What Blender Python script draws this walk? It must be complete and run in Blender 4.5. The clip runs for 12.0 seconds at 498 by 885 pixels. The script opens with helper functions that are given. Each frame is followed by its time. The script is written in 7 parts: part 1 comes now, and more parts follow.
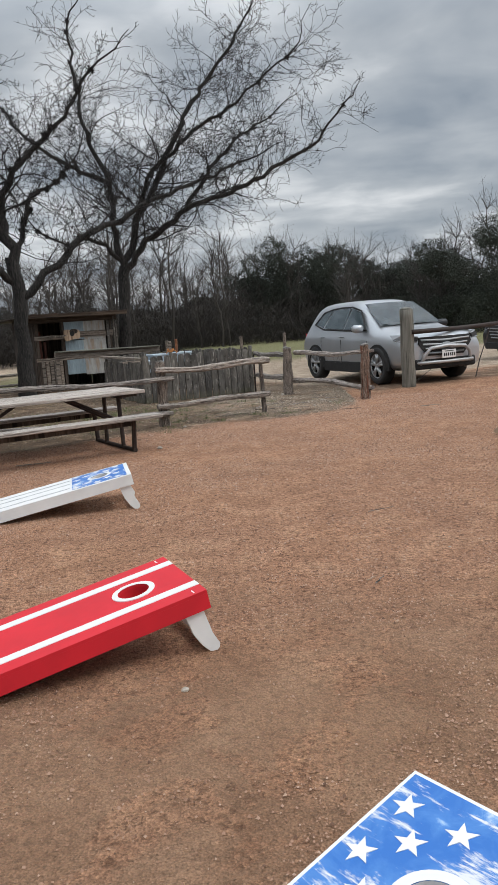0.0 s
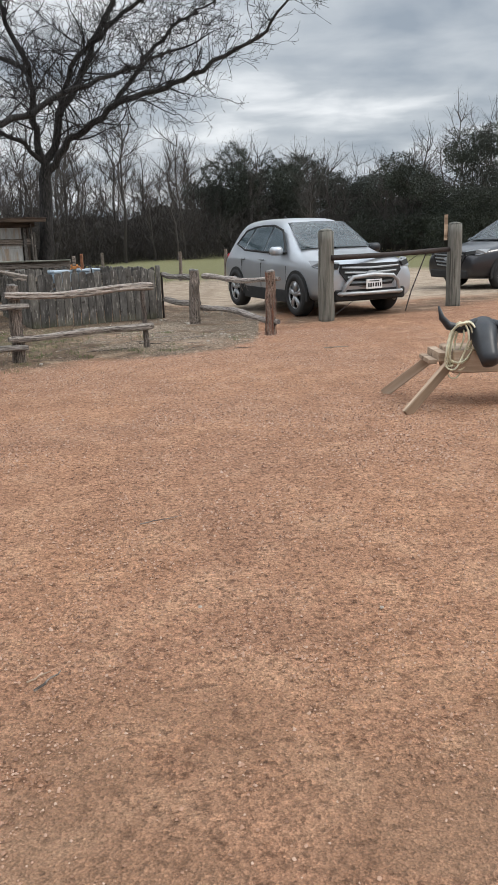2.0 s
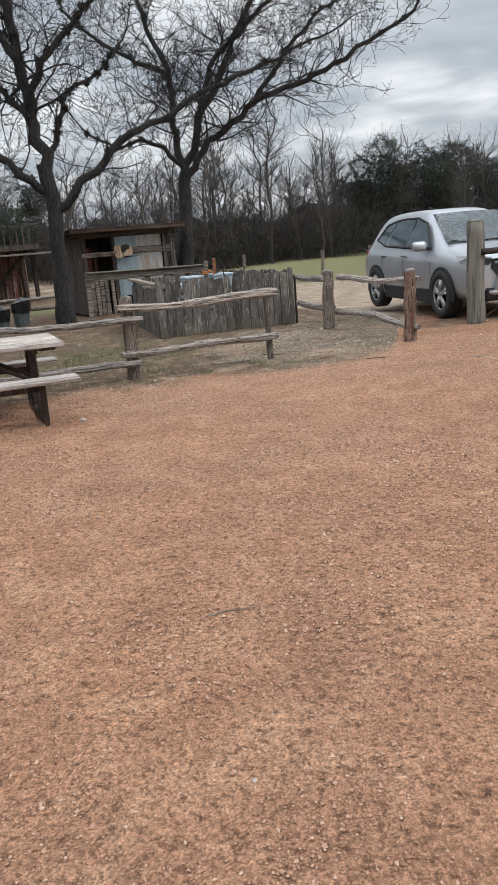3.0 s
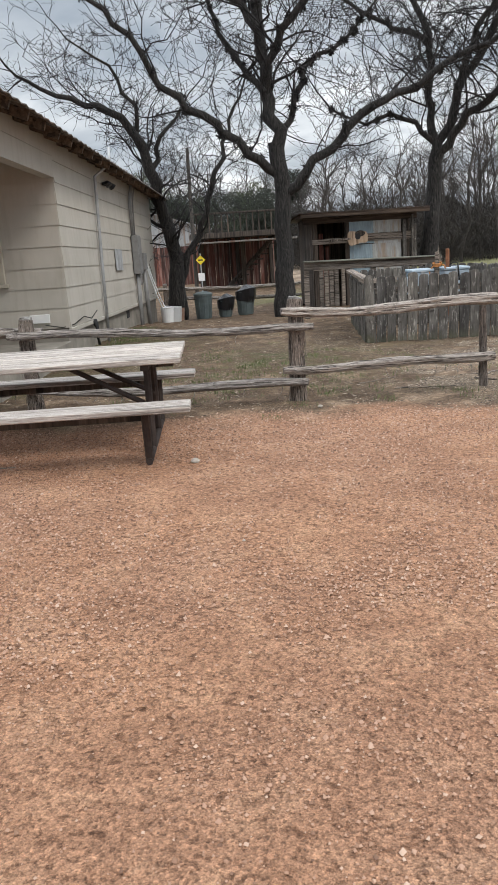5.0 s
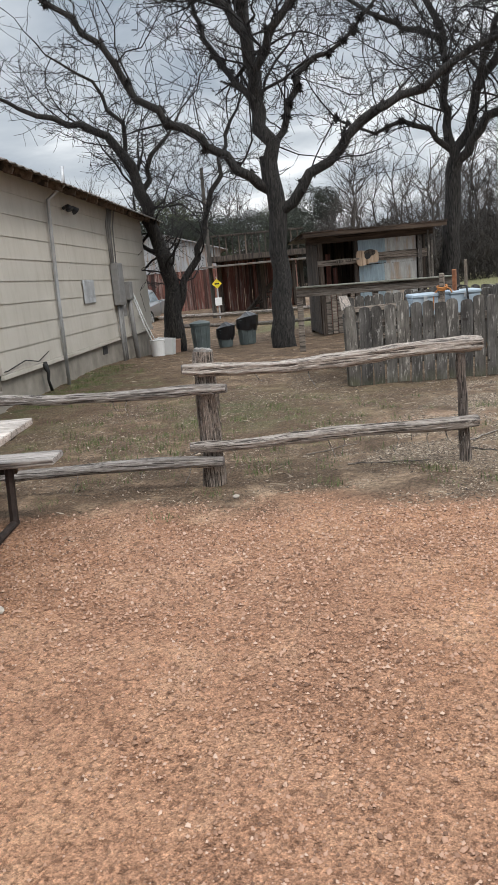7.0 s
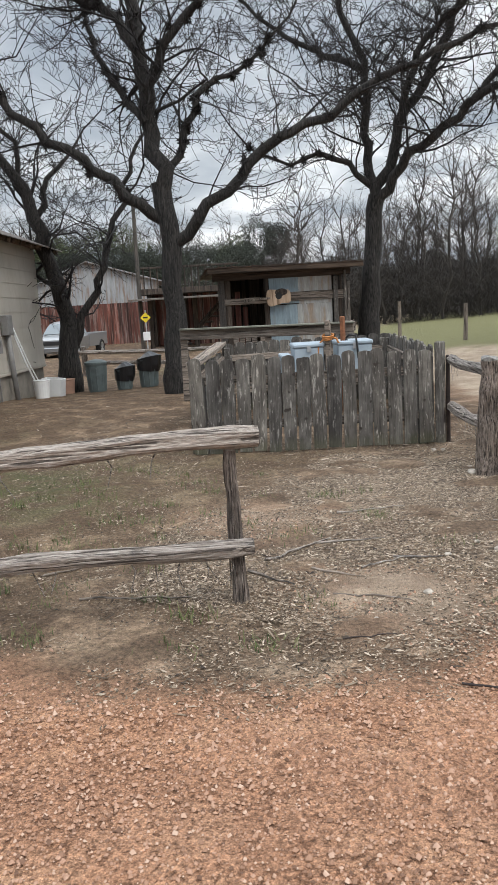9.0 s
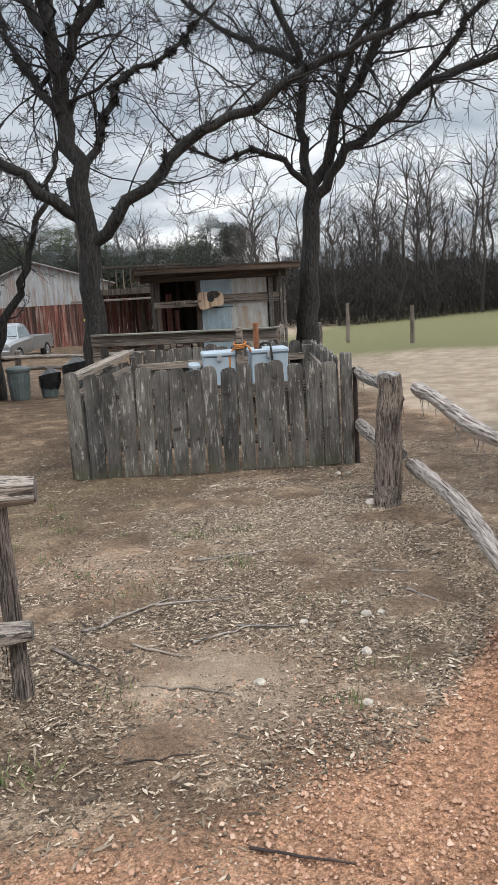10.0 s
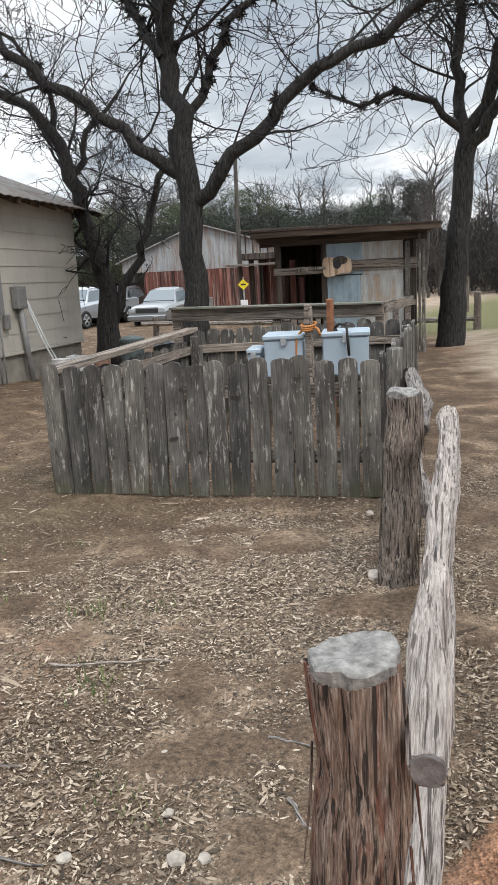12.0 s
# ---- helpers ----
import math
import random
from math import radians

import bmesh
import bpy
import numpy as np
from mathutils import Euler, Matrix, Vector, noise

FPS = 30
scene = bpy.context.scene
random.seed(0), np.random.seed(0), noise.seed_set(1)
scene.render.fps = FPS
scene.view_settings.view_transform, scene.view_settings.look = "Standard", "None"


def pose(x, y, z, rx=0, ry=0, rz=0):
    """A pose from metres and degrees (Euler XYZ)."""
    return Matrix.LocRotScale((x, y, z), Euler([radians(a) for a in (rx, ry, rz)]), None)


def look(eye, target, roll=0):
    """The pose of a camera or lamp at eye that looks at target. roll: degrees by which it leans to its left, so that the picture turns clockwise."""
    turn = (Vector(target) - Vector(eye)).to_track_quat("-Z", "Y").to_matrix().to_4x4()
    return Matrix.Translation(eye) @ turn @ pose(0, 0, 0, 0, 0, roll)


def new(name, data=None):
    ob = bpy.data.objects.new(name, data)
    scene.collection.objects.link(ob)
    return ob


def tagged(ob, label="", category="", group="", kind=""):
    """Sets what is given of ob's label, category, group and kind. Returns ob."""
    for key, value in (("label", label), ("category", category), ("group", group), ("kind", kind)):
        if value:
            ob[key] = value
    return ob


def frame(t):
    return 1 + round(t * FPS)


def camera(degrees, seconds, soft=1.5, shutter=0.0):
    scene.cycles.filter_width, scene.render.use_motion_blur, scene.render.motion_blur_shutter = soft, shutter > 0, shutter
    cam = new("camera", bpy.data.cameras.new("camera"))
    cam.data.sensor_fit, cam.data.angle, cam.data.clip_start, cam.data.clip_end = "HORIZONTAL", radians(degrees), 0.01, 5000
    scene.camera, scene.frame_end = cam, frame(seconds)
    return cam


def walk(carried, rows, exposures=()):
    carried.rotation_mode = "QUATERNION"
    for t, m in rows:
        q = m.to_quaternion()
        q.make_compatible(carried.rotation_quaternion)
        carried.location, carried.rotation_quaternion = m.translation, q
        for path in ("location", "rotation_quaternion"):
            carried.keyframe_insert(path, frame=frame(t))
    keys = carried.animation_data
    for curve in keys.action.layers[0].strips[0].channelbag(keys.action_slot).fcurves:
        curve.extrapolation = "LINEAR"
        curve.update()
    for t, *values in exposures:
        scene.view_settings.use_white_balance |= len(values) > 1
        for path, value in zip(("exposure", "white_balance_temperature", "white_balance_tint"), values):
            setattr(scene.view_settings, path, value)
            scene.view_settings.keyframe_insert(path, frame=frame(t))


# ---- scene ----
cam = camera(35.7, 12.0, soft=0.75)
METRES, EYE, TILT, LEAN, TURN = 13.4, 1.478, 2.18, 1.82, 0.0
ROWS = [
    (0.0, 0.0, 0.0, 0.0, -0.42, -10.96, 2.17),
    (0.5, 0.0264, 0.0287, -0.0005, 1.46, -12.85, 3.26),
    (1.0, 0.0554, 0.0577, 0.001, 0.21, -12.93, 2.38),
    (1.5, 0.0801, 0.0896, 0.0014, 0.43, -15.29, 1.54),
    (2.0, 0.0997, 0.1271, 0.002, -2.09, -17.24, -0.03),
    (2.5, 0.1124, 0.1658, 0.0003, 4.83, -16.99, 2.4),
    (3.0, 0.1183, 0.2089, -0.0001, 8.56, -17.14, 3.06),
    (3.5, 0.1238, 0.2518, -0.0032, 18.0, -17.2, 5.42),
    (5.5, 0.1332, 0.4159, -0.0099, 31.79, -17.35, 3.4),
    (6.0, 0.1306, 0.4576, -0.0123, 36.94, -18.39, 4.95),
    (6.5, 0.1316, 0.5024, -0.0125, 31.01, -16.58, 3.85),
    (7.0, 0.1349, 0.5437, -0.0126, 30.6, -15.58, 4.83),
    (7.5, 0.1397, 0.5889, -0.0112, 27.74, -13.38, 3.18),
    (9.5, 0.1681, 0.7506, -0.0197, 28.11, -13.44, 2.65),
    (10.0, 0.178, 0.7925, -0.02, 25.57, -13.5, 2.65),
    (10.5, 0.1851, 0.8332, -0.0217, 27.18, -13.93, 3.77),
    (11.0, 0.1919, 0.8747, -0.022, 27.29, -13.84, 2.78),
    (11.5, 0.1984, 0.9131, -0.0228, 34.19, -15.13, 3.11),
    (12.0, 0.1983, 0.9536, -0.0247, 39.52, -15.52, 3.12),
]
walk(cam, [(t, pose(0, 0, EYE, TILT, LEAN, TURN) @ pose(METRES * x, METRES * y, METRES * z, 90 + pitch, roll, yaw)) for t, x, y, z, yaw, pitch, roll in ROWS],
     exposures=((0.0, -0.38), (1.0, -0.31), (2.0, -0.1), (2.5, -0.1), (3.5, 0.0), (6.0, 0.08), (9.5, 0.12), (12.0, 0.2)))

# ---- world, sun, exposure ----
world = bpy.data.worlds.new("overcast_sky")
scene.world = world
world.use_nodes = True
wt = world.node_tree
wt.nodes.clear()


def wn(kind, **values):
    n = wt.nodes.new(kind)
    for k, v in values.items():
        n.inputs[k].default_value = v
    return n


sky = wt.nodes.new("ShaderNodeTexSky")
sky.sky_type = "NISHITA"
sky.sun_disc = False
sky.sun_elevation, sky.sun_rotation = radians(48), radians(200)
sky.air_density, sky.dust_density = 1.2, 3.0
coord = wt.nodes.new("ShaderNodeTexCoord")
sep = wt.nodes.new("ShaderNodeSeparateXYZ")
wt.links.new(coord.outputs["Generated"], sep.inputs[0])
zc = wt.nodes.new("ShaderNodeMath"); zc.operation = "MAXIMUM"; zc.inputs[1].default_value = 0.0
wt.links.new(sep.outputs["Z"], zc.inputs[0])
za = wt.nodes.new("ShaderNodeMath"); za.operation = "ADD"; za.inputs[1].default_value = 0.16
wt.links.new(zc.outputs[0], za.inputs[0])
dx = wt.nodes.new("ShaderNodeMath"); dx.operation = "DIVIDE"
dy = wt.nodes.new("ShaderNodeMath"); dy.operation = "DIVIDE"
wt.links.new(sep.outputs["X"], dx.inputs[0]); wt.links.new(za.outputs[0], dx.inputs[1])
wt.links.new(sep.outputs["Y"], dy.inputs[0]); wt.links.new(za.outputs[0], dy.inputs[1])
flat = wt.nodes.new("ShaderNodeCombineXYZ")
wt.links.new(dx.outputs[0], flat.inputs[0]); wt.links.new(dy.outputs[0], flat.inputs[1])
n1 = wn("ShaderNodeTexNoise", Scale=0.85, Detail=5.0, Roughness=0.5, Distortion=0.5)
n2 = wn("ShaderNodeTexNoise", Scale=2.6, Detail=5.0, Roughness=0.5, Distortion=0.3)
wt.links.new(flat.outputs[0], n1.inputs["Vector"]); wt.links.new(flat.outputs[0], n2.inputs["Vector"])
mixn = wt.nodes.new("ShaderNodeMix"); mixn.inputs["Factor"].default_value = 0.35
wt.links.new(n1.outputs["Fac"], mixn.inputs["A"]); wt.links.new(n2.outputs["Fac"], mixn.inputs["B"])
ramp = wt.nodes.new("ShaderNodeValToRGB")
ramp.color_ramp.elements[0].position, ramp.color_ramp.elements[0].color = 0.37, (3.7, 4.3, 5.05, 1)
ramp.color_ramp.elements[1].position, ramp.color_ramp.elements[1].color = 0.62, (10.6, 10.9, 11.2, 1)
e = ramp.color_ramp.elements.new(0.5); e.color = (6.0, 6.5, 7.05, 1)
wt.links.new(mixn.outputs["Result"], ramp.inputs[0])
# an overcast dome is brighter towards the zenith
grad = wt.nodes.new("ShaderNodeMapRange")
grad.inputs["From Min"].default_value, grad.inputs["From Max"].default_value = 0.32, 1.0
grad.inputs["To Min"].default_value, grad.inputs["To Max"].default_value = 1.0, 3.8
wt.links.new(zc.outputs[0], grad.inputs[0])
scale = wt.nodes.new("ShaderNodeVectorMath"); scale.operation = "SCALE"
wt.links.new(ramp.outputs[0], scale.inputs[0]); wt.links.new(grad.outputs[0], scale.inputs["Scale"])
blend = wt.nodes.new("ShaderNodeMix"); blend.data_type = "RGBA"; blend.inputs["Factor"].default_value = 0.92
wt.links.new(sky.outputs[0], blend.inputs["A"]); wt.links.new(scale.outputs[0], blend.inputs["B"])
bg = wn("ShaderNodeBackground", Strength=0.1)
wt.links.new(blend.outputs["Result"], bg.inputs[0])
wo = wt.nodes.new("ShaderNodeOutputWorld")
wt.links.new(bg.outputs[0], wo.inputs[0])

sun = new("sun", bpy.data.lights.new("sun", "SUN"))
sun.data.energy, sun.data.angle, sun.data.color = 1.5, radians(16), (1.0, 0.95, 0.88)
sun.matrix_world = look((0, 0, 0), (-0.62, 0.1, -0.7))

# ---- materials ----


def shader(name, rough=0.85, metal=0.0):
    m = bpy.data.materials.new(name)
    m.use_nodes = True
    t = m.node_tree
    b = t.nodes["Principled BSDF"]
    b.inputs["Roughness"].default_value = rough
    b.inputs["Metallic"].default_value = metal
    return m, t, b


def noise_node(t, vec, scale, detail=5.0, rough=0.55, stretch=None, distort=0.0):
    if stretch:
        mp = t.nodes.new("ShaderNodeMapping")
        mp.inputs["Scale"].default_value = stretch
        t.links.new(vec, mp.inputs["Vector"])
        vec = mp.outputs[0]
    n = t.nodes.new("ShaderNodeTexNoise")
    n.inputs["Scale"].default_value, n.inputs["Detail"].default_value, n.inputs["Roughness"].default_value = scale, detail, rough
    n.inputs["Distortion"].default_value = distort
    t.links.new(vec, n.inputs["Vector"])
    return n.outputs["Fac"]


def ramp_node(t, fac, *stops):
    r = t.nodes.new("ShaderNodeValToRGB")
    while len(r.color_ramp.elements) < len(stops):
        r.color_ramp.elements.new(0.5)
    for el, (p, c) in zip(r.color_ramp.elements, stops):
        el.position = p
        el.color = (*c, 1) if len(c) == 3 else c
    t.links.new(fac, r.inputs[0])
    return r.outputs[0]


def mix_node(t, fac, a, b, mode="MIX"):
    m = t.nodes.new("ShaderNodeMix")
    m.data_type, m.blend_type = "RGBA", mode
    for key, v in (("Factor", fac), ("A", a), ("B", b)):
        if isinstance(v, (int, float)):
            m.inputs[key].default_value = v
        elif isinstance(v, tuple):
            m.inputs[key].default_value = (*v, 1)
        else:
            t.links.new(v, m.inputs[key])
    return m.outputs["Result"]


def bump_node(t, b, height, strength=0.4, distance=0.02):
    n = t.nodes.new("ShaderNodeBump")
    n.inputs["Strength"].default_value, n.inputs["Distance"].default_value = strength, distance
    t.links.new(height, n.inputs["Height"])
    t.links.new(n.outputs[0], b.inputs["Normal"])


def object_vec(t):
    return t.nodes.new("ShaderNodeTexCoord").outputs["Object"]


def random_out(t, island=False):
    if island:
        return t.nodes.new("ShaderNodeNewGeometry").outputs["Random Per Island"]
    return t.nodes.new("ShaderNodeObjectInfo").outputs["Random"]


def wood(name, dark, mid, light, axis=2, rough=0.9, grain=26.0, bump=0.5, island=False, stain=0.5, red=None, split=1):
    """Weathered wood with grain along one axis of the object."""
    m, t, b = shader(name, rough)
    v = object_vec(t)
    add = t.nodes.new("ShaderNodeVectorMath")
    add.operation = "ADD"
    sc = t.nodes.new("ShaderNodeVectorMath")
    sc.operation = "SCALE"
    cmb = t.nodes.new("ShaderNodeCombineXYZ")
    for i in range(3):
        cmb.inputs[i].default_value = (31.0, 17.0, 23.0)[i]
    rnd = random_out(t, island)
    t.links.new(cmb.outputs[0], sc.inputs[0])
    t.links.new(rnd, sc.inputs["Scale"])
    t.links.new(v, add.inputs[0])
    t.links.new(sc.outputs[0], add.inputs[1])
    st = [1.0, 1.0, 1.0]
    st[axis] = 0.06
    g = noise_node(t, add.outputs[0], grain, 8, 0.65, tuple(st), 0.2)
    st[axis] = 0.1
    w = noise_node(t, add.outputs[0], grain * 0.13, 5, 0.6, tuple(st))
    soft = [tuple(0.75 * a + 0.25 * q for a, q in zip(e_, mid)) for e_ in (dark, light)]
    c = ramp_node(t, g, (0.32, soft[0]), (0.5, mid), (0.7, soft[1]))
    c2 = ramp_node(t, w, (0.34, (0.6, 0.6, 0.6)), (0.5, (1.0, 1.0, 1.0)), (0.66, (1.4, 1.4, 1.4)))
    c = mix_node(t, stain, c, c2, "MULTIPLY")
    if red is not None:
        st[axis] = 0.03
        heart = noise_node(t, add.outputs[0], 22, 4, 0.6, tuple(st))
        c = mix_node(t, ramp_node(t, heart, (0.54, (0, 0, 0)), (0.64, (0.9, 0.9, 0.9))), c, ramp_node(t, g, (0.35, tuple(x * 0.45 for x in red)), (0.65, red)))
    # peeled pale flakes and dark splits along the grain
    st[axis] = 0.16
    flake = noise_node(t, add.outputs[0], grain * 0.33, 6, 0.7, tuple(st), 0.3)
    c = mix_node(t, ramp_node(t, flake, (0.57, (0, 0, 0)), (0.66, (0.8, 0.8, 0.8))), c, ramp_node(t, g, (0.3, mid), (0.6, light)))
    st[axis] = 0.03 if split > 0 else 0.22
    crack = noise_node(t, add.outputs[0], grain * 0.5, 4, 0.55, tuple(st), 0.15)
    c = mix_node(t, ramp_node(t, crack, (0.4, (0.95, 0.95, 0.95)), (0.46, (0, 0, 0))), c, ramp_node(t, g, (0.3, tuple(x * 0.6 for x in dark)), (0.7, dark)))
    tint = ramp_node(t, rnd, (0.0, (0.68, 0.68, 0.69)), (1.0, (1.14, 1.1, 1.06)))
    c = mix_node(t, 1.0, c, tint, "MULTIPLY")
    t.links.new(c, b.inputs["Base Color"])
    both = t.nodes.new("ShaderNodeMath")
    both.operation = "MULTIPLY_ADD"
    both.inputs[1].default_value = 1.5
    t.links.new(crack, both.inputs[0])
    t.links.new(g, both.inputs[2])
    bump_node(t, b, both.outputs[0], bump, 0.012)
    return m


def plain(name, col, rough=0.6, metal=0.0, vary=0.15, scale=8.0, bump=0.0):
    m, t, b = shader(name, rough, metal)
    v = object_vec(t)
    n = noise_node(t, v, scale, 6, 0.6)
    lo = tuple(x * (1 - vary) for x in col)
    hi = tuple(min(1, x * (1 + vary)) for x in col)
    c = ramp_node(t, n, (0.3, lo), (0.7, hi))
    t.links.new(c, b.inputs["Base Color"])
    if bump:
        bump_node(t, b, noise_node(t, v, scale * 5, 4), bump, 0.005)
    return m


M = {}
M["cedar"] = wood("cedar_bark", (0.03, 0.024, 0.02), (0.21, 0.172, 0.146), (0.54, 0.48, 0.43), grain=230, bump=1.0, stain=0.6)
M["redcedar"] = wood("split_red_cedar", (0.03, 0.021, 0.016), (0.27, 0.185, 0.14), (0.62, 0.53, 0.46), grain=260, bump=1.0, stain=0.6, red=(0.33, 0.105, 0.055))
M["rail"] = wood("peeled_cedar_rail", (0.06, 0.05, 0.043), (0.31, 0.275, 0.245), (0.66, 0.62, 0.58), axis=0, grain=170, bump=0.9)
M["palerail"] = wood("pale_peeled_rail", (0.15, 0.12, 0.1), (0.56, 0.485, 0.43), (0.8, 0.735, 0.68), axis=0, grain=210, bump=1.0, stain=0.7)
M["plank"] = wood("grey_plank", (0.06, 0.05, 0.042), (0.22, 0.185, 0.155), (0.42, 0.375, 0.33), axis=0, grain=70)
M["barnboard"] = wood("dark_barn_board", (0.02, 0.016, 0.013), (0.065, 0.05, 0.04), (0.15, 0.12, 0.1), grain=24)
M["redboard"] = wood("red_barn_board", (0.05, 0.025, 0.02), (0.16, 0.06, 0.045), (0.36, 0.3, 0.27), grain=9, stain=0.8)
M["table"] = wood("weathered_table_plank", (0.2, 0.175, 0.155), (0.4, 0.365, 0.335), (0.6, 0.565, 0.53), axis=0, grain=120, bump=0.5, stain=0.8)
M["capwood"] = wood("greenish_cap_board", (0.07, 0.072, 0.055), (0.2, 0.205, 0.165), (0.36, 0.36, 0.31), axis=0, grain=50)
M["shedwood"] = wood("dark_brown_shed_board", (0.022, 0.016, 0.012), (0.07, 0.048, 0.034), (0.15, 0.11, 0.08), axis=0, grain=22, bump=0.4)
M["rustpole"] = plain("orange_rusty_steel", (0.26, 0.11, 0.055), 0.8, 0.2, vary=0.4, scale=14, bump=0.3)
M["eavewood"] = wood("brown_eave_board", (0.05, 0.036, 0.025), (0.14, 0.1, 0.07), (0.25, 0.19, 0.135), axis=0, grain=18, bump=0.3)
M["rawwood"] = wood("raw_lumber", (0.26, 0.185, 0.125), (0.42, 0.315, 0.225), (0.55, 0.44, 0.34), axis=0, grain=20, bump=0.2)
M["polewood"] = wood("treated_post", (0.1, 0.097, 0.082), (0.185, 0.182, 0.158), (0.25, 0.245, 0.215), grain=45, bump=0.5, stain=0.8)
M["postend"] = plain("cut_end_grain", (0.22, 0.21, 0.195), 0.95, vary=0.6, scale=45, bump=0.8)
M["endgrain"] = plain("dark_end_grain", (0.13, 0.112, 0.105), 0.95, vary=0.5, scale=40, bump=0.5)
M["bark"] = wood("pecan_bark", (0.006, 0.0055, 0.005), (0.024, 0.0215, 0.02), (0.095, 0.088, 0.08), grain=60, bump=1.0, split=0)
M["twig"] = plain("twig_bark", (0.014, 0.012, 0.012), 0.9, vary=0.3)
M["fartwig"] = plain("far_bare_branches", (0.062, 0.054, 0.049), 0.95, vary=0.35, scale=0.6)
M["rust"] = plain("dark_rusty_steel", (0.035, 0.024, 0.02), 0.7, 0.2, vary=0.5, scale=14, bump=0.3)
M["steel"] = plain("galvanised_steel", (0.42, 0.43, 0.44), 0.5, 0.6, vary=0.2, scale=6)
M["paleplate"] = plain("pale_metal_plate", (0.45, 0.46, 0.47), 0.5, 0.2, vary=0.3, scale=5)
M["conduit"] = plain("grey_conduit", (0.24, 0.235, 0.23), 0.6, 0.3, vary=0.15)
M["black"] = plain("black_rubber", (0.018, 0.018, 0.018), 0.8, vary=0.3)
M["blackplastic"] = plain("black_plastic", (0.02, 0.022, 0.026), 0.42, vary=0.3)
M["redpaint"] = plain("red_paint", (0.6, 0.01, 0.022), 0.62, vary=0.12, scale=3)
M["whitepaint"] = plain("white_paint", (0.74, 0.74, 0.73), 0.55, vary=0.06, scale=5)
M["rope"] = plain("pale_rope", (0.62, 0.58, 0.42), 0.8, vary=0.2, scale=40, bump=0.4)
M["orange"] = plain("orange_rope", (0.45, 0.18, 0.05), 0.7, vary=0.2)
M["bluepaint"] = plain("pale_blue_metal", (0.37, 0.44, 0.5), 0.45, 0.1, vary=0.1, scale=4)
M["canplastic"] = plain("grey_green_plastic", (0.1, 0.125, 0.125), 0.6, vary=0.25, scale=5)
M["bag"] = plain("black_bin_bag", (0.012, 0.012, 0.014), 0.35, vary=0.3)
M["yellow"] = plain("yellow_sign_paint", (0.75, 0.58, 0.03), 0.5)
M["stone"] = plain("pale_limestone", (0.4, 0.355, 0.3), 0.9, vary=0.4, scale=20, bump=0.4)
M["concrete"] = plain("stained_concrete", (0.25, 0.225, 0.19), 0.9, vary=0.3, scale=3, bump=0.3)
M["trim"] = plain("cream_trim_paint", (0.5, 0.45, 0.37), 0.6, vary=0.1, scale=5)
M["screen"] = plain("dark_window_screen", (0.05, 0.026, 0.016), 0.5, vary=0.3, scale=3)
M["terracotta"] = plain("terracotta", (0.42, 0.25, 0.18), 0.8, vary=0.15)


def siding_material():
    m, t, b = shader("cream_siding", 0.7)
    v = object_vec(t)
    big = noise_node(t, v, 1.3, 4)
    drip = noise_node(t, v, 7.0, 6, 0.6, (1.0, 1.0, 0.15))
    c = ramp_node(t, big, (0.3, (0.43, 0.4, 0.345)), (0.7, (0.51, 0.475, 0.42)))
    d = ramp_node(t, drip, (0.25, (0.78, 0.75, 0.7)), (0.5, (1, 1, 1)))
    t.links.new(mix_node(t, 0.6, c, d, "MULTIPLY"), b.inputs["Base Color"])
    bump_node(t, b, noise_node(t, v, 40, 4), 0.1, 0.004)
    return m


M["siding"] = siding_material()


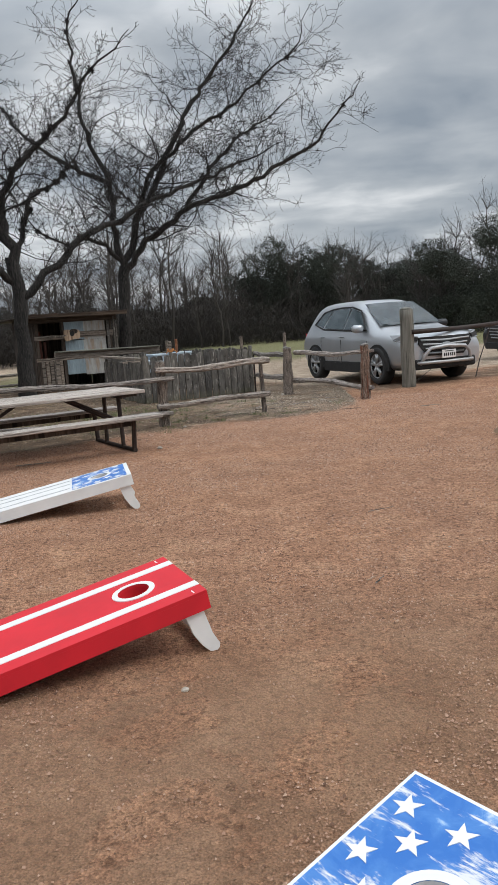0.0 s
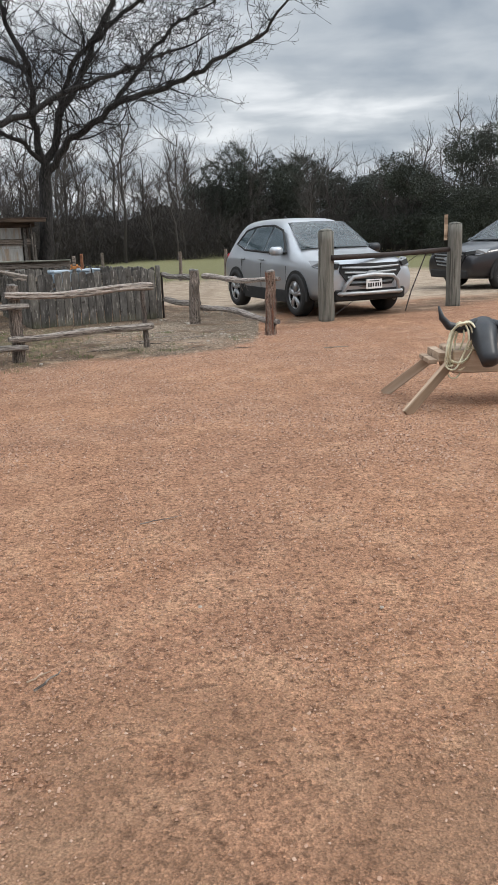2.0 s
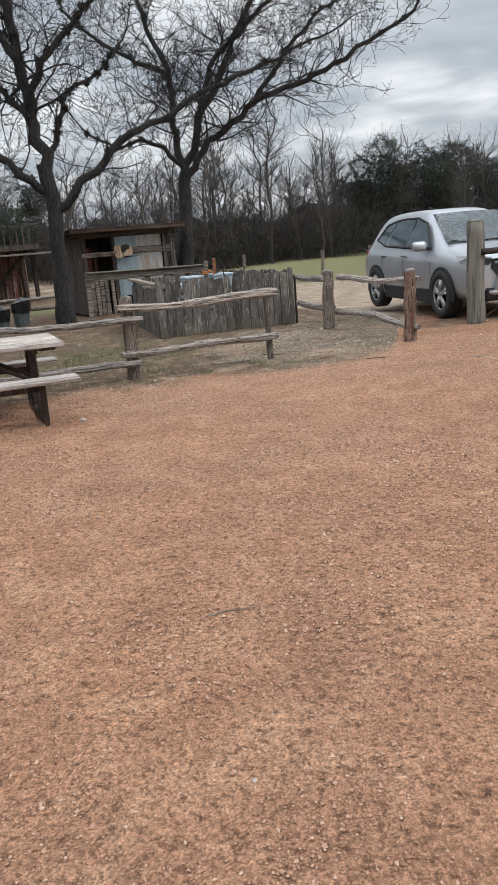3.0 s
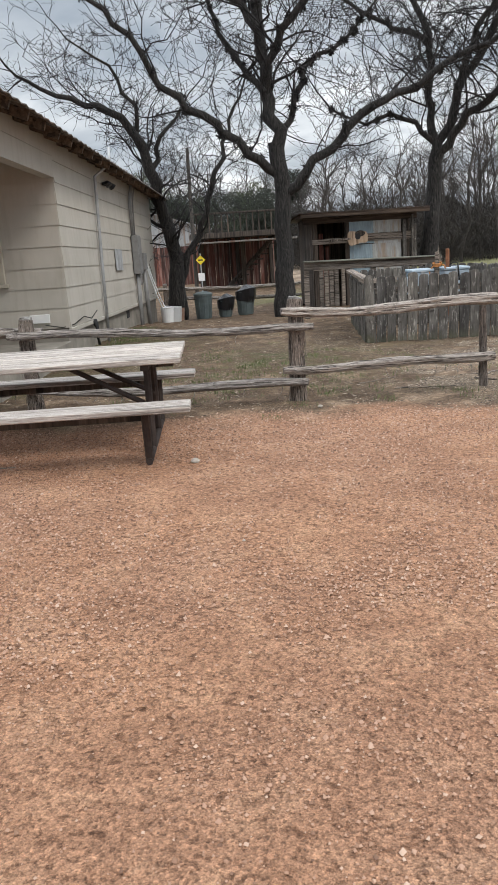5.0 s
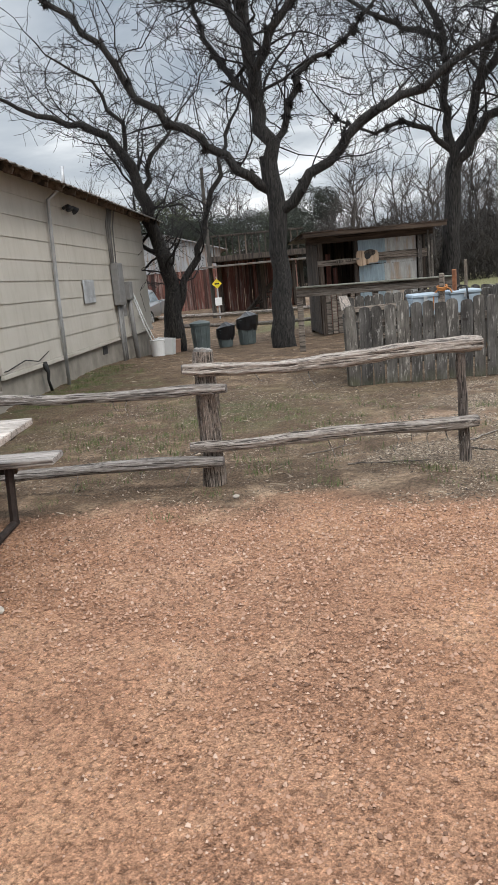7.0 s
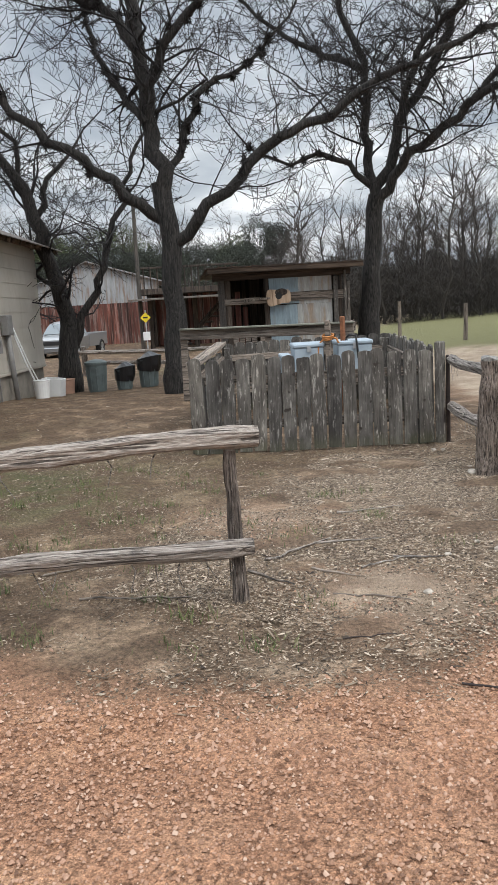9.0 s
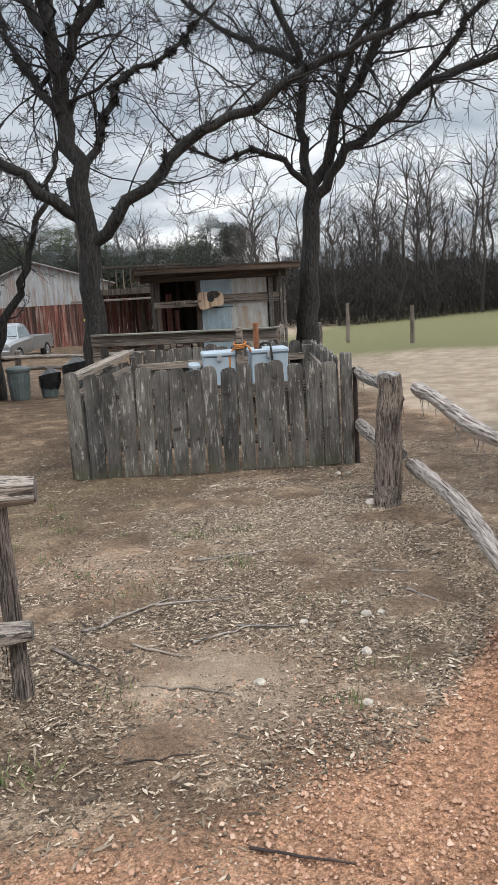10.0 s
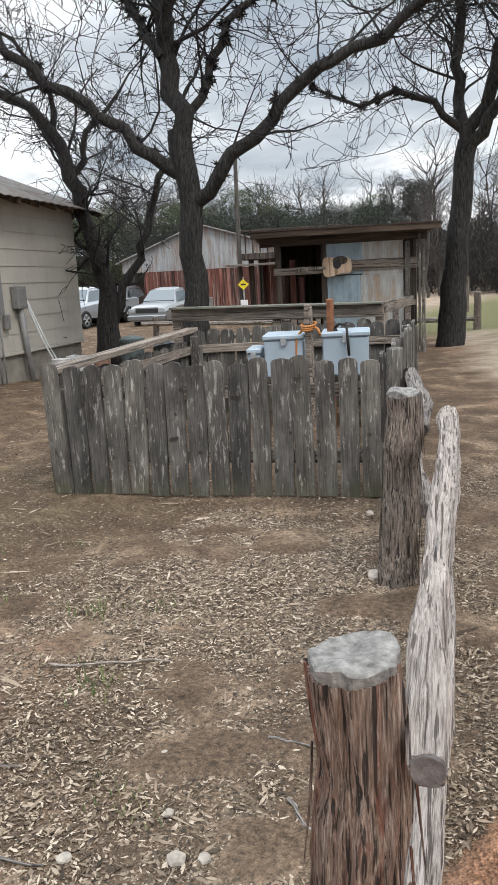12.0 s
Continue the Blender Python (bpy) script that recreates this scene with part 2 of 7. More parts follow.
def picket_material():
    """Old fence board: blotched grey, fine grain, pale flaked streaks, dark knots and a greenish damp foot."""
    m, t, b = shader("grey_picket", 0.92)
    v = object_vec(t)
    rnd = random_out(t)
    cmb = t.nodes.new("ShaderNodeCombineXYZ")
    for i in range(3):
        t.links.new(rnd, cmb.inputs[i])
    shift = t.nodes.new("ShaderNodeVectorMath")
    shift.operation = "MULTIPLY_ADD"
    shift.inputs[1].default_value = (37.0, 19.0, 29.0)
    t.links.new(cmb.outputs[0], shift.inputs[0])
    t.links.new(v, shift.inputs[2])
    p = shift.outputs[0]
    blotch = noise_node(t, p, 5.0, 5, 0.6, (1.0, 1.0, 0.45))
    grain = noise_node(t, p, 130, 6, 0.6, (1.0, 1.0, 0.035), 0.1)
    flake = noise_node(t, p, 34, 6, 0.7, (1.0, 1.0, 0.2), 0.3)
    knot = noise_node(t, p, 9.0, 2, 0.4)
    c = ramp_node(t, blotch, (0.34, (0.05, 0.045, 0.041)), (0.52, (0.105, 0.097, 0.088)), (0.68, (0.185, 0.174, 0.16)))
    c = mix_node(t, 0.8, c, ramp_node(t, grain, (0.36, (0.45, 0.45, 0.45)), (0.5, (1.0, 1.0, 1.0)), (0.66, (1.35, 1.35, 1.35))), "MULTIPLY")
    c = mix_node(t, ramp_node(t, flake, (0.57, (0, 0, 0)), (0.64, (0.85, 0.85, 0.85))), c, ramp_node(t, grain, (0.3, (0.24, 0.225, 0.205)), (0.7, (0.47, 0.45, 0.42))))
    c = mix_node(t, ramp_node(t, knot, (0.7, (0, 0, 0)), (0.74, (0.9, 0.9, 0.9))), c, (0.035, 0.028, 0.023))
    sep_ = t.nodes.new("ShaderNodeSeparateXYZ")
    t.links.new(v, sep_.inputs[0])
    foot = t.nodes.new("ShaderNodeMath")
    foot.operation = "MULTIPLY_ADD"
    foot.inputs[1].default_value = 0.25
    t.links.new(blotch, foot.inputs[0])
    t.links.new(sep_.outputs["Z"], foot.inputs[2])
    c = mix_node(t, ramp_node(t, foot.outputs[0], (0.13, (0.55, 0.55, 0.55)), (0.26, (0, 0, 0))), c, (0.085, 0.086, 0.048))
    c = mix_node(t, 1.0, c, ramp_node(t, rnd, (0.0, (0.7, 0.7, 0.71)), (1.0, (1.2, 1.17, 1.12))), "MULTIPLY")
    t.links.new(c, b.inputs["Base Color"])
    bump_node(t, b, grain, 0.5, 0.006)
    return m


M["picket"] = picket_material()


def metal_sheet(name, base, rust, amount, stretch=(1.0, 1.0, 0.3)):
    m, t, b = shader(name, 0.6, 0.25)
    v = object_vec(t)
    add = t.nodes.new("ShaderNodeVectorMath")
    add.operation = "ADD"
    t.links.new(v, add.inputs[0])
    t.links.new(random_out(t), add.inputs[1])
    n = noise_node(t, add.outputs[0], 3.2, 6, 0.65, stretch)
    f = noise_node(t, add.outputs[0], 18, 4, 0.6, stretch)
    c = ramp_node(t, n, (0.3, base), (amount, tuple(x * 0.75 for x in base)), (min(1, amount + 0.12), rust))
    g = ramp_node(t, f, (0.3, (0.8, 0.8, 0.8)), (0.7, (1.1, 1.1, 1.1)))
    t.links.new(mix_node(t, 1.0, c, g, "MULTIPLY"), b.inputs["Base Color"])
    bump_node(t, b, n, 0.15, 0.01)
    return m


M["sheet"] = metal_sheet("weathered_sheet_metal", (0.31, 0.4, 0.45), (0.22, 0.22, 0.21), 0.56, (2.2, 2.2, 0.35))
M["sheetpale"] = metal_sheet("rust_stained_sheet_metal", (0.46, 0.46, 0.44), (0.33, 0.26, 0.2), 0.5, (2.2, 2.2, 0.35))
M["roofmetal"] = metal_sheet("old_roof_metal", (0.22, 0.2, 0.18), (0.14, 0.08, 0.055), 0.5)
M["barnmetal"] = metal_sheet("pale_barn_metal", (0.42, 0.43, 0.44), (0.27, 0.2, 0.16), 0.5, (3.0, 3.0, 0.25))
M["shedroof"] = metal_sheet("rusty_dark_roof", (0.07, 0.05, 0.04), (0.1, 0.045, 0.025), 0.5)


def car_paint(name, col, metal):
    m, t, b = shader(name, 0.32, metal)
    n = noise_node(t, object_vec(t), 2.5, 3)
    t.links.new(ramp_node(t, n, (0.3, tuple(x * 0.94 for x in col)), (0.7, col)), b.inputs["Base Color"])
    b.inputs["Coat Weight"].default_value = 0.6
    b.inputs["Coat Roughness"].default_value = 0.08
    return m


M["silver"] = car_paint("silver_car_paint", (0.47, 0.49, 0.515), 0.55)
M["darkcar"] = car_paint("dark_grey_car_paint", (0.022, 0.022, 0.026), 0.3)
M["truckpaint"] = car_paint("silver_truck_paint", (0.3, 0.31, 0.32), 0.4)
M["chrome"] = plain("chrome", (0.3, 0.31, 0.32), 0.35, 1.0, vary=0.04)
M["alloy"] = plain("alloy_rim", (0.42, 0.43, 0.44), 0.35, 0.7, vary=0.1)
m, t, b = shader("car_glass", 0.06)
b.inputs["Base Color"].default_value = (0.06, 0.085, 0.095, 1)
b.inputs["IOR"].default_value = 2.3
M["carglass"] = m
m, t, b = shader("headlamp_glass", 0.12)
b.inputs["Base Color"].default_value = (0.35, 0.37, 0.39, 1)
M["lamp"] = m


def star_field():
    """Worn blue paint with scuffs, white where it has rubbed through."""
    m, t, b = shader("worn_blue_paint", 0.5)
    v = object_vec(t)
    n = noise_node(t, v, 7, 6, 0.6, None, 0.6)
    s = noise_node(t, v, 14, 6, 0.7, (0.3, 1.2, 1.0), 0.3)
    c = ramp_node(t, n, (0.42, (0.02, 0.14, 0.47)), (0.58, (0.06, 0.21, 0.54)), (0.63, (0.24, 0.4, 0.66)), (0.7, (0.6, 0.65, 0.72)))
    c = mix_node(t, ramp_node(t, s, (0.53, (0, 0, 0)), (0.6, (1, 1, 1))), c, (0.66, 0.67, 0.68))
    t.links.new(c, b.inputs["Base Color"])
    return m


M["starblue"] = star_field()
M["poledark"] = wood("dark_pole", (0.03, 0.028, 0.026), (0.07, 0.064, 0.058), (0.12, 0.11, 0.1), grain=20)

# ---- mesh helpers ----


def part(name, bm, material, parent=None, label="", smooth=False):
    me = bpy.data.meshes.new(name)
    bmesh.ops.recalc_face_normals(bm, faces=bm.faces)
    bm.to_mesh(me)
    bm.free()
    return part_mesh(name, me, material, parent, label, smooth)


def part_mesh(name, me, material, parent=None, label="", smooth=False):
    if material and not me.materials:
        me.materials.append(material)
    if smooth and len(me.polygons):
        me.polygons.foreach_set("use_smooth", np.ones(len(me.polygons), dtype=bool))
    ob = new(name, me)
    if parent:
        ob.parent = parent
    if label:
        ob["label"] = label
    return ob


def thing(name, m, label, category, group="", kind=""):
    ob = new(name)
    ob.empty_display_size = 0.1
    ob.matrix_world = m
    return tagged(ob, label, category, group, kind)


def box(bm, lo, hi, m=None, bevel=0.0):
    c = [(a + b) / 2 for a, b in zip(lo, hi)]
    s = [abs(b - a) for a, b in zip(lo, hi)]
    mat = Matrix.Translation(c) @ Matrix.Diagonal((*s, 1))
    g = bmesh.ops.create_cube(bm, size=1.0, matrix=mat)
    vs = g["verts"]
    if bevel:
        es = {e for v in vs for e in v.link_edges}
        r = bmesh.ops.bevel(bm, geom=list(es), offset=bevel, segments=1, affect="EDGES")
        vs = list({v for f in r["faces"] for v in f.verts} | {v for v in vs if v.is_valid})
    if m is not None:
        bmesh.ops.transform(bm, matrix=m, verts=vs)
    return vs


def tube_arrays(pts, radii, sides=8, rough=0.0, seed=0, cap=True, ridges=0.0):
    """A tube along a bent line: verts and faces."""
    pts = [Vector(p) for p in pts]
    rnd = random.Random(seed)
    verts, faces = [], []
    up = Vector((0.13, 0.2, 1)) if abs((pts[-1] - pts[0]).normalized().z) < 0.9 else Vector((1, 0.1, 0))
    prof = [1 + ridges * rnd.uniform(-1, 1) for _ in range(sides)]
    if sides > 40:
        prof = [0.25 * prof[k - 1] + 0.5 * prof[k] + 0.25 * prof[(k + 1) % sides] for k in range(sides)]
    n = len(pts)
    for i, p in enumerate(pts):
        d = (pts[min(i + 1, n - 1)] - pts[max(i - 1, 0)])
        d = d.normalized() if d.length > 1e-9 else Vector((0, 0, 1))
        a = d.cross(up)
        a = a.normalized() if a.length > 1e-6 else Vector((1, 0, 0))
        b = d.cross(a)
        up = -b if b.dot(up) < 0 else b
        b = up
        for k in range(sides):
            th = 2 * math.pi * k / sides
            r = radii[i] * prof[k] * (1 + rough * rnd.uniform(-1, 1))
            verts.append(p + a * (r * math.cos(th)) + b * (r * math.sin(th)))
    for i in range(n - 1):
        for k in range(sides):
            k2 = (k + 1) % sides
            faces.append((i * sides + k, i * sides + k2, (i + 1) * sides + k2, (i + 1) * sides + k))
    if cap:
        faces.append(tuple(range(sides - 1, -1, -1)))
        faces.append(tuple((n - 1) * sides + k for k in range(sides)))
    return verts, faces


def tube(bm, pts, radii, sides=8, rough=0.0, seed=0, ridges=0.0):
    if isinstance(radii, (int, float)):
        radii = [radii] * len(pts)
    vs, fs = tube_arrays(pts, radii, sides, rough, seed, True, ridges)
    bv = [bm.verts.new(v) for v in vs]
    for f in fs:
        bm.faces.new([bv[i] for i in f])
    return bv


def prism(bm, outline, z0, z1, m=None):
    """An outline in x, y carried from z0 up to z1."""
    lo = [bm.verts.new((x, y, z0)) for x, y in outline]
    hi = [bm.verts.new((x, y, z1)) for x, y in outline]
    bm.faces.new(lo[::-1])
    bm.faces.new(hi)
    n = len(lo)
    for i in range(n):
        j = (i + 1) % n
        bm.faces.new((lo[i], lo[j], hi[j], hi[i]))
    if m is not None:
        bmesh.ops.transform(bm, matrix=m, verts=lo + hi)


def frame_of(origin, ahead):
    """A pose whose x axis runs along ahead on the level, at origin."""
    return pose(*origin, 0, 0, math.degrees(math.atan2(ahead[1], ahead[0])))


def terrain(x, y):
    """Height of the ground: level near the walk, falling away gently behind the pen, a little higher in the parking lot."""
    f = np.clip((y - 17.0) / 8.0, 0, 1)
    s = np.clip(-x / 13.0, 0.2, 1)
    g = np.clip((y - 13.6) / 3.2, 0, 1)
    lot_rise = 0.09 * np.clip((x - 2.0) / 0.9, 0, 1) * np.clip((y - 14.0) / 1.2, 0, 1) * np.clip((26 - y) / 3, 0, 1)
    return -0.6 * f * f * (3 - 2 * f) * s - 0.06 * g * g * (3 - 2 * g) * (1 - f) + lot_rise


def gz(x, y):
    return float(terrain(np.float64(x), np.float64(y)))

# ---- ground ----


def smooth_noise(x, y, s, seed):
    """Cheap rolling value noise for blending zones."""
    a = np.sin(x * s + seed * 1.7 + 1.3 * np.sin(y * s * 0.7 + seed)) + np.sin(y * s * 1.1 + seed * 2.3 + 1.1 * np.sin(x * s * 0.8 - seed))
    b = np.sin(x * s * 2.3 + seed * 3.1 + np.sin(y * s * 1.9)) + np.sin(y * s * 2.7 - seed + np.sin(x * s * 2.1))
    return (a + 0.6 * b) / 3.2


def yard_edge(x):
    """Where the red gravel ends and the fenced yard's grey soil begins."""
    return np.interp(x, [-30, -4.5, -1.6, 0.4, 1.4, 1.75, 1.9, 2.5], [9.5, 10.1, 11.1, 12.2, 12.75, 13.2, 14.4, 30])


def zones(x, y):
    w = smooth_noise(x, y, 1.7, 4.0) * 0.4 + smooth_noise(x, y, 6.0, 1.0) * 0.25
    yard = np.clip((y - yard_edge(x) + 0.26 + w) / 0.75 + 0.5, 0, 1)
    # the fence line that leads to the pen keeps the yard on its one side
    side = (x - 2.05) * 2.1 + (y - 13.9) * 1.3
    verge = np.clip((2.3 + 2.6 * np.clip((y - 14.2) / 1.4, 0, 1) - side + 2 * w) / 1.2, 0, 1)
    yard = yard * verge
    # trodden bare earth inside the fenced yard
    worn = np.maximum(np.clip(1.35 - np.hypot((x - 1.08) / 0.55, (y - 13.12) / 0.42) + 1.2 * w, 0, 1), np.clip(1.25 - np.hypot((x + 0.41) / 0.6, (y - 14.15) / 0.5) + 1.2 * w, 0, 1))
    yard = yard * (1 - 0.62 * worn)
    strip = np.clip(1.2 - np.abs(y - 15.5 - 0.7 * (x - 3.0) + w) / 0.95, 0, 1) * np.clip((x - 2.2) / 0.4, 0, 1)
    lot = np.clip((y - 16.3 - 0.45 * (x - 2.2) + 1.6 * w) / 1.5, 0, 1) * (1 - yard)
    lot = np.maximum(lot, np.clip((y - 21.5 - 0.3 * x) / 1.5, 0, 1) * np.clip((x + 3.6 + w) / 0.8, 0, 1))
    grass = np.clip((y - 31.0 - 0.25 * x + 2 * w) / 1.2, 0, 1) * np.clip((x + 13 + 0.1 * (y - 30)) / 3, 0, 1)
    lot = np.maximum(lot, np.clip((y - 26 + 3 * w) / 2, 0, 1) * np.clip((-x - 9) / 3, 0, 1))
    green = np.clip(smooth_noise(x, y, 1.1, 9.0) * 1.6 + 0.1, 0, 1) * np.clip((-x - 0.6) / 2.0, 0, 1) * np.clip((18.5 - y) / 2.5, 0, 1) * yard
    wall = (x + 6.15) * 0.889 + (y - 14.15) * 0.457
    green = np.maximum(green, np.clip(1.5 - wall + 1.2 * w, 0, 1) * np.clip((19.5 - y) / 2, 0, 1) * np.clip((y - 11.5) / 1.5, 0, 1) * (wall > 0))
    # yard soil is multiplied darker towards negative x
    drab = yard * np.clip((0.2 - x + 1.5 * w) / 1.6, 0, 1)
    bare = np.clip((4.6 - y + 2 * w) / 3.0, 0, 0.6)
    lot = np.maximum(np.maximum(lot, 0), 0.9 * worn)
    return yard, lot, grass, green, strip, drab, bare


def spaced(lo, hi, fine_lo, fine_hi, fine):
    a = list(np.arange(fine_lo, fine_hi + 1e-6, fine))
    s, v = fine, fine_hi
    while v < hi:
        s *= 1.18
        v += s
        a.append(min(v, hi))
    s, v = fine, fine_lo
    while v > lo:
        s *= 1.18
        v -= s
        a.insert(0, max(v, lo))
    return np.array(a)


def build_ground():
    xs = spaced(-900, 900, -11, 8, 0.09)
    ys = spaced(-500, 1500, 0.5, 21, 0.09)
    gx, gy = np.meshgrid(xs, ys)
    z = terrain(gx, gy)
    yard, lot, grass, green, strip, drab, bare = zones(gx, gy)
    near = np.exp(-((gx - 1) ** 2 + (gy - 9) ** 2) / 400)
    rough = 0.006 + 0.012 * yard
    z = z + near * rough * (smooth_noise(gx, gy, 4.1, 2.0) + 0.7 * smooth_noise(gx, gy, 11.0, 5.0) + 0.5 * smooth_noise(gx, gy, 27.0, 7.0))
    nx, ny = len(xs), len(ys)
    co = np.stack([gx.ravel(), gy.ravel(), z.ravel()], 1)
    i = np.arange(nx * ny).reshape(ny, nx)
    quads = np.stack([i[:-1, :-1].ravel(), i[:-1, 1:].ravel(), i[1:, 1:].ravel(), i[1:, :-1].ravel()], 1)
    me = bpy.data.meshes.new("ground")
    me.vertices.add(len(co))
    me.vertices.foreach_set("co", co.ravel())
    me.loops.add(quads.size)
    me.loops.foreach_set("vertex_index", quads.ravel())
    me.polygons.add(len(quads))
    me.polygons.foreach_set("loop_start", np.arange(0, quads.size, 4))
    me.update(calc_edges=True)
    for name, arr in (("yard", yard), ("lot", lot), ("grass", grass), ("green", green), ("strip", strip), ("drab", drab), ("bare", bare)):
        at = me.attributes.new(name, "FLOAT", "POINT")
        at.data.foreach_set("value", arr.ravel().astype(np.float32))
    ob = part_mesh("ground", me, ground_material(), smooth=True)
    return tagged(ob, "reddish-brown packed dirt and gravel yard merging into grey soil and grass", "ground", kind="structure")


def ground_material():
    m, t, b = shader("dirt_ground", 0.95)
    b.inputs["Specular IOR Level"].default_value = 0.25
    v = object_vec(t)

    def attr(name):
        a = t.nodes.new("ShaderNodeAttribute")
        a.attribute_name = name
        return a.outputs["Fac"]

    big = noise_node(t, v, 0.55, 5, 0.6)
    mid = noise_node(t, v, 2.6, 6, 0.65, None, 0.4)
    fine = noise_node(t, v, 42, 6, 0.7)
    grit = noise_node(t, v, 140, 3, 0.6)
    vor = t.nodes.new("ShaderNodeTexVoronoi")
    vor.inputs["Scale"].default_value = 105
    t.links.new(v, vor.inputs["Vector"])
    red = ramp_node(t, mid, (0.3, (0.32, 0.178, 0.111)), (0.5, (0.4, 0.228, 0.144)), (0.68, (0.485, 0.298, 0.192)))
    red2 = ramp_node(t, big, (0.35, (0.9, 0.88, 0.88)), (0.65, (1.08, 1.05, 1.0)))
    red = mix_node(t, 1.0, red, red2, "MULTIPLY")
    peb = ramp_node(t, vor.outputs["Color"], (0.0, (0.4, 0.36, 0.35)), (0.45, (1.0, 0.97, 0.95)), (1.0, (1.6, 1.55, 1.5)))
    red = mix_node(t, 0.6, red, peb, "MULTIPLY")
    # dark stops mottle the dirt and paint shade into pits between the grains
    red = mix_node(t, 0.75, red, ramp_node(t, fine, (0.34, (0.36, 0.33, 0.32)), (0.47, (1.0, 1.0, 1.0)), (0.64, (1.36, 1.34, 1.31))), "MULTIPLY")
    clod_shade = noise_node(t, v, 24, 4, 0.75, None, 0.6)
    red = mix_node(t, 0.8, red, ramp_node(t, clod_shade, (0.39, (0.42, 0.38, 0.36)), (0.48, (1.0, 1.0, 1.0)), (0.6, (1.0, 1.0, 1.0)), (0.7, (1.3, 1.29, 1.27))), "MULTIPLY")
    crumbs = ramp_node(t, noise_node(t, v, 1.9, 7, 0.7, None, 0.8), (0.5, (1, 1, 1)), (0.58, (0.15, 0.15, 0.15)))
    worn = t.nodes.new("ShaderNodeMath")
    worn.operation = "MULTIPLY"
    t.links.new(attr("bare"), worn.inputs[0])
    t.links.new(crumbs, worn.inputs[1])
    red = mix_node(t, attr("bare"), red, mix_node(t, 1.0, red, (0.82, 0.8, 0.76), "MULTIPLY"))
    red = mix_node(t, worn.outputs[0], red, ramp_node(t, mid, (0.3, (0.25, 0.148, 0.09)), (0.7, (0.34, 0.215, 0.136))))
    soil = ramp_node(t, mid, (0.34, (0.115, 0.082, 0.057)), (0.54, (0.185, 0.134, 0.094)), (0.7, (0.4, 0.305, 0.22)))
    soil = mix_node(t, 0.65, soil, ramp_node(t, fine, (0.35, (0.3, 0.28, 0.27)), (0.65, (1.8, 1.7, 1.6))), "MULTIPLY")
    soil = mix_node(t, attr("drab"), soil, mix_node(t, 1.0, soil, (0.86, 0.83, 0.79), "MULTIPLY"))
    tan = ramp_node(t, mid, (0.36, (0.31, 0.235, 0.172)), (0.64, (0.5, 0.4, 0.3)))
    turf = ramp_node(t, fine, (0.3, (0.11, 0.11, 0.045)), (0.7, (0.25, 0.235, 0.12)))
    weed = ramp_node(t, fine, (0.35, (0.055, 0.056, 0.027)), (0.7, (0.13, 0.132, 0.056)))
    c = mix_node(t, attr("lot"), red, tan)
    c = mix_node(t, attr("yard"), c, soil)
    s2 = t.nodes.new("ShaderNodeMath")
    s2.operation = "MULTIPLY"
    s2.inputs[1].default_value = 0.8
    t.links.new(attr("strip"), s2.inputs[0])
    c = mix_node(t, s2.outputs[0], c, soil)
    gm = t.nodes.new("ShaderNodeMath")
    gm.operation = "MULTIPLY"
    t.links.new(attr("green"), gm.inputs[0])
    t.links.new(ramp_node(t, mid, (0.4, (0, 0, 0)), (0.6, (1, 1, 1))), gm.inputs[1])
    c = mix_node(t, gm.outputs[0], c, weed)
    c = mix_node(t, attr("grass"), c, turf)
    c = mix_node(t, 0.6, c, ramp_node(t, grit, (0.3, (0.55, 0.55, 0.55)), (0.7, (1.45, 1.45, 1.45))), "MULTIPLY")
    t.links.new(c, b.inputs["Base Color"])
    add = t.nodes.new("ShaderNodeMath")
    add.operation = "ADD"
    t.links.new(fine, add.inputs[0])
    t.links.new(vor.outputs["Distance"], add.inputs[1])
    bump_node(t, b, add.outputs[0], 0.9, 0.018)
    return m


build_ground()

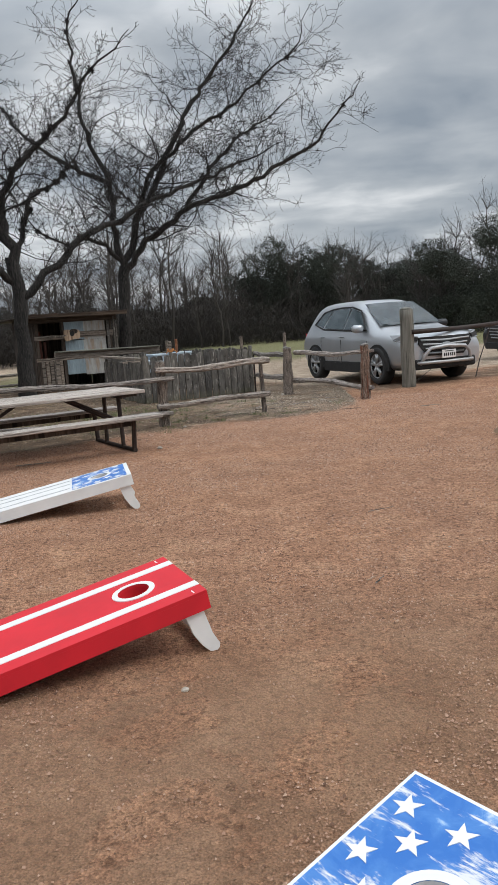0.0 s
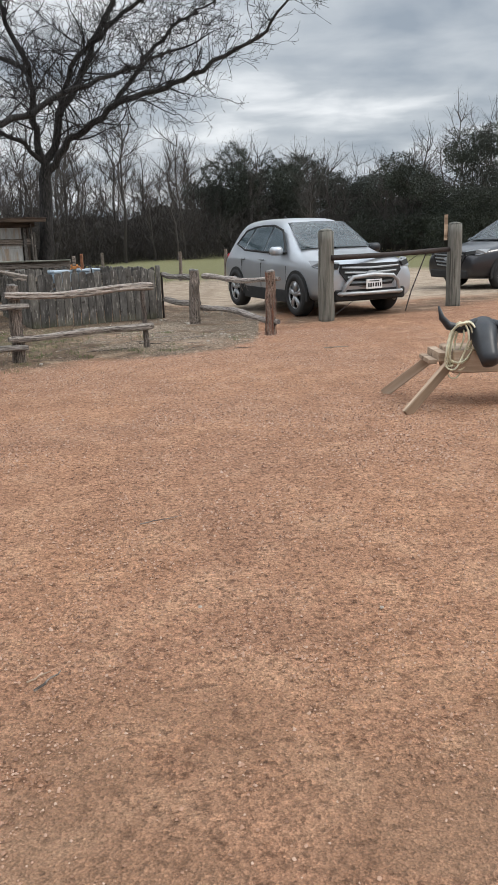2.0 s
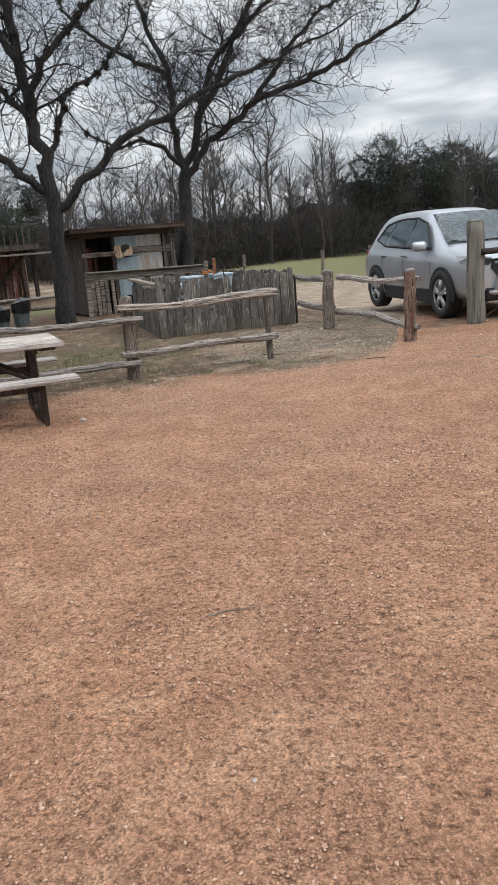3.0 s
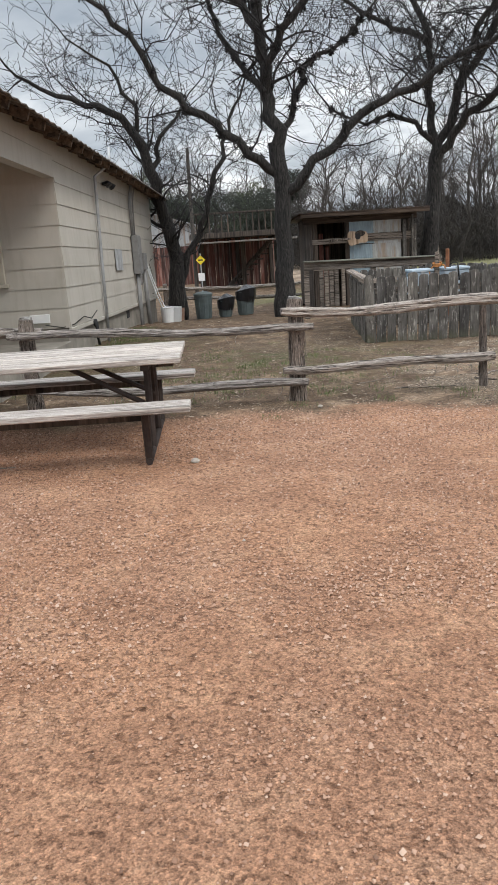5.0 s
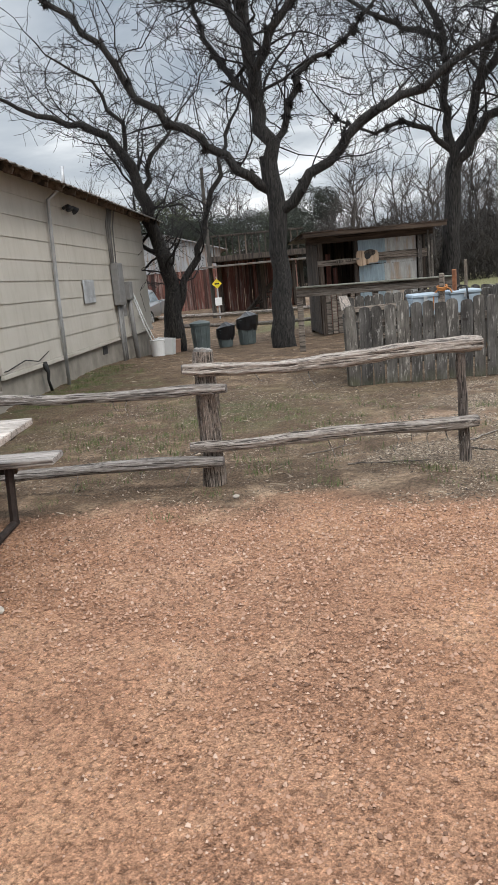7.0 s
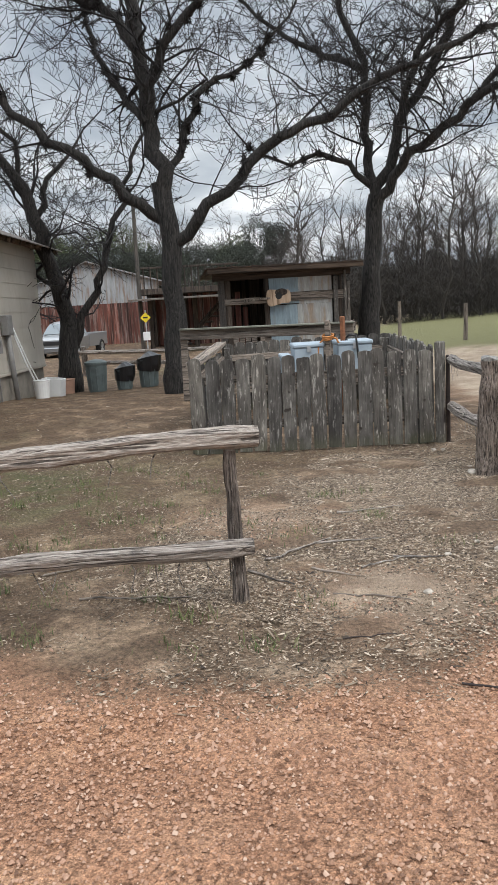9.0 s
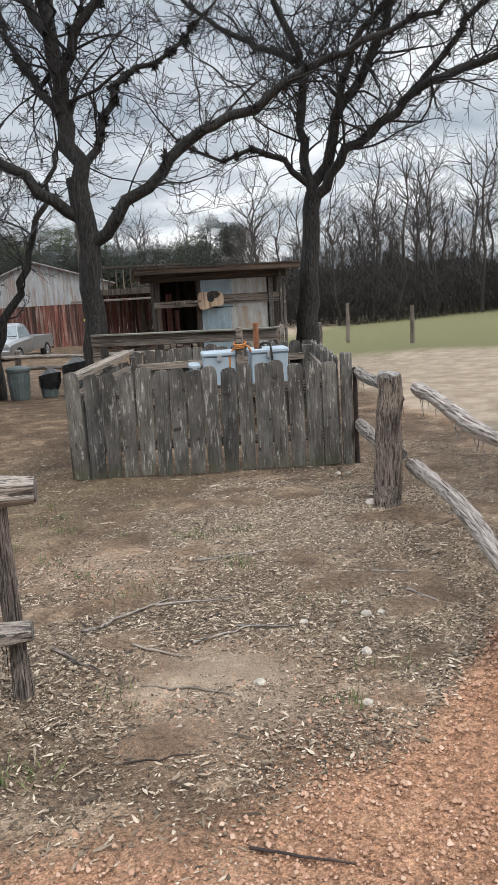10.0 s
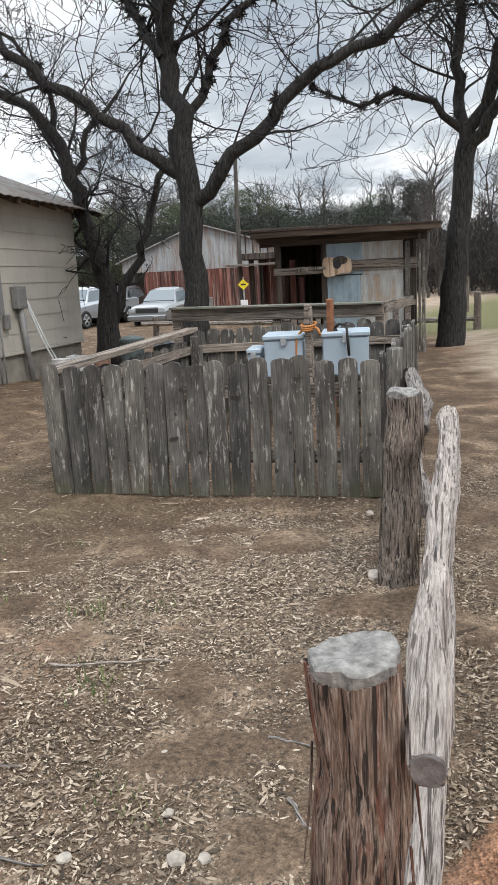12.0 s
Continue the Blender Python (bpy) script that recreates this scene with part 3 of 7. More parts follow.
# ---- trees ----


class Twigs:
    """Collects tapering limbs into one mesh."""

    def __init__(self, seed):
        self.v, self.f, self.r, self.most = [], [], random.Random(seed), 7

    def limb(self, pts, radii, sides, seed=0, rough=0.0):
        vs, fs = tube_arrays(pts, radii, sides, rough, seed, False)
        o = len(self.v)
        self.v.extend(vs)
        self.f.extend([tuple(i + o for i in q) for q in fs])

    def grow(self, p, d, length, radius, depth, droop=0.0, crook=0.28):
        r = self.r
        n = max(3, int(length / 0.3))
        n = min(n, self.most)
        pts, radii = [Vector(p)], [radius]
        d = Vector(d).normalized()
        for i in range(n):
            d = (d + Vector((r.gauss(0, crook), r.gauss(0, crook), r.gauss(0.04 - droop, crook * 0.8)))).normalized()
            pts.append(pts[-1] + d * (length / n))
            radii.append(max(0.0055, radius * (1 - 0.72 * (i + 1) / n)))
        self.limb(pts, radii, 3 if radius < 0.02 else 5)
        if depth > 0:
            self.shoot(pts, radii, length, depth, droop, crook)

    def shoot(self, pts, radii, length, depth, droop=0.0, crook=0.28, start=0.25, density=1.0):
        r = self.r
        n = len(pts)
        kids = int((2.6 + length * 2.0) * density)
        for _ in range(kids):
            u = start + (1 - start) * r.random()
            i = min(int(u * (n - 1)), n - 2)
            a = pts[i].lerp(pts[i + 1], u * (n - 1) - i)
            d = (pts[i + 1] - pts[i]).normalized()
            side = Vector((r.gauss(0, 1), r.gauss(0, 1), r.gauss(0.25 - droop, 0.9))).normalized()
            self.grow(a, d * 0.55 + side * 0.85, length * r.uniform(0.3, 0.6) * (1.15 - 0.5 * u), max(0.0065, radii[i] * r.uniform(0.4, 0.6)), depth - 1, droop, crook)

    def mesh(self, name):
        me = bpy.data.meshes.new(name)
        me.from_pydata([tuple(v) for v in self.v], [], self.f)
        return me


def densify(pts, radii, step, r, wob):
    out, rad = [], []
    for i in range(len(pts) - 1):
        a, b = Vector(pts[i]), Vector(pts[i + 1])
        k = max(1, int((b - a).length / step))
        for j in range(k):
            u = j / k
            out.append(a.lerp(b, u) + Vector((r.gauss(0, wob), r.gauss(0, wob), r.gauss(0, wob * 0.5))) * (1 if i + j else 0))
            rad.append(radii[i] + (radii[i + 1] - radii[i]) * u)
    out.append(Vector(pts[-1]))
    rad.append(radii[-1])
    return out, rad


def yard_tree(base, across, limbs, label, seed, depth=3, density=1.0, moss=0):
    """A bare tree: its limbs lie about a plane that faces the yard; each is (depth lean, first radius, last radius, points across and up)."""
    root = thing("bare_tree", Matrix.Translation((*base, gz(*base) - 0.05)), label, "tree")
    trunk, crown = Twigs(seed), Twigs(seed + 1)
    ax, r = Vector((*across, 0)).normalized(), random.Random(seed)
    away = Vector((-ax.y, ax.x, 0))
    z0 = gz(*base) - 0.05
    kept = []
    for k, (lean, r0, r1, line) in enumerate(limbs):
        n = len(line)
        pts = [ax * a + away * (lean * i / (n - 1)) + Vector((0, 0, z - z0)) for i, (a, z) in enumerate(line)]
        radii = [r0 + (r1 - r0) * i / (n - 1) for i in range(n)]
        if k == 0:
            radii[0] *= 1.35
        pts, radii = densify(pts, radii, 0.3, r, 0.025 if k == 0 else 0.055)
        kept.append((pts, radii))
        trunk.limb(pts, radii, 14 if r0 > 0.15 else 9, seed + k, 0.05)
        total = sum((pts[i + 1] - pts[i]).length for i in range(len(pts) - 1))
        if k == 0:
            continue
        kids = int(total * 5.2 * density)
        for _ in range(kids):
            u = 0.12 + 0.88 * crown.r.random()
            i = min(int(u * (len(pts) - 1)), len(pts) - 2)
            d = (pts[i + 1] - pts[i]).normalized()
            side = Vector((crown.r.gauss(0, 1), crown.r.gauss(0, 1), crown.r.gauss(0.35, 0.8))).normalized()
            crown.grow(pts[i], d * 0.5 + side * 0.9, crown.r.uniform(0.8, 3.0) * (1.1 - 0.35 * u), max(0.012, radii[i] * crown.r.uniform(0.14, 0.31)), depth - 1, 0.03, 0.3)
        crown.grow(pts[-1], pts[-1] - pts[-2], 1.6, radii[-1], depth - 1)
    tuft = Twigs(seed + 2)
    for _ in range(moss):
        k = tuft.r.randrange(1, len(kept))
        pts, radii = kept[k]
        i = tuft.r.randrange(2, len(pts))
        q = pts[i] + Vector((tuft.r.gauss(0, 1), tuft.r.gauss(0, 1), tuft.r.gauss(0, 1))).normalized() * radii[i]
        for _ in range(30):
            d = Vector((tuft.r.gauss(0, 1), tuft.r.gauss(0, 1), tuft.r.gauss(0, 1))).normalized() * tuft.r.uniform(0.06, 0.14)
            tuft.limb([q, q + d], [0.015, 0.006], 3)
    if moss:
        part_mesh("ball_moss", tuft.mesh("ball_moss"), M["twig"], root, "dark tufts of ball moss")["kind"] = "stuff"
    part_mesh("trunk", trunk.mesh("trunk"), M["bark"], root, smooth=True)
    part_mesh("crown", crown.mesh("crown"), M["twig"], root, "bare dark twigs", smooth=True)
    return root


yard_tree((-6.3, 22.15), (0.868, 0.497), [
    (0.0, 0.2, 0.175, [(-0.03, -0.3), (0.01, 1.46), (0.06, 2.95), (-0.06, 3.74)]),
    (0.4, 0.165, 0.08, [(-0.04, 3.6), (-0.2, 4.95), (-0.34, 6.01), (-0.39, 7.36), (-0.3, 9.2), (0.1, 11.0)]),
    (-1.0, 0.115, 0.04, [(0.0, 3.01), (-0.49, 3.34), (-1.24, 3.98), (-2.0, 4.46), (-2.71, 5.25), (-3.13, 5.96), (-3.98, 6.74), (-5.2, 7.5)]),
    (-0.8, 0.125, 0.035, [(0.08, 2.6), (0.65, 3.02), (1.39, 3.76), (2.11, 4.37), (3.05, 4.64), (3.98, 5.24), (4.91, 5.56), (5.82, 5.88), (7.0, 6.4)]),
    (1.2, 0.08, 0.03, [(0.01, 3.62), (0.4, 4.48), (0.68, 5.32), (1.16, 5.72), (1.74, 6.0), (2.4, 6.7)]),
    (-1.0, 0.1, 0.035, [(-0.2, 5.1), (0.11, 5.99), (0.89, 6.67), (1.6, 7.35), (2.4, 8.6)]),
    (0.8, 0.1, 0.03, [(-0.33, 6.1), (-0.88, 6.87), (-1.73, 7.23), (-2.56, 7.68), (-3.4, 8.6)]),
    (1.6, 0.08, 0.03, [(-0.25, 4.8), (-0.9, 5.7), (-1.3, 6.6), (-1.5, 7.8)]),
], "large bare pecan tree with dark furrowed bark beside the shed", 11, 3, 0.72, 260)
yard_tree((-4.3, 27.5), (0.97, 0.24), [
    (0.0, 0.225, 0.19, [(-0.05, -0.35), (0.11, 2.02), (0.3, 3.7)]),
    (-1.0, 0.125, 0.03, [(0.3, 3.6), (1.12, 4.48), (2.59, 5.56), (4.43, 6.14), (6.1, 6.94), (7.37, 7.66), (8.26, 8.77)]),
    (0.5, 0.14, 0.03, [(0.3, 3.6), (0.9, 5.26), (1.94, 7.09), (2.85, 8.73), (4.37, 10.71), (5.47, 12.32)]),
    (0.9, 0.12, 0.03, [(0.28, 3.6), (0.07, 5.11), (0.0, 6.98), (-0.62, 8.29), (-0.79, 10.27), (-0.8, 12.02)]),
    (-0.8, 0.08, 0.025, [(0.2, 3.9), (-0.28, 4.49), (-1.01, 4.68), (-1.64, 4.5), (-2.5, 4.9)]),
    (-1.5, 0.09, 0.025, [(0.9, 5.26), (1.3, 6.6), (2.9, 8.0), (4.6, 9.0), (6.4, 10.4)]),
    (1.5, 0.08, 0.025, [(0.02, 6.5), (-1.3, 7.2), (-2.6, 8.3), (-3.6, 9.8)]),
    (1.0, 0.08, 0.025, [(2.6, 5.56), (3.6, 7.0), (4.9, 8.2), (6.2, 8.9)]),
], "tall bare spreading tree standing behind the shed", 31, 3, 1.3, 120)
yard_tree((-10.35, 23.8), (0.793, 0.609), [
    (0.0, 0.25, 0.2, [(-0.18, -0.5), (-0.08, 0.5), (-0.04, 1.06)]),
    (-0.3, 0.2, 0.05, [(-0.04, 1.0), (-0.27, 2.33), (-0.56, 3.58), (-0.76, 4.25), (-1.22, 4.93), (-2.1, 5.35), (-3.2, 5.7)]),
    (0.3, 0.11, 0.04, [(-0.02, 0.5), (0.33, 1.31), (0.86, 2.4), (1.31, 3.48), (1.59, 4.29), (1.9, 5.2)]),
    (0.5, 0.08, 0.02, [(-0.55, 3.6), (-0.19, 4.49), (0.24, 4.9), (0.7, 5.6)]),
    (-0.5, 0.07, 0.02, [(-0.76, 4.2), (-0.9, 5.2), (-1.5, 6.2), (-2.4, 6.8)]),
], "dark leaning twin-stemmed bare tree beside the farmhouse", 51, 3, 1.0)


def far_woods():
    """Bare trees, brush and evergreens that close the view, as stuff."""
    r = random.Random(5)
    kinds = []
    for k in range(6):
        w = Twigs(100 + k)
        w.most = 4
        h = 7.0 + k * 0.5
        pts, radii = densify([(0, 0, -0.5), (0.2 * k - 0.4, 0.1, h * 0.35), (0.15 * k, 0.3, h * 0.7), (0.1, 0.2, h)], [0.1, 0.08, 0.05, 0.015], 0.8, w.r, 0.1)
        w.limb(pts, radii, 5)
        for _ in range(34):
            u = 0.2 + 0.78 * w.r.random()
            i = min(int(u * (len(pts) - 1)), len(pts) - 2)
            a = w.r.uniform(0, 6.28)
            w.grow(pts[i], Vector((math.cos(a), math.sin(a), w.r.uniform(0.5, 1.5))), w.r.uniform(1.2, 2.9), 0.028, 1, 0.0, 0.2)
        v = np.array([tuple(p) for p in w.v])
        f = np.array(w.f)
        kinds.append((v, f))
    V, Fq, o = [], [], 0
    for i in range(330):
        az = radians(r.uniform(-24, 66))
        d = r.uniform(47, 74) + 26 * min(1, max(0, (math.degrees(az) - 24) / 6))
        x, y = 2 - math.sin(az) * d, 8 + math.cos(az) * d
        v, f = kinds[r.randrange(6)]
        s, th = r.uniform(0.62, 1.08) * (1.0 + 0.12 * math.sin(az * 9)) * (1.3 if d > 80 else 1.0), r.uniform(0, 6.28)
        c, sn = math.cos(th) * s, math.sin(th) * s
        V.append(np.stack([v[:, 0] * c - v[:, 1] * sn + x, v[:, 0] * sn + v[:, 1] * c + y, v[:, 2] * s + gz(x, y)], 1))
        Fq.append(f + o)
        o += len(v)
    me = bpy.data.meshes.new("far_woods")
    me.from_pydata(np.concatenate(V).tolist(), [], np.concatenate(Fq).tolist())
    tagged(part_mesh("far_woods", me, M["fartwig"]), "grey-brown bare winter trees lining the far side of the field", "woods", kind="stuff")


def leaf_cloud(name, clumps, size, per, material, label, category, seed, thin=0.5, upright=0.0):
    """Foliage of many small leaf tufts gathered into uneven clumps; clumps are (x, y, z, width, height)."""
    rng = np.random.default_rng(seed)
    P = []
    for x, y, z, w, h in clumps:
        n = int(per * w * h)
        q = rng.normal(size=(n, 3))
        q /= np.linalg.norm(q, axis=1)[:, None]
        rad = rng.uniform(0.35, 1.0, n) ** 0.5 * (1 + 0.25 * np.sin(q[:, 0] * 5 + x) * np.cos(q[:, 2] * 6 + y))
        P.append(np.stack([x + q[:, 0] * rad * w / 2, y + q[:, 1] * rad * w / 2, z + q[:, 2] * rad * h / 2], 1))
    P = np.concatenate(P)
    n = len(P)
    a = rng.normal(size=(n, 3)); a[:, 2] += upright * np.sign(a[:, 2]); a /= np.linalg.norm(a, axis=1)[:, None]
    b = np.cross(a, rng.normal(size=(n, 3))); b /= np.linalg.norm(b, axis=1)[:, None]
    s = rng.uniform(0.5, 1.2, (n, 1)) * size
    co = np.concatenate([P - a * s, P + b * s * thin, P + a * s, P - b * s * thin], 1).reshape(-1, 3)
    me = bpy.data.meshes.new(name)
    me.vertices.add(len(co))
    me.vertices.foreach_set("co", co.ravel())
    me.loops.add(4 * n)
    me.loops.foreach_set("vertex_index", np.arange(4 * n))
    me.polygons.add(n)
    me.polygons.foreach_set("loop_start", np.arange(0, 4 * n, 4))
    me.update(calc_edges=True)
    return tagged(part_mesh(name, me, material), label, category, kind="stuff")


def leaf_material(name, lo, hi):
    m, t, b = shader(name, 0.8)
    rnd = random_out(t, True)
    big = noise_node(t, object_vec(t), 0.35, 3)
    c = ramp_node(t, rnd, (0.0, lo), (1.0, hi))
    c = mix_node(t, 0.6, c, ramp_node(t, big, (0.35, (0.55, 0.55, 0.55)), (0.65, (1.25, 1.25, 1.25))), "MULTIPLY")
    t.links.new(c, b.inputs["Base Color"])
    return m


M["cedarleaf"] = leaf_material("dark_evergreen", (0.016, 0.021, 0.014), (0.036, 0.043, 0.028))
M["brush"] = leaf_material("brown_brush", (0.013, 0.0105, 0.009), (0.045, 0.037, 0.03))
M["oakleaf"] = leaf_material("olive_evergreen", (0.03, 0.041, 0.017), (0.085, 0.105, 0.042))
far_woods()


def woods_foliage():
    r = random.Random(8)
    brush, ever, olive = [], [], []
    for i in range(520):
        az = -26 + 94 * i / 520 + r.uniform(-1, 1)
        d = r.uniform(50, 64) + 26 * min(1, max(0, (az - 24) / 6))
        az = radians(az)
        h = r.uniform(2.6, 5.6)
        brush.append((2 - math.sin(az) * d, 8 + math.cos(az) * d, h * 0.42 - 0.6, r.uniform(2.5, 5), h))
    for az, d, w, h in ((-1, 58, 6, 8.6), (-3.5, 57, 6, 8.8), (-5.5, 57, 5, 8.6), (1, 58, 5, 7.0), (-14, 52, 7, 6.2), (-17, 48, 7, 7.2), (-20, 46, 8, 8.4), (-11, 56, 7, 6.6), (-8, 58, 6, 6.8), (26, 70, 6, 9.5), (29, 78, 5, 8.5), (40, 82, 10, 10), (44, 80, 10, 9), (36, 84, 8, 9), (49, 80, 11, 11), (55, 78, 11, 11), (20, 66, 6, 5), (33, 84, 7, 8), (29, 62, 7, 6.6), (33, 60, 8, 7.2), (37, 62, 8, 6.8), (41, 60, 7, 6.2)):
        a = radians(az)
        x, y = 2 - math.sin(a) * d, 8 + math.cos(a) * d
        for _ in range(16):
            k = r.uniform(0.22, 0.5)
            (olive if d > 75 else ever).append((x + r.gauss(0, w * 0.26), y + r.gauss(0, 1.5), h * r.uniform(0.15, 0.82) - 0.4, w * k, h * k * 0.7))
    leaf_cloud("undergrowth", brush, 0.26, 38, M["brush"], "dense dark brown winter undergrowth below the far trees", "woods", 3, 0.06, 0.5)
    leaf_cloud("evergreen_foliage", ever, 0.06, 520, M["cedarleaf"], "dark green juniper foliage among the bare far trees", "woods", 4)
    leaf_cloud("olive_foliage", olive, 0.085, 190, M["oakleaf"], "olive-green oak foliage behind the barn and sheds", "woods", 6)


woods_foliage()


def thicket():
    """An uneven bank whose dark colour stands in for the dense, unlit depth of the woods; it shows between the trunks.
    """
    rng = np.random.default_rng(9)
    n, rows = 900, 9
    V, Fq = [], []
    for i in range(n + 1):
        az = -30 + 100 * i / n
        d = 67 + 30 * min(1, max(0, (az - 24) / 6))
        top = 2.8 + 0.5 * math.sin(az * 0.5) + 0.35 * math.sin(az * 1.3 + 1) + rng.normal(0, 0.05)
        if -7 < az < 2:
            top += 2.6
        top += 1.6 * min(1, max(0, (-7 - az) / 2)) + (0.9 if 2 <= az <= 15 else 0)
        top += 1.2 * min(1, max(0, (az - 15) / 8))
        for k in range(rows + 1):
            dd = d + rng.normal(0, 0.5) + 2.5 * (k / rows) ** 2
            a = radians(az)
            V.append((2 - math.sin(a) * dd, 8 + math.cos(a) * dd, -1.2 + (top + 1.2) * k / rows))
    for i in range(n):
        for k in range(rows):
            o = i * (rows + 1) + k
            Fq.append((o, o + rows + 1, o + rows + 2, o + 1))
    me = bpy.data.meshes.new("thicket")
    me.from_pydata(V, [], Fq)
    tagged(part_mesh("thicket", me, M["woodshade"]), "dark bank painted as the unlit depth of the far woods", "woods", kind="stuff")


# near-black browns carry the shade between the far trunks
M["woodshade"] = wood("painted_woods_shade", (0.01, 0.009, 0.008), (0.022, 0.019, 0.016), (0.042, 0.037, 0.031), grain=9.0, bump=1.0)
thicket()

# ---- farmhouse ----
HOUSE_U = Vector((-0.457, 0.889, 0)).normalized()


def farmhouse():
    """Local x runs along the long wall away from the porch, y out of that wall towards the yard."""
    u = HOUSE_U
    n = Vector((u.y, -u.x, 0))
    m = Matrix(((u.x, n.x, 0, -6.15), (u.y, n.y, 0, 14.15), (0, 0, 1, 0), (0, 0, 0, 1))) @ pose(0, 0, 0, 0, 1.0, 0)
    root = thing("farmhouse", m, "cream-painted clapboard farmhouse with metal roof and recessed porch", "house")
    L, W, H = 10.4, 7.0, 3.12
    bm = bmesh.new()
    box(bm, (0.03, -W, -0.6), (L - 0.03, -0.04, 0.5))
    part("foundation", bm, M["concrete"], root, "stained concrete foundation")
    wall = bmesh.new()
    box(wall, (0.02, -0.16, 0.48), (L - 0.02, -0.02, H))
    box(wall, (L - 0.16, -W + 0.02, 0.48), (L - 0.02, -0.16, H))
    box(wall, (0.02, -W, 0.48), (0.16, -0.16, H))
    box(wall, (0.16, -W, 0.48), (L - 0.16, -W + 0.14, H))
    w = part("wall", wall, M["siding"], root)
    # clapboards, each lapped over the one below
    step, zs = 0.3, 0.46
    k = 0
    while zs < H:
        top = min(zs + step + 0.02, H)
        for x0, x1 in ((0.0, 3.66), (3.663, 7.3), (7.303, L)):
            bm = bmesh.new()
            vs = [bm.verts.new(p) for p in ((x0, 0.018, zs), (x1, 0.018, zs), (x1, 0.004, top), (x0, 0.004, top), (x0, -0.02, zs), (x1, -0.02, zs), (x1, -0.02, top), (x0, -0.02, top))]
            for q in ((0, 1, 2, 3), (4, 7, 6, 5), (0, 4, 5, 1), (3, 2, 6, 7), (0, 3, 7, 4), (1, 5, 6, 2)):
                bm.faces.new([vs[i] for i in q])
            part("clapboard", bm, M["siding"], w)
        bm = bmesh.new()
        vs = [bm.verts.new(p) for p in ((-0.016, 0.0, zs), (-0.016, -W, zs), (-0.004, -W, top), (-0.004, 0.0, top), (0.02, 0.0, zs), (0.02, -W, zs), (0.02, -W, top), (0.02, 0.0, top))]
        for q in ((0, 3, 2, 1), (4, 5, 6, 7), (0, 1, 5, 4), (3, 7, 6, 2), (0, 4, 7, 3), (1, 2, 6, 5)):
            bm.faces.new([vs[i] for i in q])
        part("clapboard", bm, M["siding"], w)
        zs += step
        k += 1
    # porch: floor, header with clapboards, corner post
    bm = bmesh.new()
    box(bm, (-3.4, -W, -0.5), (-0.03, 0.0, 0.26), bevel=0.01)
    part("porch_floor", bm, M["concrete"], root)
    bm = bmesh.new()
    box(bm, (-3.5, -0.14, 2.62), (-0.003, -0.01, H))
    box(bm, (-3.5, -W, 2.62), (-3.38, -0.145, H))
    head = part("porch_header", bm, M["siding"], root)
    for zz in (2.62, 2.92):
        bm = bmesh.new()
        box(bm, (-3.5, -0.008, zz), (-0.004, 0.014 + 0.004, min(zz + 0.296, H)))
        part("clapboard", bm, M["siding"], head)
    bm = bmesh.new()
    box(bm, (-3.38, -W, 3.06), (-0.04, -0.15, 3.09))
    part("porch_ceiling", bm, M["barnboard"], root)
    bm = bmesh.new()
    tube(bm, [(-3.38, -0.1, 0.26), (-3.4, -0.1, 1.4), (-3.38, -0.08, 2.6)], [0.1, 0.09, 0.095], 14, 0.03, 3, 0.06)
    part("porch_post", bm, M["cedar"], root, "rough cedar porch post", True)
    # unseen block added to keep sky light off the porch's inner wall
    bm = bmesh.new()
    box(bm, (-3.36, -W + 0.02, 0.27), (-0.04, -2.15, 3.055))
    part("porch_back_wall", bm, M["siding"], root)
    # window on the porch's inner wall
    bm = bmesh.new()
    for lo, hi in (((-0.075, -0.97, 1.16), (-0.024, -0.87, 2.92)), ((-0.075, -2.0, 1.16), (-0.024, -1.9, 2.92)), ((-0.085, -2.05, 1.1), (-0.024, -0.83, 1.157)), ((-0.075, -1.897, 2.82), (-0.024, -0.973, 2.92))):
        box(bm, lo, hi, None, 0.006)
    win = part("window", bm, M["trim"], root, "cream-framed window with a dark screen")
    bm = bmesh.new()
    box(bm, (-0.05, -1.9, 1.157), (-0.03, -0.97, 2.82))
    part("pane", bm, M["screen"], win)
    for y_ in (-0.985, -1.897):
        bm = bmesh.new()
        box(bm, (-0.062, y_, 1.16), (-0.051, y_ + 0.013, 2.818))
        part("screen_stile", bm, M["rust"], win)
    # roof: two corrugated slopes, rafter tails, fascia
    ridge = H + 1.55
    for side in (0, 1):
        bm = bmesh.new()
        y_e, y_r = (0.46, -W / 2) if side == 0 else (-W - 0.46, -W / 2)
        z_e = H - 0.03
        pts, nseg = [], 150
        x0, x1 = -4.0, L + 0.85
        for i in range(nseg + 1):
            x = x0 + (x1 - x0) * i / nseg
            dz = 0.014 * math.sin(i * math.pi / 1.5)
            pts.append((bm.verts.new((x, y_e, z_e + dz)), bm.verts.new((x, y_r, ridge + dz)), bm.verts.new((x, y_e, z_e + dz - 0.012)), bm.verts.new((x, y_r, ridge + dz - 0.012))))
        for a, b2 in zip(pts, pts[1:]):
            bm.faces.new((a[0], b2[0], b2[1], a[1]))
            bm.faces.new((a[2], a[3], b2[3], b2[2]))
            bm.faces.new((a[0], a[2], b2[2], b2[0]))
        roof = part("roof_slope", bm, M["roofmetal"], root, "rust-brown corrugated metal roof")
        if side == 0:
            for i in range(22):
                x = x0 + 0.2 + i * (x1 - x0 - 0.4) / 21
                bm = bmesh.new()
                box(bm, (x - 0.025, -0.3, -0.06), (x + 0.025, 0.42, 0.06), pose(0, 0, H + 0.07, 0, 0, 0) @ Matrix.Rotation(-math.atan2(1.55, 3.96), 4, "X"))
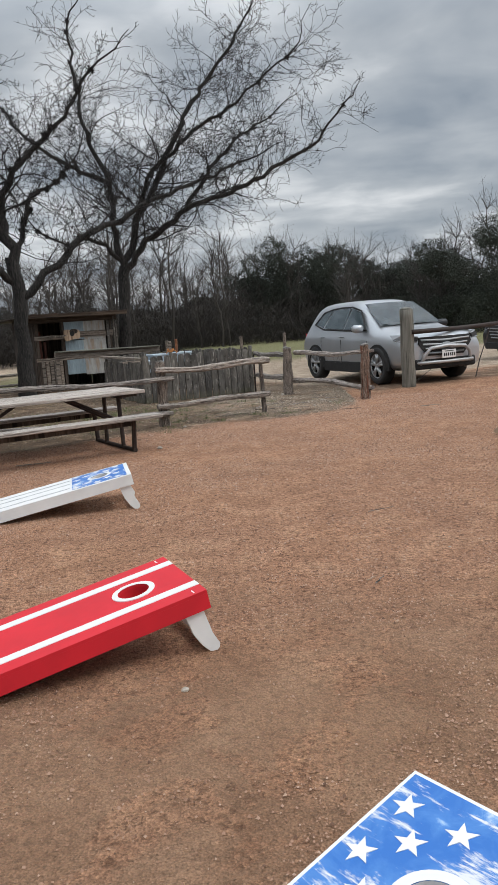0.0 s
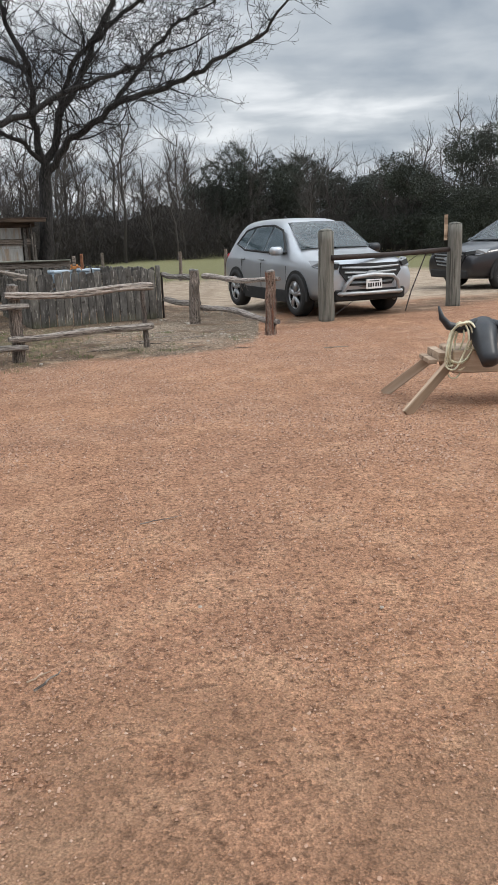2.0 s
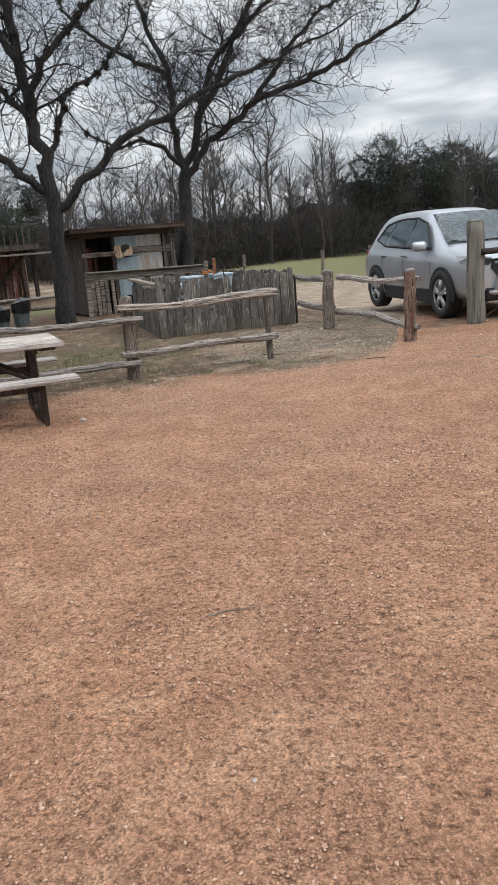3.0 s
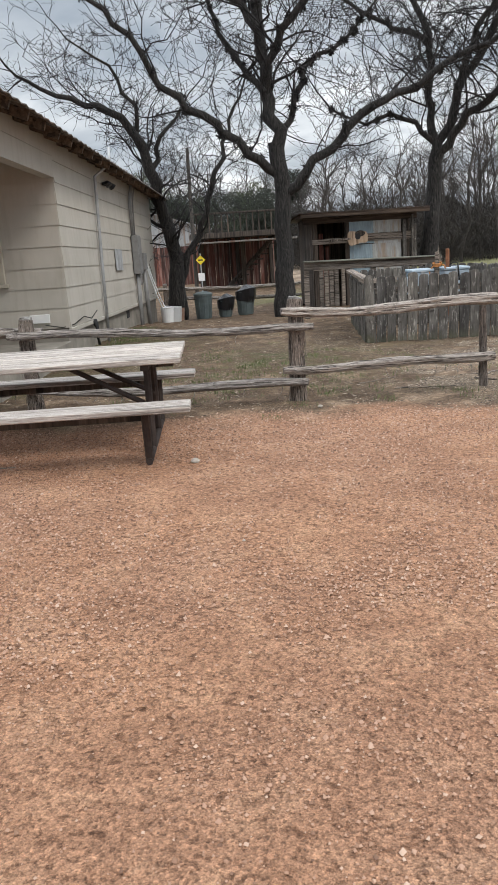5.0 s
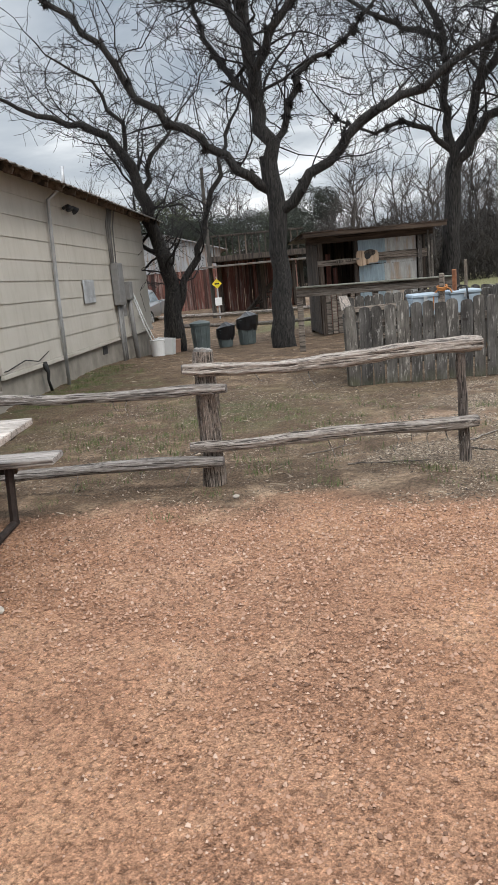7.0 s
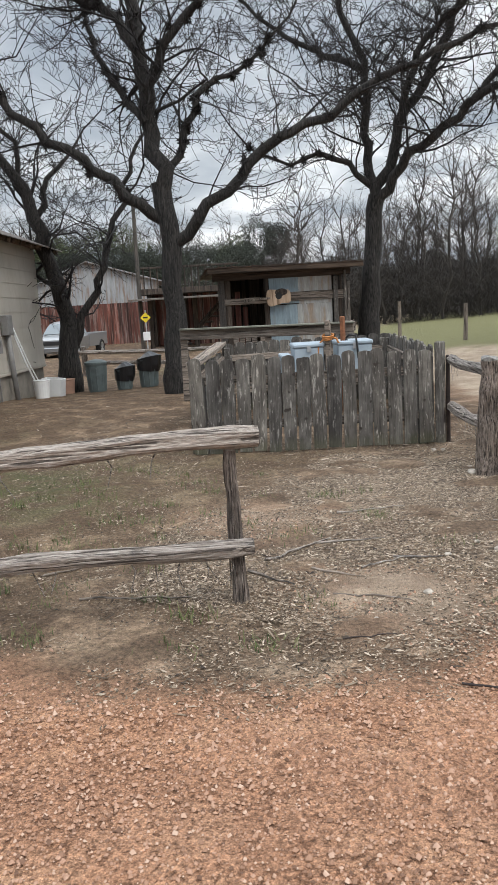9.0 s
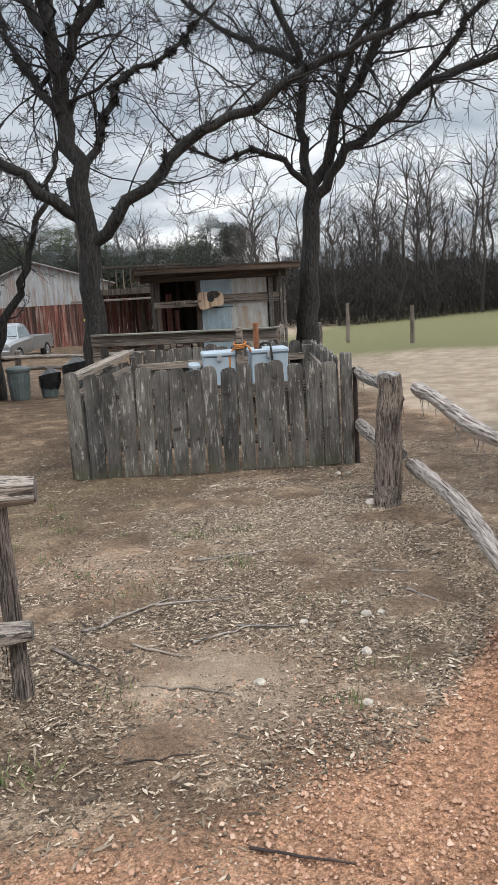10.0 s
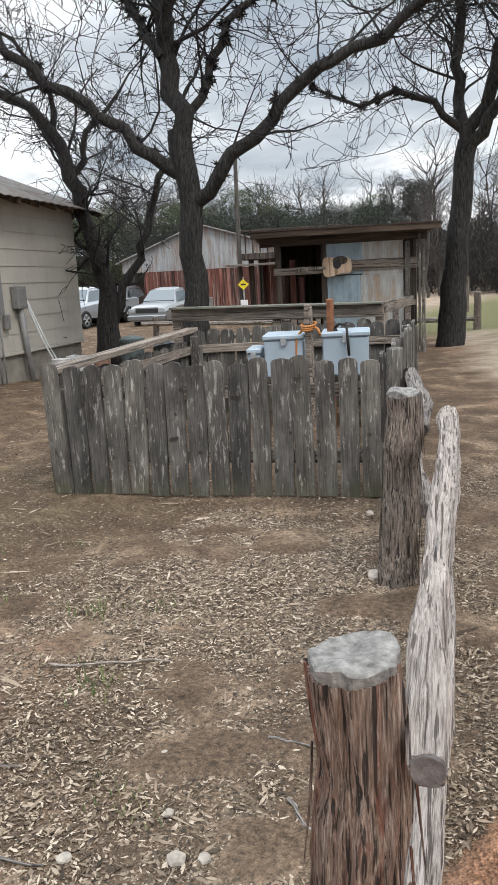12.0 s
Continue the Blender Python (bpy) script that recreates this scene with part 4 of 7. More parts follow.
                part("rafter_tail", bm, M["eavewood"], roof)
            bm = bmesh.new()
            box(bm, (x0, -0.32, -0.014), (x1, 0.47, 0.0), pose(0, 0, H + 0.146, 0, 0, 0) @ Matrix.Rotation(-math.atan2(1.55, 3.96), 4, "X"))
            part("roof_deck", bm, M["eavewood"], roof)
            bm = bmesh.new()
            box(bm, (x0, -0.014, H - 0.02), (x1, 0.006, H + 0.13))
            part("frieze_board", bm, M["siding"], roof)
    for x in (L - 0.02, -3.5):
        bm = bmesh.new()
        vs = [bm.verts.new((x + dx_, yy, zz)) for dx_ in (0, -0.1) for yy, zz in ((0.0, H), (-W, H), (-W / 2, ridge - 0.05))]
        bm.faces.new(vs[:3]); bm.faces.new(vs[3:][::-1])
        for i in range(3):
            j = (i + 1) % 3
            bm.faces.new((vs[i], vs[3 + i], vs[3 + j], vs[j]))
        part("gable", bm, M["siding"], root)
    # water table board under the clapboards
    bm = bmesh.new()
    box(bm, (0.0, -0.02, 0.39), (L, 0.035, 0.455), None, 0.006)
    part("skirt_board", bm, M["siding"], root)
    # conduits, meter boxes, vent, lamp and loose cable on the long wall
    bm = bmesh.new()
    tube(bm, [(2.55, 0.07, -0.1), (2.62, 0.07, 1.4), (2.72, 0.08, 2.9), (2.74, 0.36, 3.1), (2.74, 0.37, 3.38)], 0.03, 10)
    part("vent_pipe", bm, M["steel"], root, "tall pale grey vent pipe", True)
    for i, (x, z0) in enumerate(((6.5, 1.98), (6.62, 1.98), (6.75, 1.98), (6.95, 1.98))):
        bm = bmesh.new()
        tube(bm, [(x, 0.06, z0), (x - 0.03 + 0.04 * i, 0.06, 2.75), (x + 0.04 * i, 0.12, 3.09)], 0.016 if i != 1 else 0.03, 8)
        part("conduit", bm, M["conduit"], root, smooth=True)
    for lo, hi in (((6.5, 0.03, 1.12), (6.98, 0.18, 1.99)), ((7.5, 0.03, 1.2), (7.82, 0.17, 1.6)), ((7.12, 0.03, 0.86), (7.28, 0.1, 1.12)), ((4.24, 0.03, 1.23), (5.0, 0.05, 1.66))):
        bm = bmesh.new()
        box(bm, lo, hi, None, 0.012)
        mb = part("meter_box" if lo[0] > 5 else "wall_vent", bm, M["conduit" if lo[0] > 5 else "paleplate"], root, "grey metal meter box" if lo[0] > 5 else "small painted access panel")
        if lo[0] > 5:
            bm = bmesh.new()
            box(bm, (lo[0] + 0.03, hi[1], lo[2] + 0.04), (hi[0] - 0.03, hi[1] + 0.008, hi[2] - 0.04), None, 0.003)
            part("cover", bm, M["conduit"], mb)
    for x, z1, rr in ((6.62, 1.13, 0.03), (6.8, 1.13, 0.02), (6.95, 1.13, 0.016)):
        bm = bmesh.new()
        tube(bm, [(x, 0.08, z1), (x, 0.08, 0.4), (x + 0.02, 0.08, -0.35)], rr, 10)
        part("conduit", bm, M["conduit"], root, smooth=True)
    bm = bmesh.new()
    tube(bm, [(7.66, 0.1, 1.22), (7.76, 0.1, 0.5), (7.86, 0.12, -0.4)], 0.055, 12)
    part("service_conduit", bm, M["conduit"], root, "thick grey service conduit", True)
    bm = bmesh.new()
    tube(bm, [(7.84, 0.14, 1.3), (8.0, 0.3, 0.6), (8.2, 0.5, -0.05)], 0.018, 8)
    tube(bm, [(7.8, 0.14, 1.42), (8.0, 0.36, 0.6), (8.22, 0.56, -0.02)], 0.013, 6)
    part("leaning_pipe", bm, M["whitepaint"], root, "pair of thin leaning white pipes", True)
    bm = bmesh.new()
    tube(bm, [(3.85, 0.03, 2.86), (3.92, 0.12, 2.88), (3.98, 0.16, 2.82)], [0.03, 0.035, 0.075], 12)
    tube(bm, [(3.7, 0.03, 2.86), (3.62, 0.13, 2.88), (3.6, 0.17, 2.82)], [0.03, 0.035, 0.07], 12)
    part("floodlight", bm, M["blackplastic"], root, "dark twin floodlight under the eave", True)
    bm = bmesh.new()
    tube(bm, [(1.55, 0.05, 0.45), (1.6, 0.08, 0.3), (1.58, 0.07, 0.18), (1.68, 0.07, 0.02)], [0.05, 0.03, 0.022, 0.025], 8, 0.1, 2)
    part("hanging_strap", bm, M["black"], root, "black bracket hanging off the wall", True)
    bm = bmesh.new()
    tube(bm, [(-0.06, -0.35, 0.52), (-0.05, -0.1, 0.47), (0.1, 0.05, 0.5), (0.8, 0.05, 0.57), (1.3, 0.06, 0.5), (1.8, 0.06, 0.6)], 0.008, 6)
    part("cable", bm, M["black"], root, "loose black cable", True)
    bm = bmesh.new()
    box(bm, (-0.06, -0.58, 0.55), (-0.024, -0.28, 0.68), None, 0.006)
    part("outlet_box", bm, M["whitepaint"], root)
    bm = bmesh.new()
    box(bm, (5.35, -0.05, 0.2), (5.7, -0.03, 0.36))
    part("crawl_vent", bm, M["black"], root)
    return m


HM = farmhouse()


def roof_turbine():
    """A small spinning vent at rest on the roof's slope."""
    root = thing("roof_vent", HM @ pose(-2.9, -0.75, 3.53), "dull galvanised turbine vent on the farmhouse roof", "roof vent")
    bm = bmesh.new()
    tube(bm, [(0, 0, -0.12), (0, 0, 0.2)], 0.11, 16)
    part("collar", bm, M["steel"], root, smooth=True)
    for k in range(14):
        a = 6.2832 * k / 14
        bm = bmesh.new()
        tube(bm, [(0.1 * math.cos(a), 0.1 * math.sin(a), 0.21), (0.18 * math.cos(a + 0.2), 0.18 * math.sin(a + 0.2), 0.31), (0.1 * math.cos(a + 0.4), 0.1 * math.sin(a + 0.4), 0.42)], 0.022, 6)
        part("vane", bm, M["steel"], root)
    bm = bmesh.new()
    tube(bm, [(0, 0, 0.42), (0, 0, 0.44), (0, 0, 0.46)], [0.12, 0.11, 0.03], 16)
    part("cap", bm, M["steel"], root)


roof_turbine()

# ---- rail fences ----


def cedar_post(x, y, h, r, label, seed, lean=(0, 0), flare=1.25, material="cedar"):
    z0 = gz(x, y)
    root = thing("cedar_post", Matrix.Translation((x, y, z0)), label, "fence post", "rustic rail fence posts")
    bm = bmesh.new()
    n = 12
    pts = [(lean[0] * i / n + r * 0.1 * math.sin(i * 1.3 + seed), lean[1] * i / n + r * 0.1 * math.cos(i * 1.7 + seed), -0.1 + (h + 0.1) * i / n) for i in range(n + 1)]
    radii = [r * (flare + (1 - flare) * min(1, i / 4)) * (1 + 0.04 * math.sin(i * 2.1 + seed)) for i in range(n + 1)]
    radii[-1] *= 0.95
    tube(bm, pts, radii, 72, 0.03, seed, 0.16)
    part("shaft", bm, M[material], root)
    bm = bmesh.new()
    tx, ty = pts[-1][:2]
    tube(bm, [(tx, ty, h - 0.006), (tx, ty, h + 0.006), (tx, ty, h + 0.009), (tx, ty, h + 0.0095), (tx, ty, h + 0.01)], [radii[-1] * 0.95, radii[-1] * 0.95, radii[-1] * 0.9, radii[-1] * 0.55, radii[-1] * 0.2], 72, 0.01, seed, 0.07)
    for v in bm.verts:
        if v.co.z > h:
            v.co.z += 0.35 * r * noise.noise(v.co * (1.1 / r) + Vector((seed * 2.3, 0, 0))) + 0.16 * r
            v.co.xy = Vector((tx, ty)) + (v.co.xy - Vector((tx, ty))) * (1 + 0.1 * noise.noise(v.co * (1.6 / r)))
    part("cut_top", bm, M["postend"], root, "grey weathered sawn top")
    r_ = random.Random(seed)
    bm = bmesh.new()
    for _ in range(46):
        a, z = r_.uniform(0, 6.28), r_.uniform(0.1, h * 0.9)
        o = Vector((math.cos(a), math.sin(a), 0)) * r * 1.06
        p = Vector((lean[0] * z / h, lean[1] * z / h, z)) + o
        tube(bm, [p, p + o * 0.08 + Vector((0, 0, -0.1)), p + o * r_.uniform(0.02, 0.35) + Vector((0, 0, -min(z, r_.uniform(0.15, 0.4))))], [0.0025, 0.003, 0.001], 4)
    part("loose_bark", bm, M[material], root)["kind"] = "stuff"
    return root


def cedar_rail(a, b, r0, r1, label, seed, sag=0.02, shreds=8, mat="rail"):
    a, b = Vector(a), Vector(b)
    d = b - a
    L = d.length
    ang = math.degrees(math.atan2(d.y, d.x))
    tilt = -math.degrees(math.atan2(d.z, math.hypot(d.x, d.y)))
    root = thing("cedar_rail", pose(*a, 0, tilt, ang), label, "fence rail", "rustic rail fence rails")
    rr = random.Random(seed)
    n = max(8, int(L / 0.12))
    pts, radii = [], []
    for i in range(n + 1):
        u = i / n
        pts.append((L * u, 0.02 * math.sin(u * 5 + seed) + rr.gauss(0, 0.003), -sag * math.sin(math.pi * u) + 0.018 * math.sin(u * 7.3 + seed * 2) + rr.gauss(0, 0.003)))
        radii.append((r0 + (r1 - r0) * u) * (1 + 0.08 * math.sin(u * 13 + seed)))
    radii[0] *= 0.78
    radii[-1] *= 0.85
    bm = bmesh.new()
    tube(bm, pts, radii, 20, 0.07, seed, 0.12)
    part("pole", bm, M[mat], root)
    for i, x in ((0, 0.0), (n, L)):
        bm = bmesh.new()
        s = 1 if i else -1
        tube(bm, [(x - s * 0.004, pts[i][1], pts[i][2]), (x + s * 0.006, pts[i][1], pts[i][2])], radii[i] * 0.9, 12, 0.08, seed)
        part("cut_end", bm, M["endgrain"], root)
    bm = bmesh.new()
    for _ in range(shreds):
        i = rr.randrange(1, n)
        p = Vector(pts[i]) + Vector((0, rr.uniform(-1, 1) * radii[i] * 0.7, -radii[i] * 0.85))
        tube(bm, [p, p + Vector((rr.uniform(-0.03, 0.03), 0, -0.05)), p + Vector((rr.uniform(-0.08, 0.08), 0, -rr.uniform(0.05, 0.16)))], [0.004, 0.003, 0.0015], 4)
    tube(bm, [Vector(pts[n // 3]) + Vector((0, 0, radii[0] * 0.9)), Vector(pts[n // 3 + 2]) + Vector((0, 0, radii[0] * 1.1))], [0.012, 0.004], 5)
    part("bark_shred", bm, M["rail"], root)["kind"] = "stuff"
    return root


LP, FP, FE = Vector((-3.83, 10.82)), Vector((-1.32, 11.78)), Vector((0.235, 12.79))
G1, G2, PC = Vector((0.81, 16.06)), Vector((2.06, 13.7)), Vector((0.13, 17.42))
cedar_post(*FP, 0.98, 0.07, "weathered cedar fence post with grey sawn top", 3, (0.0, 0.02))
cedar_post(*FE, 0.79, 0.032, "thin short cedar post under the rail ends", 4, (-0.02, 0.0), 1.5)
cedar_post(*LP, 0.92, 0.072, "weathered cedar fence post behind the picnic table", 5)
cedar_post(-6.35, 9.86, 0.92, 0.085, "weathered cedar fence post by the porch", 6)
cedar_post(*G1, 0.96, 0.086, "thick shaggy cedar post at the fence bend", 7, (0.03, 0.06), 1.2)
cedar_post(*G2, 0.955, 0.074, "split reddish cedar post with shredded bark", 8, (0.02, 0.0), 1.25, "redcedar")


def p3(v, z, along=None, over=0.0):
    q = Vector((v.x, v.y, z))
    if along is not None:
        d = Vector((along.x - v.x, along.y - v.y, 0)).normalized()
        q -= d * over
    return q


side = Vector((0.06, -0.1, 0))
cedar_rail(p3(FP, 0.86, FE, 0.14) + side, p3(FE, 0.85, FP, 0.13) + Vector((0, 0, 0)), 0.042, 0.056, "bleached cedar top rail", 1, 0.01, 4)
cedar_rail(p3(FP, 0.34, FE, 0.14) + side, p3(FE, 0.33, FP, 0.09) + Vector((0.03, -0.08, 0)), 0.037, 0.044, "grey cedar lower rail", 2, 0.02)
cedar_rail(p3(LP, 0.77, FP, 0.15) + Vector((0.04, -0.1, 0)), p3(FP, 0.72, LP, 0.18) + Vector((0.03, -0.11, 0)), 0.042, 0.037, "grey cedar top rail", 3, 0.0, 3)
cedar_rail(p3(LP, 0.22, FP, 0.15) + Vector((0.04, -0.1, 0)), p3(FP, 0.2, LP, 0.1) + Vector((0.05, -0.12, 0)), 0.038, 0.04, "grey cedar lower rail", 4, 0.02)
QL = Vector((-6.35, 9.86))
cedar_rail(p3(QL, 0.78, LP, 0.2) + Vector((0.03, -0.1, 0)), p3(LP, 0.8, QL, 0.12) + Vector((-0.02, 0.1, 0)), 0.055, 0.05, "grey cedar top rail", 5, 0.0, 3)
cedar_rail(p3(QL, 0.2, LP, 0.2) + Vector((0.03, -0.1, 0)), p3(LP, 0.22, QL, 0.12) + Vector((-0.02, 0.1, 0)), 0.05, 0.05, "grey cedar lower rail", 6)
off = Vector((0.11, 0.06, 0))
cedar_rail(Vector((2.225, 13.66, 0.83)), Vector((0.99, 16.24, 0.79)), 0.035, 0.052, "pale peeling cedar top rail", 7, 0.02, 10, "palerail")
cedar_rail(Vector((2.2, 13.62, 0.2)), Vector((0.96, 16.26, 0.24)), 0.044, 0.05, "pale peeling cedar lower rail", 8, -0.02, 8, "palerail")
cedar_rail(p3(G1, 0.74, PC, -0.05) + off, p3(PC, 0.8, G1, 0.02) + off * 0.5, 0.055, 0.045, "twisted grey cedar top rail", 9, 0.0, 8)
cedar_rail(p3(G1, 0.3, PC, -0.05) + off, p3(PC, 0.3, G1, 0.02) + off * 0.5, 0.055, 0.05, "twisted grey cedar lower rail", 10, 0.0, 8)

# ---- picket pen ----


def picket_run(a, b, count, h, label, seed, top_round=True, rail_side=-1, drop=0.0, rails=(0.25, 0.72)):
    """A run of old dog-eared pickets on two rails between two ground points; local x along it."""
    a, b = Vector((*a, gz(*a))), Vector((*b, gz(*b)))
    d = b - a
    L = Vector((d.x, d.y)).length
    root = thing("picket_fence", pose(*a, 0, -math.degrees(math.atan2(d.z, L)), math.degrees(math.atan2(d.y, d.x))), label, "picket fence", "picket pen sides")
    rr = random.Random(seed)
    step = L / count
    for k in range(count):
        w = step * rr.uniform(0.84, 0.93)
        x = step * (k + 0.5)
        hh = h - drop * k / count + rr.uniform(-0.025, 0.025)
        c = w * rr.uniform(0.2, 0.34)
        q = rr.uniform(-0.01, 0.01)
        chip = rr.uniform(0, 0.02)
        out = [(-w / 2, 0), (w / 2 - chip, 0), (w / 2, hh * 0.4), (w / 2 + q, hh - c - chip), (w / 2 - c * 0.35 + q, hh - c * 0.35), (w * 0.1 + q, hh), (-w * 0.1 + q, hh - chip * 0.4), (-w / 2 + c * 0.35 + q, hh - c * 0.4), (-w / 2 + q, hh - c), (-w / 2 - chip * 0.2, hh * 0.5)]
        bm = bmesh.new()
        prism(bm, out, -0.013, 0.013, Matrix.Rotation(radians(90), 4, "X"))
        ob = part("picket", bm, M["picket"], root)
        ob.matrix_basis = pose(x, rr.uniform(-0.006, 0.006), rr.uniform(0.0, 0.02), rr.uniform(-1.2, 1.2), rr.uniform(-1.3, 1.3), rr.uniform(-2, 2))
    for z in rails:
        bm = bmesh.new()
        y0 = 0.014 * rail_side
        box(bm, (0, min(y0, y0 + 0.04 * rail_side), z), (L, max(y0, y0 + 0.04 * rail_side), z + 0.09), None, 0.004)
        part("cross_rail", bm, M["plank"], root)
    for x in (0.05, L - 0.05):
        bm = bmesh.new()
        y0 = 0.06 * rail_side
        box(bm, (x - 0.045, min(y0, y0 + 0.09 * rail_side), -0.1), (x + 0.045, max(y0, y0 + 0.09 * rail_side), h - 0.06), None, 0.008)
        part("fence_post", bm, M["picket"], root)
    return root


P0, P1, P2, P3 = (-2.17, 16.16), (0.03, 17.3), (-1.55, 20.75), (-3.5, 19.1)
picket_run(P0, P1, 16, 0.98, "weathered grey picket fence panel with rounded tops", 1, rail_side=1)
picket_run(P1, P2, 22, 0.98, "weathered grey picket side fence of the pen", 2, rail_side=1)
picket_run(P2, P3, 15, 0.98, "grey picket back fence of the pen", 3, rail_side=1)
picket_run(P3, P0, 17, 0.86, "low grey picket side fence of the pen", 4, rail_side=1)
bm = bmesh.new()
box(bm, (0, -0.07, 0), (3.35, 0.07, 0.05), None, 0.005)
root = thing("top_board", pose(-2.14, 16.18, 0.86, 0, -0.3, math.degrees(math.atan2(2.95, -1.38))), "grey flat cap board along the pen fence", "fence board")
part("board", bm, M["plank"], root)


def gate_post(x, y, h, s, label, mat="plank"):
    root = thing("pen_post", Matrix.Translation((x, y, gz(x, y))), label, "fence post", "pen posts")
    bm = bmesh.new()
    box(bm, (-s, -s, -0.05), (s, s, h), None, 0.01)
    part("shaft", bm, M[mat], root)
    return root


gate_post(0.08, 17.38, 1.04, 0.045, "grey square gate post beside the pickets", "picket")
gate_post(0.15, 17.42, 0.9, 0.02, "thin steel pipe at the pen corner", "rust")
gate_post(-1.86, 19.12, 1.24, 0.034, "square timber post with orange rope tied on", "plank")
gate_post(-1.72, 19.3, 1.28, 0.03, "slim rust-brown steel upright in the pen", "rustpole")
bm = bmesh.new()
for i in range(3):
    n = 16
    tube(bm, [(0.06 * math.cos(6.28 * k / n) * (1 + 0.15 * i), 0.06 * math.sin(6.28 * k / n), 0.02 * i + 0.02 * math.sin(6.28 * k / n)) for k in range(n + 1)], 0.012, 6)
tube(bm, [(-0.06, 0, 0), (-0.12, -0.05, -0.08), (-0.13, -0.05, -0.3), (-0.16, -0.04, -0.45)], 0.013, 6)
tube(bm, [(0.06, 0, 0.02), (0.13, -0.03, 0.0), (0.16, -0.03, -0.06)], 0.013, 6)
root = thing("orange_rope", pose(-1.86, 19.12, gz(-1.86, 19.12) + 1.0), "bright orange rope tied round a pen post", "rope")
part("cord", bm, M["orange"], root, smooth=True)


def feed_bin(x, y, w, d, h, ang, label, latch=True):
    h -= 0.52
    root = thing("feed_bin", pose(x, y, gz(x, y) + 0.52, 0, 0, ang), label, "feed bin", "pale blue metal bins in the pen")
    bm = bmesh.new()
    box(bm, (-w / 2, -d / 2, 0), (w / 2, d / 2, h - 0.06), None, 0.012)
    part("body", bm, M["bluepaint"], root)
    bm = bmesh.new()
    box(bm, (-w / 2 - 0.015, -d / 2 - 0.015, h - 0.058), (w / 2 + 0.015, d / 2 + 0.015, h), None, 0.015)
    lid = part("lid", bm, M["bluepaint"], root)
    bm = bmesh.new()
    box(bm, (-0.03, -d / 2 - 0.028, h - 0.11), (0.03, -d / 2 - 0.016, h - 0.03), None, 0.003)
    part("latch", bm, M["steel"], lid)


root = thing("pen_bench", pose(-1.98, 19.28, gz(-1.98, 19.28), 0, 0, 31), "rough dark plank bench under the feed bins", "bench")
for lo, hi, nm in (((-0.7, -0.22, 0.46), (0.7, 0.22, 0.518), "plank_top"), ((-0.62, -0.18, -0.05), (-0.54, 0.18, 0.458), "trestle"), ((0.54, -0.18, -0.05), (0.62, 0.18, 0.458), "trestle")):
    bm = bmesh.new()
    box(bm, lo, hi, None, 0.006)
    part(nm, bm, M["barnboard"], root)
feed_bin(-2.2, 19.18, 0.4, 0.42, 0.95, 31, "pale blue metal feed bin with a hinged lid")
feed_bin(-1.67, 19.5, 0.46, 0.42, 0.96, 31, "pale blue metal bin with a hose on top")
feed_bin(-2.44, 18.98, 0.12, 0.34, 0.82, 31, "small pale blue metal bin beside the larger one")
bm = bmesh.new()
tube(bm, [(0, 0, 0), (0.08, 0, 0.06), (0.18, -0.02, 0.05), (0.2, -0.03, -0.1), (0.21, -0.03, -0.25)], 0.014, 8)
tube(bm, [(0.0, 0, 0.0), (0.02, 0, -0.05)], 0.05, 8)
root = thing("hose", pose(-1.72, 19.33, 0.97 + gz(-1.7, 19.4)), "short dark hose with a pale tap on the bin", "hose")
part("tubing", bm, M["black"], root, smooth=True)

# ---- animal shed ----
SA = Vector((0.82, 0.572, 0)).normalized()


